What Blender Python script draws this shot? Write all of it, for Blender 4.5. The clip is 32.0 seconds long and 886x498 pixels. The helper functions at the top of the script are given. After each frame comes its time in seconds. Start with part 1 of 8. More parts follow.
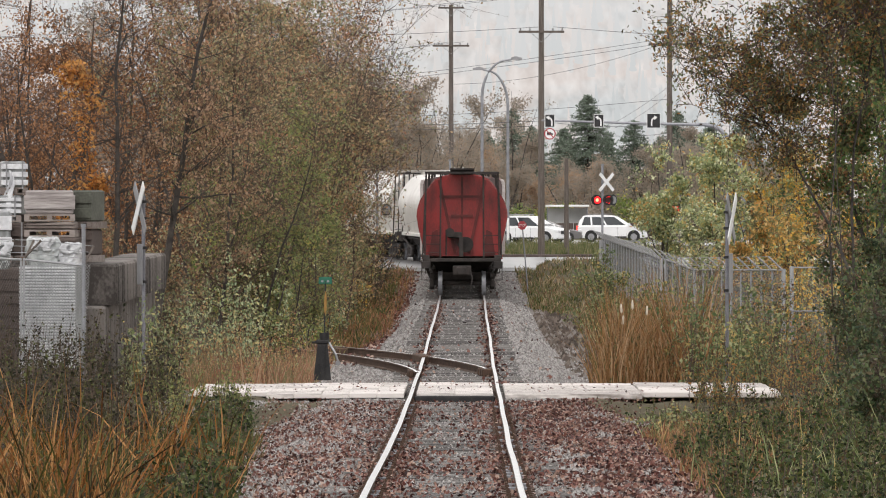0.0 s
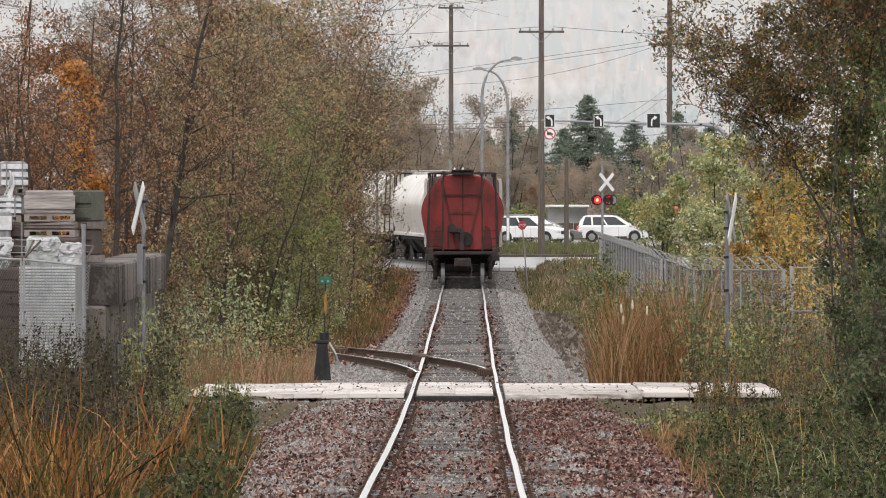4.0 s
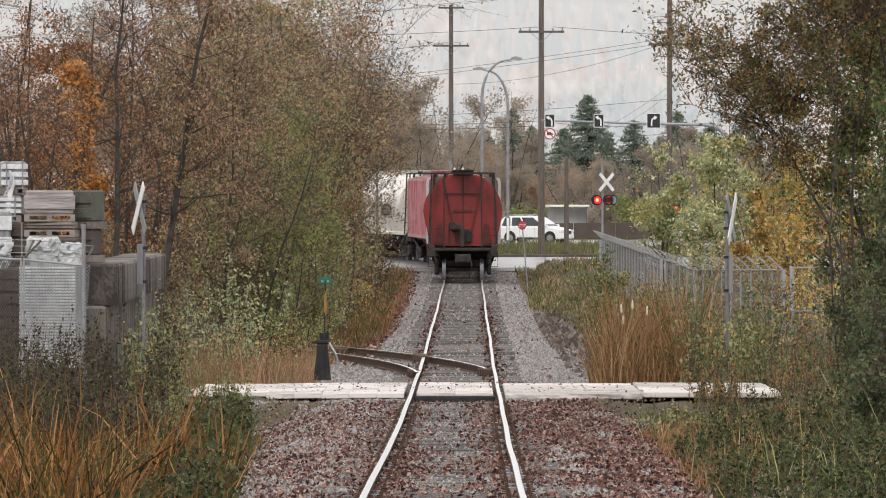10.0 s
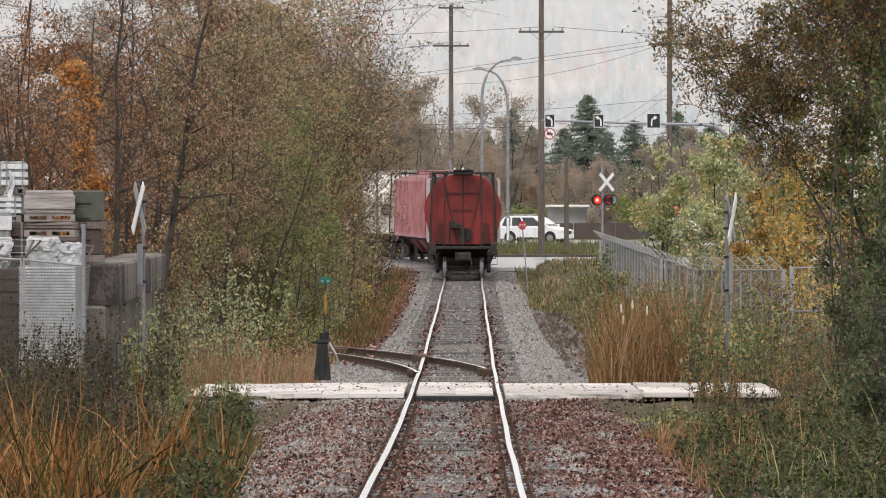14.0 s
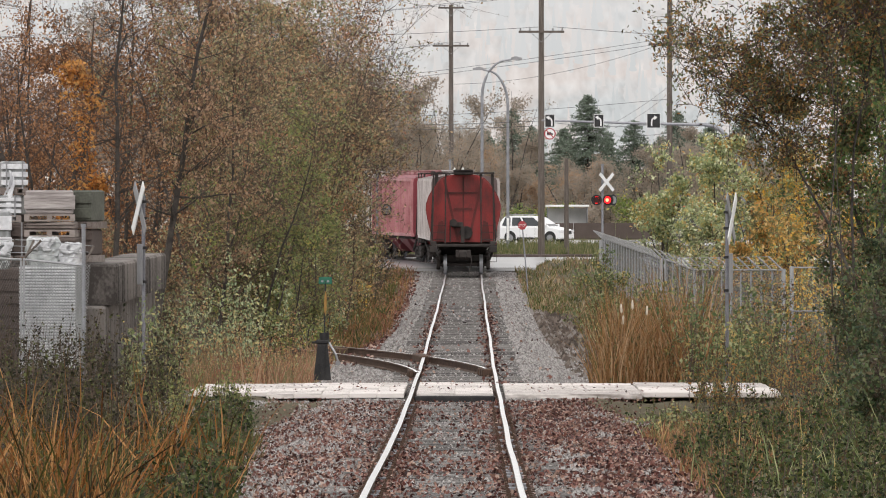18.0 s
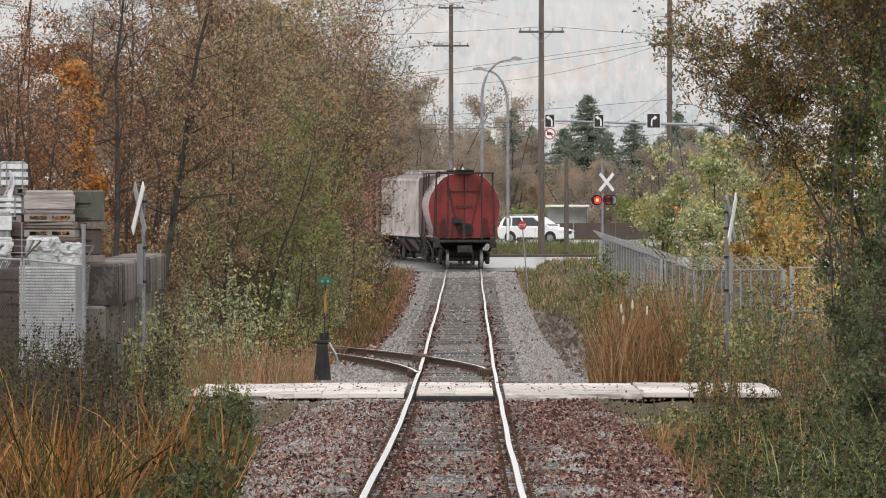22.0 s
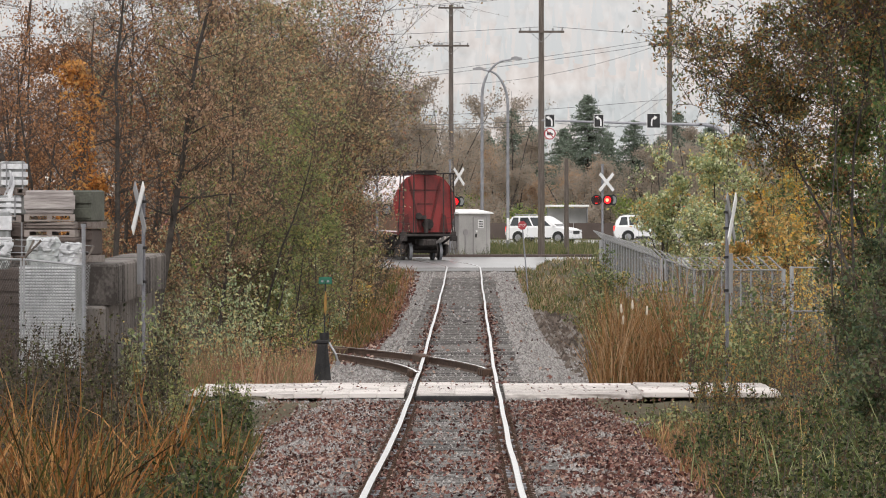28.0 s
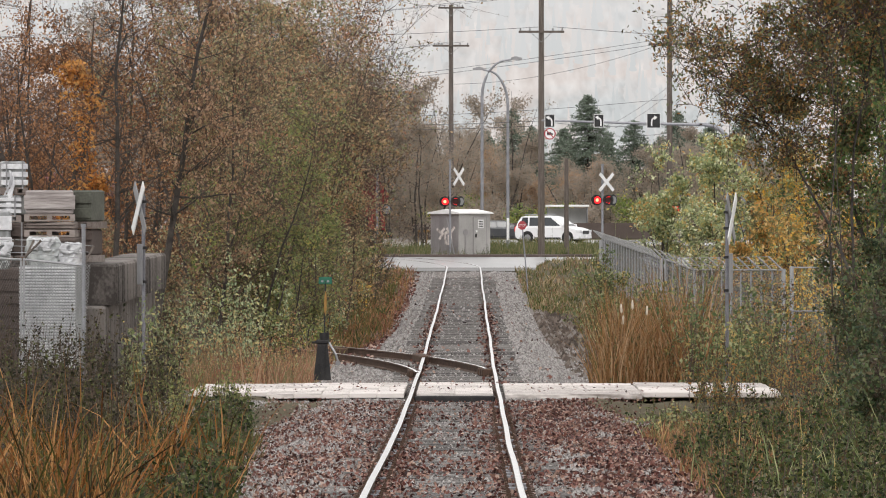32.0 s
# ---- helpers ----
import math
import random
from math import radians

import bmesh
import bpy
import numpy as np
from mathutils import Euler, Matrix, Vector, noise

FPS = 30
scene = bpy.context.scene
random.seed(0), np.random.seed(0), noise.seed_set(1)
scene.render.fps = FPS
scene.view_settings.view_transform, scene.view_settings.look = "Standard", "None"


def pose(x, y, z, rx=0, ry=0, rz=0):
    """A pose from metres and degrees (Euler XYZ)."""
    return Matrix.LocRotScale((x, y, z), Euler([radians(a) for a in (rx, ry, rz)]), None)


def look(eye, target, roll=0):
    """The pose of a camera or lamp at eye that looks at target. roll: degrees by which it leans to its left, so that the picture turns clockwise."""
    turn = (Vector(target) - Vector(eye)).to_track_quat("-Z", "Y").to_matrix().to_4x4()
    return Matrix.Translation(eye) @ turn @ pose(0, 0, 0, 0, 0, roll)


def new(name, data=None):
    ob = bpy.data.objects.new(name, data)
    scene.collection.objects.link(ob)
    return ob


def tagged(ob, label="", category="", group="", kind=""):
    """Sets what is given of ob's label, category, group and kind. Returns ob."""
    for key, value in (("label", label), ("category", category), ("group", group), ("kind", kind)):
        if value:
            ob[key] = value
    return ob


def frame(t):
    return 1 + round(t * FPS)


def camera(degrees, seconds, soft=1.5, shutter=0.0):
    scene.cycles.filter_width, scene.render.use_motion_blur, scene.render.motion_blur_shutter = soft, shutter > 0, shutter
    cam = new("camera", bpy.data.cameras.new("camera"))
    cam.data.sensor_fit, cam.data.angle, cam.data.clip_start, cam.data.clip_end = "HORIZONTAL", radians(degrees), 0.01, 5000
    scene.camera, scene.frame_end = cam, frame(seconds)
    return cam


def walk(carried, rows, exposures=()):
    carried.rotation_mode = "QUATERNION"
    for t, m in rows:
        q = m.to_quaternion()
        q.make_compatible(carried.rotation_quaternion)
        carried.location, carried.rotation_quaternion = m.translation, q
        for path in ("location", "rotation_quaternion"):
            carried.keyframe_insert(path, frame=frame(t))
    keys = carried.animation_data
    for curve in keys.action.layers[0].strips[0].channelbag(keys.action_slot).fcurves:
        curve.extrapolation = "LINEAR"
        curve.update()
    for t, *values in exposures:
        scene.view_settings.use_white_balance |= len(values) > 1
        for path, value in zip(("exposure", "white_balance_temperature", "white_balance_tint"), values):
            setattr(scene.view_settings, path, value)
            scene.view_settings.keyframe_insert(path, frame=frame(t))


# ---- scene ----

# ---------------------------------------------------------------- camera
# A long lens on a tripod that stands still, 3.7 m above the level of the rails.
cam = camera(8.966, 32.0, soft=1.05)
EYE = look((0, 0, 3.7), (0, 100, 2.64))
walk(cam, [(0.0, EYE), (32.0, EYE)], exposures=[(0.0, 0.28), (32.0, 0.28)])

# ---------------------------------------------------------------- light
world = bpy.data.worlds.new("overcast")
scene.world = world
world.use_nodes = True
wn, wl = world.node_tree.nodes, world.node_tree.links
sky = wn.new("ShaderNodeTexSky")
sky.sky_type = "NISHITA"
sky.sun_disc = False
sky.sun_elevation = radians(48)
sky.sun_rotation = radians(200)
grey = wn.new("ShaderNodeHueSaturation")
grey.inputs["Saturation"].default_value = 0.12
cloud = wn.new("ShaderNodeMixRGB")
cloud.inputs["Fac"].default_value = 0.75
cloud.inputs["Color2"].default_value = (9.2, 8.9, 8.7, 1)
wl.new(sky.outputs["Color"], grey.inputs["Color"])
wl.new(grey.outputs["Color"], cloud.inputs["Color1"])
wl.new(cloud.outputs["Color"], wn["Background"].inputs["Color"])
wn["Background"].inputs["Strength"].default_value = 0.125
sun = new("sun", bpy.data.lights.new("sun", "SUN"))
sun.data.energy = 1.05
sun.data.angle = radians(25)
sun.data.color = (1.0, 0.97, 0.93)
sun.matrix_world = look((0, 0, 50), (0 + 10, 50 + 5, 0))

# ---------------------------------------------------------------- materials
def mat(name, c1, c2, scale=4.0, rough=0.8, metal=0.0, bump=0.3, fine=40.0, c3=None, spread=(0.35, 0.65),
        per_object=0.0, spec=0.4, stretch=(1, 1, 1), bump_size=0.01):
    """A surface with broad stains, fine grain and relief, in metres of the thing's own space."""
    m = bpy.data.materials.new(name)
    m.use_nodes = True
    n, l = m.node_tree.nodes, m.node_tree.links
    b = n["Principled BSDF"]
    tc = n.new("ShaderNodeTexCoord")
    mp = n.new("ShaderNodeMapping")
    mp.inputs["Scale"].default_value = stretch
    l.new(tc.outputs["Object"], mp.inputs["Vector"])
    big = n.new("ShaderNodeTexNoise")
    big.inputs["Scale"].default_value = scale
    big.inputs["Detail"].default_value = 5
    small = n.new("ShaderNodeTexNoise")
    small.inputs["Scale"].default_value = fine
    small.inputs["Detail"].default_value = 4
    l.new(mp.outputs[0], big.inputs["Vector"])
    l.new(mp.outputs[0], small.inputs["Vector"])
    ramp = n.new("ShaderNodeValToRGB")
    ramp.color_ramp.elements[0].position, ramp.color_ramp.elements[1].position = spread
    ramp.color_ramp.elements[0].color = (*c1, 1)
    ramp.color_ramp.elements[1].color = (*c2, 1)
    if c3:
        e = ramp.color_ramp.elements.new(min(0.98, spread[1] + 0.12))
        e.color = (*c3, 1)
    mixv = n.new("ShaderNodeMath")
    mixv.operation = "MULTIPLY_ADD"
    mixv.inputs[1].default_value = 0.35
    l.new(small.outputs["Fac"], mixv.inputs[0])
    add = n.new("ShaderNodeMath")
    add.operation = "MULTIPLY"
    add.inputs[1].default_value = 0.65
    l.new(big.outputs["Fac"], add.inputs[0])
    l.new(add.outputs[0], mixv.inputs[2])
    last = mixv.outputs[0]
    if per_object:
        info = n.new("ShaderNodeObjectInfo")
        sh = n.new("ShaderNodeMath")
        sh.operation = "MULTIPLY_ADD"
        sh.inputs[1].default_value = per_object
        l.new(info.outputs["Random"], sh.inputs[0])
        cen = n.new("ShaderNodeMath")
        cen.operation = "SUBTRACT"
        cen.inputs[1].default_value = per_object / 2
        l.new(last, cen.inputs[0])
        l.new(cen.outputs[0], sh.inputs[2])
        last = sh.outputs[0]
    l.new(last, ramp.inputs["Fac"])
    l.new(ramp.outputs["Color"], b.inputs["Base Color"])
    b.inputs["Roughness"].default_value = rough
    b.inputs["Metallic"].default_value = metal
    b.inputs["Specular IOR Level"].default_value = spec
    if bump:
        bp = n.new("ShaderNodeBump")
        bp.inputs["Strength"].default_value = bump
        bp.inputs["Distance"].default_value = bump_size
        l.new(small.outputs["Fac"], bp.inputs["Height"])
        l.new(bp.outputs[0], b.inputs["Normal"])
    return m


def scatter_mat(name, colours, rough=0.6, translucent=0.0, spec=0.3):
    """For leaves, blades and stones: every loose piece takes a colour of its own from the row."""
    m = bpy.data.materials.new(name)
    m.use_nodes = True
    n, l = m.node_tree.nodes, m.node_tree.links
    b = n["Principled BSDF"]
    geo = n.new("ShaderNodeNewGeometry")
    ramp = n.new("ShaderNodeValToRGB")
    cr = ramp.color_ramp
    cr.elements[0].color = (*colours[0], 1)
    cr.elements[1].color = (*colours[-1], 1)
    for i, c in enumerate(colours[1:-1], 1):
        cr.elements.new(i / (len(colours) - 1)).color = (*c, 1)
    cr.elements[-1].position = (len(colours) - 1) / len(colours)
    for i in range(1, len(colours) - 1):
        cr.elements[i].position = i / len(colours)
    cr.interpolation = "CONSTANT"
    nz = n.new("ShaderNodeTexNoise")
    nz.inputs["Scale"].default_value = 0.6
    nz.inputs["Detail"].default_value = 3
    tc = n.new("ShaderNodeTexCoord")
    l.new(tc.outputs["Object"], nz.inputs["Vector"])
    ma = n.new("ShaderNodeMath")
    ma.operation = "MULTIPLY_ADD"
    ma.inputs[1].default_value = 0.85
    l.new(geo.outputs["Random Per Island"], ma.inputs[0])
    sub = n.new("ShaderNodeMath")
    sub.operation = "MULTIPLY_ADD"
    sub.inputs[1].default_value = 0.8
    sub.inputs[2].default_value = -0.33
    l.new(nz.outputs["Fac"], sub.inputs[0])
    l.new(sub.outputs[0], ma.inputs[2])
    l.new(ma.outputs[0], ramp.inputs["Fac"])
    l.new(ramp.outputs["Color"], b.inputs["Base Color"])
    b.inputs["Roughness"].default_value = rough
    b.inputs["Specular IOR Level"].default_value = spec
    if translucent:
        tr = n.new("ShaderNodeBsdfTranslucent")
        l.new(ramp.outputs["Color"], tr.inputs["Color"])
        mx = n.new("ShaderNodeMixShader")
        mx.inputs[0].default_value = translucent
        l.new(b.outputs[0], mx.inputs[1])
        l.new(tr.outputs[0], mx.inputs[2])
        l.new(mx.outputs[0], n["Material Output"].inputs["Surface"])
    return m


def glow_mat(name, colour, strength):
    m = bpy.data.materials.new(name)
    m.use_nodes = True
    b = m.node_tree.nodes["Principled BSDF"]
    b.inputs["Base Color"].default_value = (*colour, 1)
    b.inputs["Emission Color"].default_value = (*colour, 1)
    b.inputs["Emission Strength"].default_value = strength
    b.inputs["Roughness"].default_value = 0.3
    return m


def glass_mat(name, colour=(0.03, 0.035, 0.04), rough=0.08):
    """Dark tinted car and signal glass."""
    m = bpy.data.materials.new(name)
    m.use_nodes = True
    b = m.node_tree.nodes["Principled BSDF"]
    b.inputs["Base Color"].default_value = (*colour, 1)
    b.inputs["Roughness"].default_value = rough
    b.inputs["Specular IOR Level"].default_value = 0.6
    return m


M_RAIL = mat("worn_steel", (0.55, 0.55, 0.56), (0.75, 0.75, 0.76), 8, 0.28, 0.9, 0.05)
M_RAIL_SIDE = mat("rusty_rail_web", (0.05, 0.032, 0.024), (0.11, 0.065, 0.045), 6, 0.85, 0.1, 0.3)
M_TIE = mat("creosoted_tie", (0.05, 0.045, 0.043), (0.18, 0.168, 0.16), 3, 0.7, 0, 0.5, 30, per_object=0.3, stretch=(1, 6, 6))
M_STONE = scatter_mat("ballast_stone", [(0.121, 0.113, 0.11), (0.253, 0.24, 0.234), (0.341, 0.325, 0.314), (0.176, 0.154, 0.145), (0.385, 0.363, 0.35), (0.22, 0.207, 0.2)], 0.8)
M_RUBBLE = scatter_mat("dark_rubble", [(0.04, 0.035, 0.03), (0.12, 0.1, 0.09), (0.07, 0.05, 0.045), (0.2, 0.18, 0.17)], 0.85)
M_SOIL = mat("ballast_bed", (0.12, 0.1, 0.09), (0.26, 0.236, 0.225), 2.5, 0.9, 0, 0.8, 25)
M_FALLEN = scatter_mat("fallen_leaf", [(0.035, 0.016, 0.015), (0.11, 0.04, 0.033), (0.2, 0.085, 0.065), (0.06, 0.024, 0.022), (0.27, 0.15, 0.115), (0.15, 0.06, 0.048), (0.36, 0.25, 0.2), (0.2, 0.11, 0.085), (0.08, 0.03, 0.027)], 0.4)
M_LOAD = mat("dirty_clear_wrap", (0.13, 0.135, 0.135), (0.34, 0.35, 0.355), 3.0, 0.4, 0, 0.8, 9, stretch=(1, 1, 0.25))
M_FENCEPOST = mat("dull_fence_post", (0.26, 0.265, 0.275), (0.42, 0.425, 0.44), 3, 0.55, 0.3, 0.1)
M_CONC = mat("weathered_concrete", (0.035, 0.029, 0.026), (0.2, 0.178, 0.165), 1.2, 0.85, 0, 0.4, 22, per_object=0.3, stretch=(1, 1, 0.6))
M_SLAB = mat("pale_crossing_concrete", (0.2, 0.17, 0.155), (0.7, 0.65, 0.625), 2.4, 0.8, 0, 0.6, 14, per_object=0.14, stretch=(0.4, 2.2, 1), spread=(0.34, 0.52))
M_ASPH = mat("wet_asphalt", (0.16, 0.16, 0.165), (0.26, 0.26, 0.265), 0.5, 0.28, 0, 0.15, 60, spec=0.6)
M_APRON = mat("dark_worn_asphalt", (0.06, 0.06, 0.06), (0.13, 0.125, 0.12), 0.8, 0.45, 0, 0.3, 40)
M_GALV = mat("galvanised_steel", (0.2, 0.205, 0.225), (0.32, 0.325, 0.35), 3, 0.5, 0.3, 0.1)
M_WOODP = mat("weathered_pole_wood", (0.075, 0.06, 0.05), (0.17, 0.145, 0.13), 2, 0.9, 0, 0.6, 20, stretch=(6, 6, 0.5))
M_WOOD = mat("grey_timber", (0.16, 0.13, 0.115), (0.30, 0.26, 0.24), 3, 0.85, 0, 0.5, 20, per_object=0.25, stretch=(1, 4, 4))
M_WHITE = mat("white_sign_face", (0.72, 0.72, 0.72), (0.82, 0.82, 0.82), 3, 0.5, 0, 0.03)
M_SIGNBACK = mat("dull_aluminium", (0.25, 0.25, 0.26), (0.36, 0.36, 0.37), 4, 0.5, 0.6, 0.05)
M_BLACK = mat("black_paint", (0.012, 0.012, 0.013), (0.03, 0.03, 0.032), 5, 0.55, 0, 0.1)
M_IRON = mat("dark_cast_iron", (0.018, 0.018, 0.02), (0.045, 0.043, 0.043), 5, 0.7, 0.3, 0.3)
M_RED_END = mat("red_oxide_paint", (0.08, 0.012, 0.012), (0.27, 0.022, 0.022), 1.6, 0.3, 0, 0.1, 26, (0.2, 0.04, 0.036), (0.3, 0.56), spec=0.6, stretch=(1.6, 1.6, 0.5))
M_RED_SIDE = mat("glossy_red_car_paint", (0.15, 0.014, 0.014), (0.29, 0.024, 0.024), 1.2, 0.14, 0, 0.02, 20, spec=1.0, stretch=(1.2, 1.2, 0.5))
M_RED_SIDE.node_tree.nodes["Principled BSDF"].inputs["Coat Weight"].default_value = 1.0
M_RED_SIDE.node_tree.nodes["Principled BSDF"].inputs["Coat Roughness"].default_value = 0.12
M_RIB = mat("grimy_red_paint", (0.06, 0.013, 0.012), (0.14, 0.022, 0.02), 2.0, 0.5, 0, 0.1, 30)
M_NET = mat("dull_wire", (0.11, 0.113, 0.122), (0.2, 0.205, 0.22), 4, 0.6, 0.2, 0.0)
# Rib paints lightened to paint in the highlights along the ribs; roofs share them.
M_GREYRIB = mat("rib_highlight_grey_paint", (0.36, 0.31, 0.3), (0.7, 0.65, 0.64), 1.0, 0.5, 0, 0.1, 25)
M_MAROONRIB = mat("rib_highlight_maroon_paint", (0.34, 0.12, 0.13), (0.56, 0.28, 0.29), 1.0, 0.5, 0, 0.1, 25)
M_MAROON = mat("faded_maroon_paint", (0.16, 0.028, 0.038), (0.25, 0.045, 0.058), 1.0, 0.55, 0, 0.15, 25)
M_GREYCAR = mat("faded_grey_brown_paint", (0.1, 0.07, 0.068), (0.19, 0.14, 0.135), 1.0, 0.55, 0, 0.15, 25, stretch=(3, 3, 0.6))
M_WHITECAR = mat("dull_white_car_paint", (0.55, 0.515, 0.47), (0.76, 0.73, 0.69), 0.8, 0.3, 0, 0.1, 25)
M_UNDER = mat("grimy_underframe", (0.02, 0.018, 0.018), (0.065, 0.054, 0.05), 3, 0.85, 0.1, 0.4)
M_BARK = mat("grey_bark", (0.035, 0.03, 0.027), (0.095, 0.082, 0.074), 5, 0.9, 0, 0.6, 30)
M_TWIG = mat("twig_bark", (0.06, 0.042, 0.034), (0.13, 0.092, 0.072), 5, 0.9, 0, 0.2, 30)
M_TYRE = mat("tyre_rubber", (0.012, 0.012, 0.012), (0.028, 0.028, 0.028), 8, 0.8, 0, 0.1)
M_CARWHITE = mat("white_car_paint", (0.74, 0.74, 0.75), (0.8, 0.8, 0.81), 2, 0.25, 0, 0.0)
M_CARGREY = mat("dark_grey_car_paint", (0.05, 0.052, 0.056), (0.07, 0.072, 0.078), 2, 0.3, 0.2, 0.0)
M_CARSILVER = mat("silver_car_paint", (0.5, 0.51, 0.53), (0.58, 0.59, 0.6), 2, 0.3, 0.2, 0.0)
M_GLASS = glass_mat("dark_car_glass")
M_LENS_OFF = glass_mat("unlit_red_lens", (0.05, 0.004, 0.004), 0.2)
M_LIT = glow_mat("lit_red_lens", (1.0, 0.008, 0.012), 2.0)
M_HOT = glow_mat("lamp_filament_glow", (1.0, 0.24, 0.12), 3.0)
M_WIRE = mat("weathered_cable", (0.06, 0.06, 0.065), (0.12, 0.12, 0.125), 3, 0.6, 0, 0.0)
M_TAIL = glow_mat("tail_lamp", (0.9, 0.05, 0.03), 0.5)
M_HEAD = glass_mat("headlamp_glass", (0.7, 0.7, 0.72), 0.1)

L_OLIVE = scatter_mat("olive_brown_leaf", [(0.118, 0.097, 0.059), (0.39, 0.271, 0.136), (0.234, 0.242, 0.136), (0.585, 0.427, 0.259), (0.195, 0.146, 0.091), (0.332, 0.351, 0.197), (0.487, 0.253, 0.15)], 0.5, 0.5)
L_BROWN = scatter_mat("brown_leaf", [(0.126, 0.0608, 0.0363), (0.274, 0.132, 0.0646), (0.42, 0.223, 0.111), (0.189, 0.102, 0.0566), (0.525, 0.264, 0.121)], 0.6, 0.5)
L_UMBER = scatter_mat("umber_leaf", [(0.134, 0.095, 0.071), (0.362, 0.242, 0.143), (0.255, 0.217, 0.135), (0.509, 0.345, 0.222), (0.201, 0.134, 0.095), (0.335, 0.293, 0.176), (0.455, 0.242, 0.151)], 0.5, 0.5)
L_MOSS = scatter_mat("mossy_green_leaf", [(0.112, 0.138, 0.055), (0.213, 0.253, 0.1), (0.314, 0.345, 0.14), (0.179, 0.172, 0.07), (0.37, 0.322, 0.13), (0.246, 0.299, 0.12)], 0.5, 0.5)
L_TAN = scatter_mat("tan_leaf", [(0.141, 0.08, 0.053), (0.318, 0.188, 0.119), (0.459, 0.31, 0.204), (0.194, 0.122, 0.08), (0.53, 0.357, 0.237), (0.265, 0.207, 0.108)], 0.5, 0.5)
L_RUSSET = scatter_mat("russet_weed_leaf", [(0.24, 0.11, 0.06), (0.42, 0.22, 0.11), (0.56, 0.34, 0.17), (0.3, 0.16, 0.09), (0.36, 0.31, 0.14), (0.62, 0.42, 0.22)], 0.55, 0.5)
L_GREEN = scatter_mat("green_leaf", [(0.113, 0.167, 0.05), (0.226, 0.301, 0.094), (0.379, 0.437, 0.142), (0.188, 0.202, 0.063), (0.605, 0.503, 0.157)], 0.5, 0.5)
L_DEEP = scatter_mat("deep_green_leaf", [(0.055, 0.103, 0.04), (0.113, 0.182, 0.063), (0.176, 0.228, 0.081), (0.076, 0.08, 0.036), (0.276, 0.274, 0.108), (0.31, 0.16, 0.07)], 0.4, 0.5)
L_ORANGE = scatter_mat("orange_leaf", [(0.42, 0.17, 0.04), (0.62, 0.29, 0.075), (0.75, 0.4, 0.13), (0.36, 0.14, 0.045), (0.5, 0.3, 0.11)], 0.5, 0.5)
L_YELLOW = scatter_mat("yellow_green_leaf", [(0.229, 0.252, 0.103), (0.413, 0.435, 0.206), (0.756, 0.458, 0.092), (0.343, 0.343, 0.137), (0.85, 0.527, 0.103), (0.481, 0.298, 0.092), (0.71, 0.642, 0.366)], 0.4, 0.55)
L_GOLD = scatter_mat("golden_leaf", [(0.4, 0.26, 0.09), (0.7, 0.45, 0.15), (0.26, 0.27, 0.12), (0.8, 0.56, 0.25), (0.22, 0.25, 0.11), (0.6, 0.32, 0.1), (0.34, 0.33, 0.17)], 0.45, 0.55)
L_IVY = scatter_mat("dark_shiny_leaf", [(0.03, 0.05, 0.024), (0.075, 0.11, 0.05), (0.12, 0.15, 0.068), (0.05, 0.055, 0.03), (0.17, 0.18, 0.09), (0.1, 0.08, 0.04), (0.06, 0.09, 0.045)], 0.35, 0.35)
L_LIGHT = scatter_mat("pale_green_leaf", [(0.158, 0.191, 0.092), (0.409, 0.475, 0.264), (0.66, 0.554, 0.224), (0.264, 0.304, 0.145), (0.845, 0.845, 0.607), (0.475, 0.528, 0.29), (0.356, 0.409, 0.211), (0.66, 0.396, 0.145)], 0.35, 0.55)
L_RUST = scatter_mat("rust_leaf", [(0.078, 0.061, 0.044), (0.225, 0.154, 0.074), (0.17, 0.194, 0.088), (0.394, 0.201, 0.074), (0.131, 0.135, 0.074), (0.397, 0.255, 0.085), (0.197, 0.215, 0.111), (0.091, 0.054, 0.052)], 0.45, 0.5)
# Needle colour lifted and greyed, with distance haze painted into it.
L_CONIFER = scatter_mat("haze_paled_needles", [(0.167, 0.204, 0.161), (0.194, 0.238, 0.184), (0.22, 0.262, 0.207), (0.176, 0.218, 0.17)], 0.9, 0.3, 0.1)
# Far leaf colours paled and levelled to paint in the haze of distance.
L_FAR = scatter_mat("haze_paled_autumn_leaf", [(0.348, 0.299, 0.258), (0.405, 0.339, 0.281), (0.376, 0.333, 0.281), (0.428, 0.346, 0.275), (0.359, 0.333, 0.288)], 0.9, 0.6, 0.1)
G_CATTAIL = scatter_mat("dry_cattail_blade", [(0.021, 0.013, 0.005), (0.137, 0.054, 0.014), (0.273, 0.108, 0.028), (0.053, 0.054, 0.013), (0.21, 0.104, 0.028), (0.441, 0.234, 0.091), (0.037, 0.027, 0.008), (0.168, 0.063, 0.017), (0.105, 0.095, 0.025), (0.315, 0.171, 0.063)], 0.6, 0.3)
G_REED = scatter_mat("orange_reed_blade", [(0.113, 0.06, 0.026), (0.261, 0.132, 0.052), (0.191, 0.102, 0.043), (0.365, 0.213, 0.103), (0.104, 0.102, 0.034), (0.313, 0.171, 0.073), (0.435, 0.29, 0.172), (0.174, 0.085, 0.039)], 0.6, 0.35)
G_GREEN = scatter_mat("grass_blade", [(0.0378, 0.0588, 0.0151), (0.0756, 0.098, 0.0252), (0.13, 0.118, 0.0336), (0.054, 0.0686, 0.0185), (0.216, 0.157, 0.0588)], 0.6, 0.3)
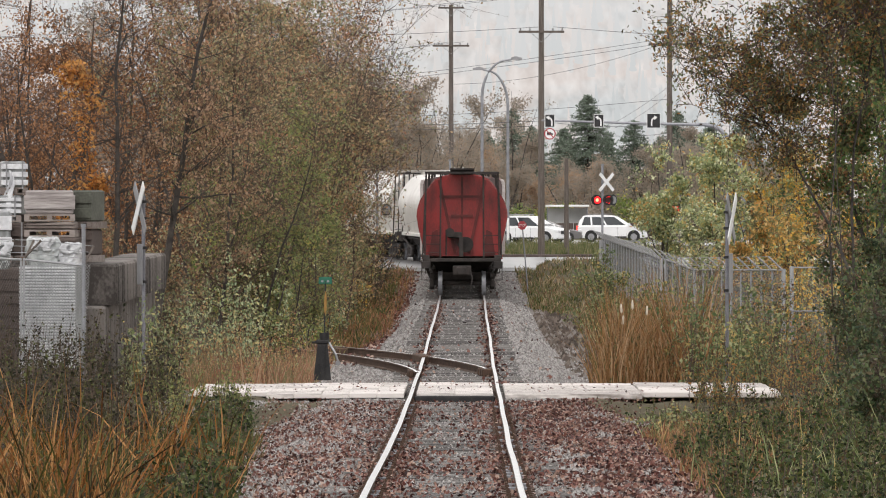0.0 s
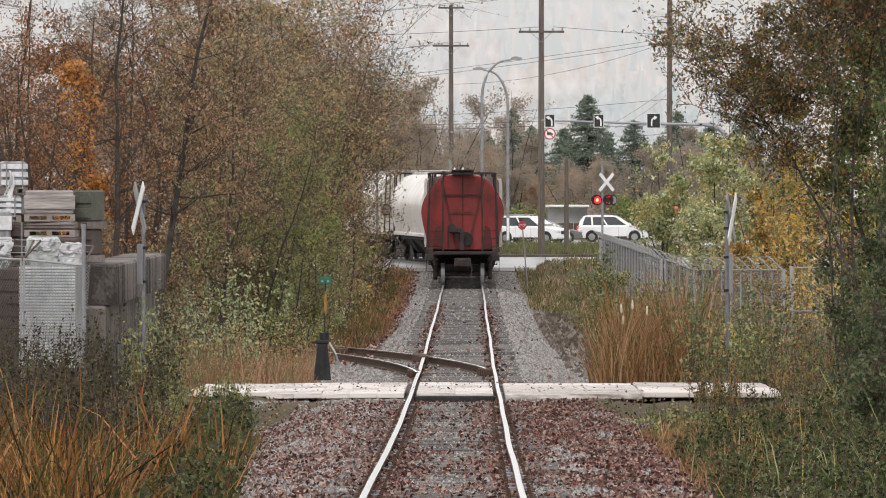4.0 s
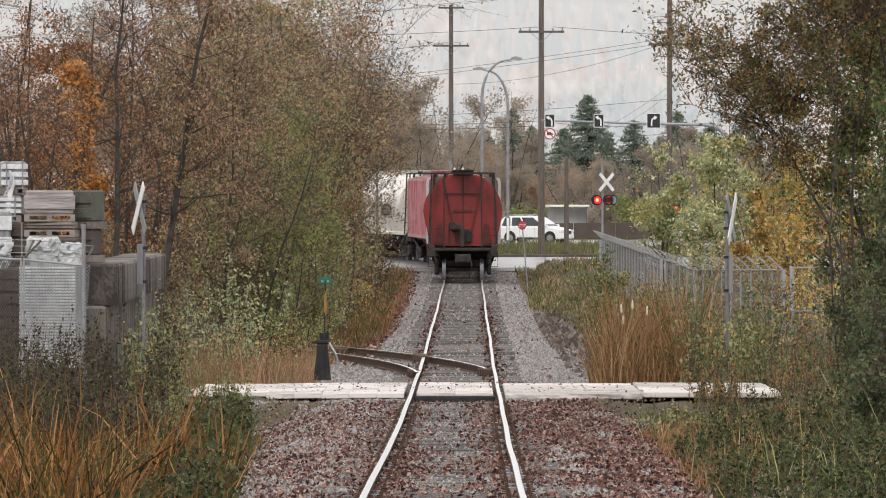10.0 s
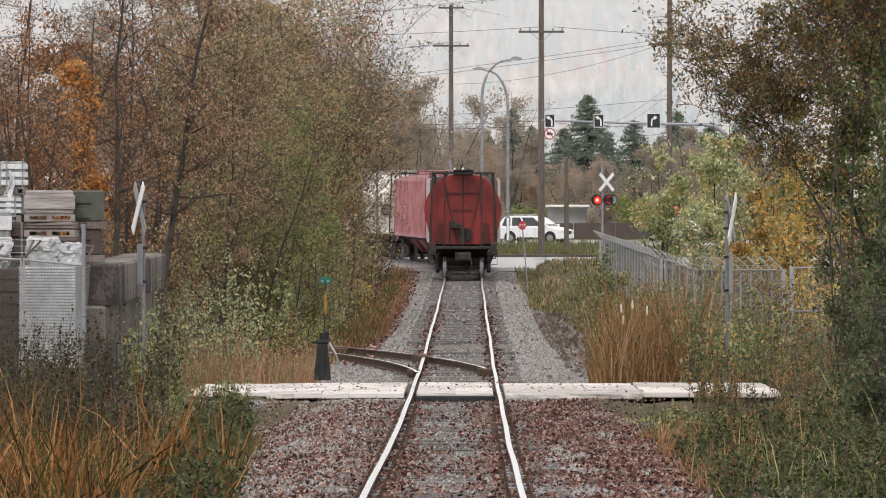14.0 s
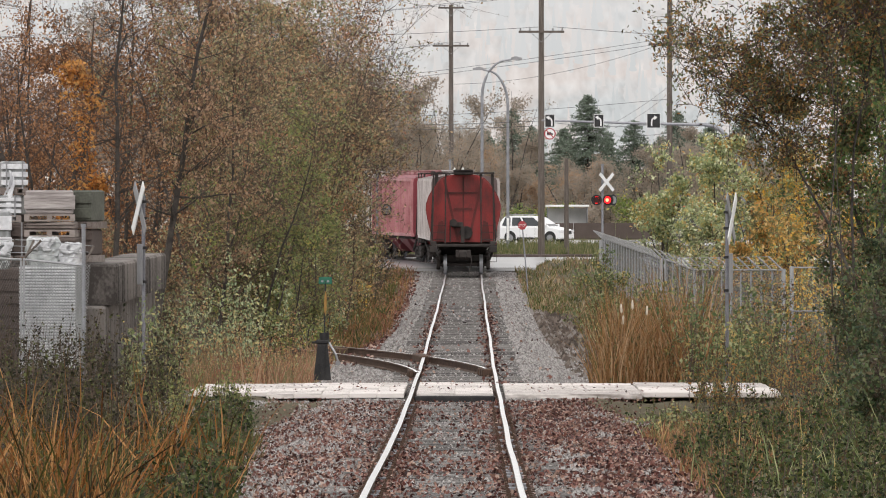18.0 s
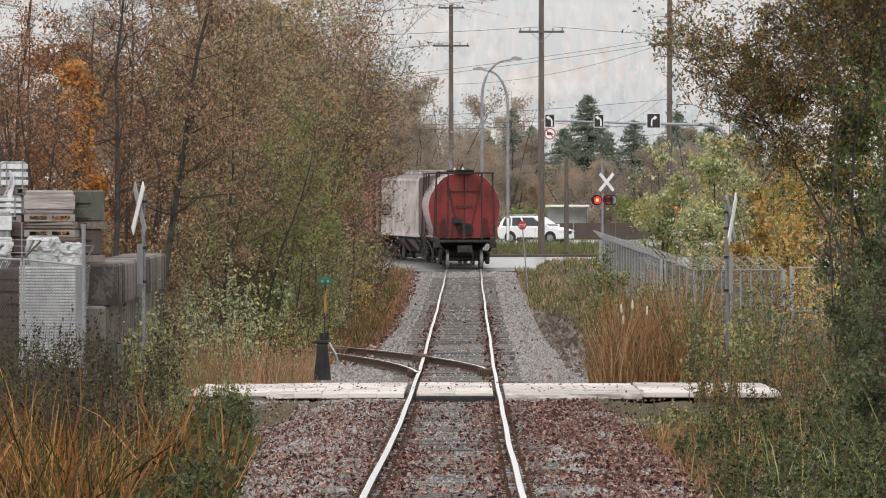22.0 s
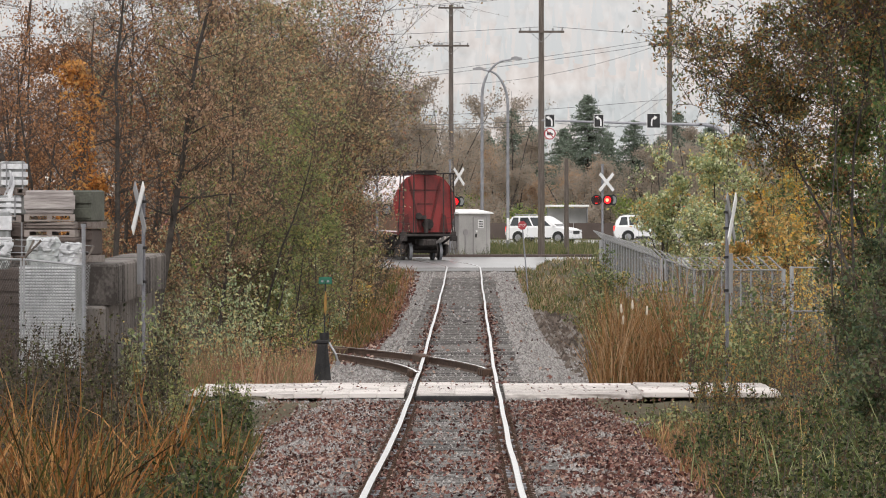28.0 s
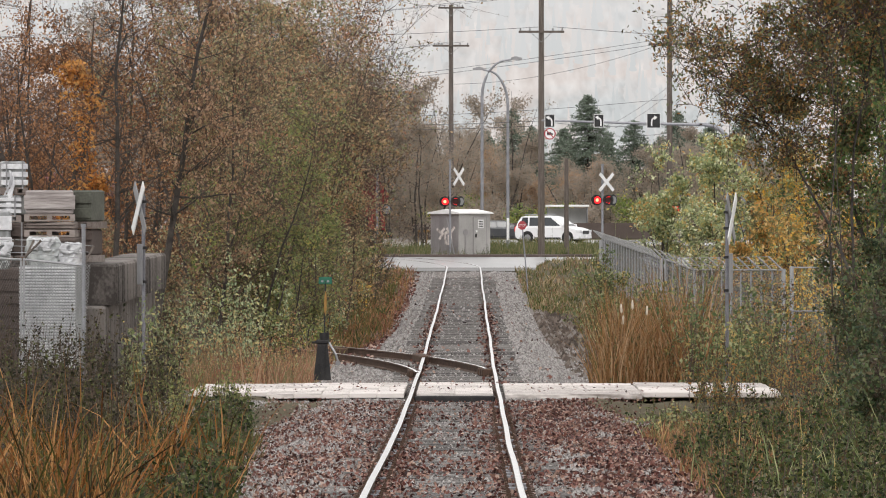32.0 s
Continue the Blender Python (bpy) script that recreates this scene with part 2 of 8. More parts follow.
G_LUSH = scatter_mat("yellow_green_grass_blade", [(0.16, 0.2, 0.06), (0.28, 0.32, 0.1), (0.38, 0.37, 0.14), (0.22, 0.22, 0.08), (0.42, 0.32, 0.14)], 0.6, 0.4)
G_STRAW = scatter_mat("straw_grass_blade", [(0.23, 0.102, 0.052), (0.345, 0.17, 0.085), (0.161, 0.131, 0.052), (0.437, 0.247, 0.133), (0.196, 0.078, 0.048), (0.115, 0.107, 0.038)], 0.7, 0.3)
G_FADED = scatter_mat("faded_red_grass_blade", [(0.32, 0.15, 0.09), (0.46, 0.25, 0.15), (0.24, 0.22, 0.11), (0.5, 0.34, 0.22), (0.29, 0.15, 0.1), (0.2, 0.19, 0.09)], 0.7, 0.4)
G_DRY = scatter_mat("dull_dry_grass_blade", [(0.154, 0.131, 0.0693), (0.293, 0.231, 0.131), (0.154, 0.169, 0.0693), (0.416, 0.323, 0.2), (0.231, 0.139, 0.0847), (0.123, 0.139, 0.0539)], 0.7, 0.3)
G_WEED = scatter_mat("weed_leaf", [(0.095, 0.141, 0.059), (0.192, 0.231, 0.102), (0.326, 0.336, 0.169), (0.115, 0.124, 0.05), (0.459, 0.354, 0.136)], 0.5, 0.3)
G_PALEWEED = scatter_mat("pale_weed_leaf", [(0.16, 0.215, 0.11), (0.3, 0.37, 0.2), (0.44, 0.47, 0.28), (0.22, 0.26, 0.12), (0.56, 0.5, 0.24), (0.36, 0.42, 0.25)], 0.5, 0.4)
M_PALEWOOD = mat("pale_broken_wood", (0.34, 0.28, 0.22), (0.56, 0.48, 0.4), 4, 0.85, 0, 0.4, 25)
M_RUBBLE = scatter_mat("dark_rubble", [(0.05, 0.038, 0.03), (0.1, 0.078, 0.063), (0.15, 0.12, 0.1), (0.075, 0.055, 0.045), (0.2, 0.18, 0.165)], 0.85)
M_LABELRED = mat("sign_red", (0.3, 0.03, 0.04), (0.4, 0.06, 0.07), 3, 0.5, 0, 0.02)
M_GREENP = mat("target_green", (0.012, 0.09, 0.06), (0.02, 0.15, 0.09), 6, 0.5, 0, 0.05)
M_YELLOWP = mat("faded_yellow_paint", (0.2, 0.11, 0.03), (0.36, 0.2, 0.05), 6, 0.6, 0, 0.05)
M_FLUFF = mat("seed_fluff", (0.5, 0.42, 0.33), (0.72, 0.64, 0.54), 12, 0.95, 0, 0.6, 60)
M_REEDSTALK = mat("dry_stalk", (0.2, 0.12, 0.06), (0.34, 0.22, 0.11), 8, 0.8, 0, 0.2)
M_BUNDLE = mat("timber_in_torn_film", (0.15, 0.125, 0.12), (0.46, 0.42, 0.41), 2.5, 0.4, 0, 0.8, 10, stretch=(0.4, 0.4, 7))
M_PALEPANE = mat("hazy_shelter_glass", (0.42, 0.43, 0.44), (0.54, 0.55, 0.56), 1.5, 0.15, 0, 0.0)
M_FILM = mat("creased_clear_film", (0.25, 0.27, 0.27), (0.58, 0.6, 0.6), 3.0, 0.25, 0, 0.8, 9)
M_GREENBOX = mat("dull_green_box_paint", (0.06, 0.062, 0.05), (0.13, 0.135, 0.11), 2, 0.7, 0, 0.3, 20)
M_WRAP = mat("white_stretch_wrap", (0.42, 0.42, 0.45), (0.74, 0.75, 0.77), 3.5, 0.4, 0, 0.7, 12)
M_BROWNW = mat("brown_barrier", (0.07, 0.052, 0.046), (0.12, 0.095, 0.085), 0.5, 0.85, 0, 0.2, 20)
M_HUTSIDE = mat("dark_hut_panel", (0.2, 0.19, 0.195), (0.34, 0.325, 0.33), 1.2, 0.5, 0.15, 0.1, 30, stretch=(1, 1, 0.5))
M_HUT = mat("galvanised_hut_panel", (0.32, 0.31, 0.305), (0.5, 0.49, 0.48), 0.8, 0.5, 0.25, 0.1, 30)
M_GROUND = mat("rough_soil", (0.06, 0.05, 0.03), (0.12, 0.1, 0.055), 0.4, 0.95, 0, 0.8, 15, (0.08, 0.09, 0.035))
L_BANK = scatter_mat("dark_weed_leaf", [(0.014, 0.023, 0.009), (0.047, 0.066, 0.022), (0.094, 0.117, 0.037), (0.023, 0.035, 0.012), (0.148, 0.156, 0.058), (0.062, 0.086, 0.027), (0.117, 0.078, 0.035)], 0.45, 0.35)
# Orange far leaf; its palette is kept pale and narrow for painted haze.
L_FARWARM = scatter_mat("haze_paled_orange_leaf", [(0.454, 0.324, 0.228), (0.508, 0.357, 0.245), (0.421, 0.324, 0.234), (0.475, 0.346, 0.251)], 0.9, 0.6, 0.1)
M_DULLPOST = mat("dark_galvanised_post", (0.14, 0.14, 0.16), (0.24, 0.24, 0.265), 4, 0.5, 0.3, 0.1)
M_DARKNET = mat("dark_net_wire", (0.06, 0.052, 0.05), (0.13, 0.115, 0.11), 4, 0.7, 0.1, 0.0)
M_NETPALE = mat("bright_galvanised_wire", (0.26, 0.265, 0.275), (0.44, 0.45, 0.46), 4, 0.5, 0.2, 0.0)
M_DULLLIT = glow_mat("dim_red_lens", (0.9, 0.012, 0.012), 1.3)
G_DARKGRASS = scatter_mat("rough_grass_blade", [(0.022, 0.036, 0.01), (0.06, 0.078, 0.022), (0.12, 0.105, 0.035), (0.035, 0.05, 0.014), (0.2, 0.14, 0.06), (0.075, 0.09, 0.026)], 0.6, 0.3)
# Dark shrub leaves, darkened further to hold the shade at the fence's foot.
L_SHADE = scatter_mat("dark_shaded_shrub_leaf", [(0.015, 0.018, 0.008), (0.044, 0.043, 0.018), (0.088, 0.07, 0.034), (0.03, 0.024, 0.017), (0.106, 0.12, 0.038)], 0.5, 0.3)
G_VERGE = scatter_mat("verge_grass_blade", [(0.086, 0.104, 0.042), (0.144, 0.16, 0.063), (0.202, 0.176, 0.084), (0.072, 0.096, 0.035), (0.23, 0.216, 0.119)], 0.7, 0.3)
M_CARMID = mat("mid_grey_car_paint", (0.14, 0.135, 0.135), (0.2, 0.19, 0.19), 2, 0.25, 0.3, 0.0)

# ---------------------------------------------------------------- building helpers
class Shape:
    """Collects vertices and faces for one mesh."""

    def __init__(self):
        self.v, self.f = [], []

    def add(self, verts, faces):
        k = len(self.v)
        self.v += [tuple(p) for p in verts]
        self.f += [tuple(k + i for i in q) for q in faces]
        return self

    def box(self, x0, x1, y0, y1, z0, z1, m=None, bevel=0.0):
        b = bevel
        if b <= 0:
            pts = [(x, y, z) for z in (z0, z1) for y in (y0, y1) for x in (x0, x1)]
            fs = [(0, 2, 3, 1), (4, 5, 7, 6), (0, 1, 5, 4), (2, 6, 7, 3), (0, 4, 6, 2), (1, 3, 7, 5)]
        else:
            pts, fs = [], []
            for z, i in ((z0, b), (z0 + b, 0), (z1 - b, 0), (z1, b)):
                a0, a1, c0, c1 = x0 + i, x1 - i, y0 + i, y1 - i
                pts += [(a0 + b, c0, z), (a1 - b, c0, z), (a1, c0 + b, z), (a1, c1 - b, z), (a1 - b, c1, z), (a0 + b, c1, z), (a0, c1 - b, z), (a0, c0 + b, z)]
            for r in range(3):
                for i in range(8):
                    j = (i + 1) % 8
                    fs.append((r * 8 + i, r * 8 + j, r * 8 + 8 + j, r * 8 + 8 + i))
            fs += [tuple(range(7, -1, -1)), tuple(range(24, 32))]
        if m is not None:
            pts = [m @ Vector(p) for p in pts]
        return self.add(pts, fs)

    def tube(self, path, radii, sides=6, cap=True):
        """A round bar along a path of points."""
        path = [Vector(p) for p in path]
        if not hasattr(radii, "__len__"):
            radii = [radii] * len(path)
        rings = []
        for i, p in enumerate(path):
            d = (path[min(i + 1, len(path) - 1)] - path[max(i - 1, 0)])
            d = d.normalized() if d.length > 1e-9 else Vector((0, 0, 1))
            a = d.cross(Vector((0, 0, 1)) if abs(d.z) < 0.9 else Vector((1, 0, 0))).normalized()
            b = d.cross(a)
            rings.append([p + (a * math.cos(t) + b * math.sin(t)) * radii[i] for t in [2 * math.pi * s / sides for s in range(sides)]])
        fs = []
        for i in range(len(path) - 1):
            for s in range(sides):
                t = (s + 1) % sides
                fs.append((i * sides + s, i * sides + t, (i + 1) * sides + t, (i + 1) * sides + s))
        if cap:
            fs.append(tuple(range(sides)))
            fs.append(tuple(range((len(path) - 1) * sides, len(path) * sides))[::-1])
        return self.add([q for r in rings for q in r], fs)

    def prism(self, outline, axis, a, b):
        """An outline in the two other axes, drawn out along one axis from a to b."""
        def put(u, w, t):
            return {"x": (t, u, w), "y": (u, t, w), "z": (u, w, t)}[axis]
        n = len(outline)
        pts = [put(u, w, a) for u, w in outline] + [put(u, w, b) for u, w in outline]
        fs = [tuple(range(n))[::-1], tuple(range(n, 2 * n))]
        fs += [(i, (i + 1) % n, n + (i + 1) % n, n + i) for i in range(n)]
        return self.add(pts, fs)

    def disc(self, centre, r, axis, depth, sides=20):
        """A short round drum whose axis is x, y or z."""
        ring = [(r * math.cos(2 * math.pi * i / sides), r * math.sin(2 * math.pi * i / sides)) for i in range(sides)]
        cx, cy, cz = centre
        u0, w0, t0 = {"x": (cy, cz, cx), "y": (cx, cz, cy), "z": (cx, cy, cz)}[axis]
        return self.prism([(u0 + u, w0 + w) for u, w in ring], axis, t0 - depth / 2, t0 + depth / 2)

    def mesh(self, name, material, smooth=False):
        me = bpy.data.meshes.new(name)
        me.from_pydata(self.v, [], self.f)
        bm = bmesh.new()
        bm.from_mesh(me)
        bmesh.ops.recalc_face_normals(bm, faces=bm.faces)
        bm.to_mesh(me)
        bm.free()
        me.materials.append(material)
        if smooth:
            me.shade_smooth()
        me.update()
        return me


def part(name, shape, material, parent=None, label="", smooth=False, m=None):
    me = shape if isinstance(shape, bpy.types.Mesh) else shape.mesh(name, material, smooth)
    ob = new(name, me)
    if parent is not None:
        ob.parent = parent
    if m is not None:
        ob.matrix_basis = m
    if label:
        ob["label"] = label
    return ob


def thing(name, m, label, category, group="", kind=""):
    ob = new(name)
    ob.matrix_basis = m
    return tagged(ob, label, category, group, kind)


def fast_mesh(name, verts, loops, sizes, material):
    """A mesh from arrays, for what comes in thousands of small pieces."""
    me = bpy.data.meshes.new(name)
    verts = np.asarray(verts, dtype=np.float32)
    loops = np.asarray(loops, dtype=np.int32)
    sizes = np.asarray(sizes, dtype=np.int32)
    me.vertices.add(len(verts))
    me.vertices.foreach_set("co", verts.ravel())
    me.loops.add(len(loops))
    me.loops.foreach_set("vertex_index", loops)
    me.polygons.add(len(sizes))
    me.polygons.foreach_set("loop_start", np.concatenate(([0], np.cumsum(sizes)[:-1])).astype(np.int32))
    me.update(calc_edges=True)
    me.validate()
    me.materials.append(material)
    return me


def unit(a):
    return a / np.maximum(np.linalg.norm(a, axis=-1, keepdims=True), 1e-9)


def leaf_mesh(name, pts, size, material, rng, flat=0.0, ratio=0.55, hang=0.0):
    """Pointed leaves, folded along the middle rib. flat 1: lying; hang 1: tips down."""
    n = len(pts)
    d = unit(rng.normal(size=(n, 3)) * np.array([1, 1, 1 - 0.9 * flat]) + np.array([0, 0, -1.6 * hang]))
    up = unit(rng.normal(size=(n, 3)) * (1 - 0.8 * flat) + np.array([0, 0, 1.2 * flat + 0.2]))
    side = unit(np.cross(d, up))
    nrm = np.cross(side, d)
    s = (size * rng.uniform(0.55, 1.35, n))[:, None]
    tip, base = pts + d * s * 0.5, pts - d * s * 0.5
    lift = nrm * s * rng.uniform(0.02, 0.22, n)[:, None]
    a = pts + side * s * ratio * 0.5 + lift
    b = pts - side * s * ratio * 0.5 + lift
    v = np.stack([base, a, tip, b], axis=1).reshape(-1, 3)
    k = np.arange(n)[:, None] * 4
    loops = np.concatenate([k, k + 1, k + 2, k, k + 2, k + 3], axis=1).ravel()
    return fast_mesh(name, v, loops, np.full(2 * n, 3), material)


def blade_mesh(name, roots, height, width, material, rng, lean=0.35, bend=0.5):
    """Grass and reed blades: tapered strips in three bent pieces."""
    n = len(roots)
    h = (height * rng.uniform(0.5, 1.15, n))[:, None]
    ang = rng.uniform(0, 2 * np.pi, n)
    out = np.stack([np.cos(ang), np.sin(ang), np.zeros(n)], 1)
    turn = rng.uniform(0, 2 * np.pi, n)
    w = np.stack([np.cos(turn), np.sin(turn) * 0.6, np.zeros(n)], 1) * (width * rng.uniform(0.6, 1.3, n))[:, None] * 0.5
    l = (lean * rng.uniform(0.1, 1.0, n))[:, None]
    k = (bend * rng.uniform(0, 1, n) ** 1.5)[:, None]
    z = np.array([0, 0, 1.0])
    p1 = roots + h * 0.4 * z + out * h * l * 0.3
    p2 = roots + h * (0.75 - 0.1 * k) * z + out * h * (l * 0.75 + 0.15 * k)
    p3 = roots + h * (1.0 - 0.45 * k) * z + out * h * (l + 0.55 * k)
    v = np.stack([roots - w, roots + w, p1 - w * 0.9, p1 + w * 0.9, p2 - w * 0.6, p2 + w * 0.6, p3], axis=1).reshape(-1, 3)
    i = np.arange(n)[:, None] * 7
    loops = np.concatenate([i, i + 1, i + 3, i + 2, i + 2, i + 3, i + 5, i + 4, i + 4, i + 5, i + 6], axis=1).ravel()
    return fast_mesh(name, v, loops, np.tile([4, 4, 3], n), material)


def stone_mesh(name, pts, size, material, rng):
    """Broken stones: skewed pyramids, half sunk in the bed."""
    n = len(pts)
    base = np.array([(1, 0, -0.5), (0, 1, -0.5), (-1, 0, -0.5), (0, -1, -0.5), (0, 0, 1)], dtype=float)
    r = rng.uniform(0.55, 1.2, (n, 5, 1)) * size * 0.5 * rng.uniform(0.6, 1.4, (n, 1, 1))
    v = base[None] * r + rng.normal(size=(n, 5, 3)) * size * 0.12
    a = rng.uniform(0, 2 * np.pi, n)
    c, s = np.cos(a)[:, None], np.sin(a)[:, None]
    x, y = v[..., 0] * c - v[..., 1] * s, v[..., 0] * s + v[..., 1] * c
    v = np.stack([x, y, v[..., 2] * 0.8], -1) + pts[:, None]
    tri = np.array([(0, 1, 4), (1, 2, 4), (2, 3, 4), (3, 0, 4)]).ravel()
    loops = (np.arange(n)[:, None] * 5 + tri[None]).ravel()
    return fast_mesh(name, v.reshape(-1, 3), loops, np.full(4 * n, 3), material)


def tube_arrays(pts, r0, r1, sides):
    """Tapered tubes along many paths at once: pts (N, m, 3). Gives vertices and quads."""
    n, m = pts.shape[:2]
    d = unit(np.gradient(pts, axis=1))
    ref = np.where(np.abs(d[..., 2:3]) < 0.9, np.array([0, 0, 1.0]), np.array([1.0, 0, 0]))
    a = unit(np.cross(d, ref))
    b = np.cross(d, a)
    t = np.arange(sides) * 2 * np.pi / sides
    f = np.linspace(0, 1, m)[None, :, None, None]
    r = r0.reshape(-1, 1, 1, 1) * (1 - f) + r1.reshape(-1, 1, 1, 1) * f
    ring = pts[:, :, None] + r * (a[:, :, None] * np.cos(t)[:, None] + b[:, :, None] * np.sin(t)[:, None])
    i, s = np.meshgrid(np.arange(m - 1), np.arange(sides), indexing="ij")
    q = np.stack([i * sides + s, i * sides + (s + 1) % sides, (i + 1) * sides + (s + 1) % sides, (i + 1) * sides + s], -1).reshape(-1)
    loops = (np.arange(n)[:, None] * (m * sides) + q[None]).ravel()
    return ring.reshape(-1, 3), loops


def tubes_mesh(name, batches, material):
    """One mesh from several batches of tapered tubes: rows of (paths, start radii, end radii, sides)."""
    vs, ls, k = [], [], 0
    for pts, r0, r1, sides in batches:
        v, l = tube_arrays(pts, np.broadcast_to(np.asarray(r0, float), len(pts)), np.broadcast_to(np.asarray(r1, float), len(pts)), sides)
        vs.append(v)
        ls.append(l + k)
        k += len(v)
    loops = np.concatenate(ls)
    return fast_mesh(name, np.concatenate(vs), loops, np.full(len(loops) // 4, 4), material)


def limbs_at(rng, starts, ways, lengths, wiggle, up, n):
    """Many limbs that wander and turn upwards (up > 0) or droop (up < 0): (N, n, 3)."""
    k = len(starts)
    d = unit(ways)[:, None] + np.cumsum(rng.normal(size=(k, n - 1, 3)) * wiggle, axis=1)
    d[..., 2] += np.arange(1, n) * up
    step = unit(d) * (np.asarray(lengths, float) / (n - 1))[:, None, None]
    return np.concatenate([starts[:, None], starts[:, None] + np.cumsum(step, axis=1)], axis=1)


def along(paths, which, f):
    """Points at the fraction f of the paths numbered which."""
    m = paths.shape[1] - 1
    g = np.clip(f, 0, 0.9999) * m
    i = g.astype(int)
    p = paths[which, i]
    return p + (paths[which, i + 1] - p) * (g - i)[:, None]


def tree(name, x, y, z, h, spread, leaf, n_leaf, size, seed, label, stems=1, bare=0.15, up=0.12, trunk_r=0.1, limbs=16,
         twigs=7, jitter=0.25, category="tree", hang=0.2, lean=(0, 0), low=0.15, bark=None, group="", shoots=3, top=0.65, twig=None, twig_r=0.006,
         dome=0.0, clump=1.6, leaf_ratio=0.55):
    """A tree or bush: stems, a tapered branchwork of limbs, twigs and shoots, and a crown of separate leaves."""
    rng = np.random.default_rng(seed)
    base = thing(name, pose(x, y, z), label, category, group)
    a = rng.uniform(0, 2 * np.pi, stems)
    tilt = np.zeros(1) if stems == 1 else rng.uniform(0.05, 0.26, stems)
    hh = h * np.concatenate(([1.0], rng.uniform(0.6, 0.95, stems - 1)))
    out = np.stack([np.cos(a), np.sin(a)], 1)
    off = np.concatenate([out * (0 if stems == 1 else spread * 0.12), np.full((stems, 1), -0.3)], 1)
    way = np.concatenate([out * tilt[:, None] + np.array(lean), np.ones((stems, 1))], 1)
    stem = limbs_at(rng, off, way, hh, 0.085, 0.03, 10)
    rs = trunk_r * np.concatenate(([1.0], np.full(stems - 1, 0.75)))
    part("trunk", tubes_mesh("trunk", [(stem, rs, rs * 0.12, 7)], bark or M_BARK), None, base)
    n1 = stems * limbs
    w1, f1 = np.repeat(np.arange(stems), limbs), rng.uniform(low, 0.97, n1)
    b = rng.uniform(0, 2 * np.pi, n1)
    l1 = spread * (1.05 - top * f1) * rng.uniform(0.55, 1.1, n1)
    if dome:
        l1 = spread * np.sqrt(np.clip(1.02 - ((f1 - dome) / 0.66) ** 2, 0.04, 1)) * rng.uniform(0.6, 1.08, n1)
    br = limbs_at(rng, along(stem, w1, f1), np.stack([np.cos(b), np.sin(b), rng.uniform(0.0, 0.9, n1)], 1), l1, 0.11, up, 5)
    n2 = n1 * twigs
    w2 = np.repeat(np.arange(n1), twigs)
    tw = limbs_at(rng, along(br, w2, rng.uniform(bare, 1.0, n2)), rng.normal(size=(n2, 3)) + (0, 0, 0.35), l1[w2] * rng.uniform(0.2, 0.5, n2), 0.15, up * 0.7, 3)
    batches = [(br, np.maximum(rs[w1] * 0.35 * (1.1 - f1), 0.009), 0.004, 4), (tw, twig_r, twig_r * 0.5, 3)]
    heavy = rng.gamma(1 / clump, clump, n1) + 0.12
    ends, load = [tw[:, 1:].reshape(-1, 3)], [np.repeat(heavy[w2], 2)]
    if shoots:
        n3 = n2 * shoots
        w3 = np.repeat(np.arange(n2), shoots)
        sh = limbs_at(rng, along(tw, w3, rng.uniform(0.2, 1, n3)), rng.normal(size=(n3, 3)) + (0, 0, 0.4), l1[w2][w3] * rng.uniform(0.08, 0.24, n3), 0.12, up * 0.5, 2)
        batches.append((sh, twig_r * 0.65, twig_r * 0.4, 3))
        ends.append(np.concatenate([sh.mean(axis=1), sh[:, 1]]))
        load.append(np.tile(heavy[w2][w3], 2))
    tagged(part("branchwork", tubes_mesh("branchwork", batches, twig or M_TWIG), None, base), kind="stuff")
    ends, load = np.concatenate(ends), np.cumsum(np.concatenate(load))
    pts = ends[np.minimum(np.searchsorted(load, rng.uniform(0, load[-1], n_leaf)), len(ends) - 1)] + rng.normal(size=(n_leaf, 3)) * jitter * np.array([1, 1, 0.8])
    pts[:, 2] = np.maximum(pts[:, 2], 0.03)
    part("crown", leaf_mesh("crown", pts, size, leaf, rng, hang=hang, ratio=leaf_ratio), None, base)
    return base

# ---------------------------------------------------------------- plan
CURVE_START, BEND = 256.0, 0.0066      # the straight ends at the far road; then a curve of 150 m radius to the left
PROFILE_Y = [0, 30, 53, 75, 97, 118, 140, 173, 212, 255, 290, 400]
PROFILE_Z = [1.7, 1.2, 0.80, 0.44, 0.17, 0.05, 0.0, -0.03, -0.015, 0.13, 0.2, 0.22]
HALF_GAUGE = 0.7535


def rail_z(y):
    """Height of the top of the rails: a shallow dip between the camera and the far road."""
    return (np.interp(y - 4, PROFILE_Y, PROFILE_Z) + np.interp(y, PROFILE_Y, PROFILE_Z) + np.interp(y + 4, PROFILE_Y, PROFILE_Z)) / 3


def straight_x(y):
    return 0.0046 * (y - 53)


# the centre line of the track, as a function of the way along it (equal to y on the straight)
WAY = np.arange(0.0, 430.0, 0.5)
HEADING = np.clip((WAY - CURVE_START) * BEND, 0, 1.0)
LINE_X = np.concatenate(([0], np.cumsum(0.0046 * 0.5 * np.ones(len(WAY) - 1) - 0.5 * np.sin((HEADING[1:] + HEADING[:-1]) / 2)))) - 0.0046 * 53
LINE_Y = np.concatenate(([0], np.cumsum(0.5 * np.cos((HEADING[1:] + HEADING[:-1]) / 2))))


def on_line(s):
    """The point of the track's centre line s metres along it."""
    x, y = np.interp(s, WAY, LINE_X), np.interp(s, WAY, LINE_Y)
    return Vector((x, y, float(rail_z(y))))


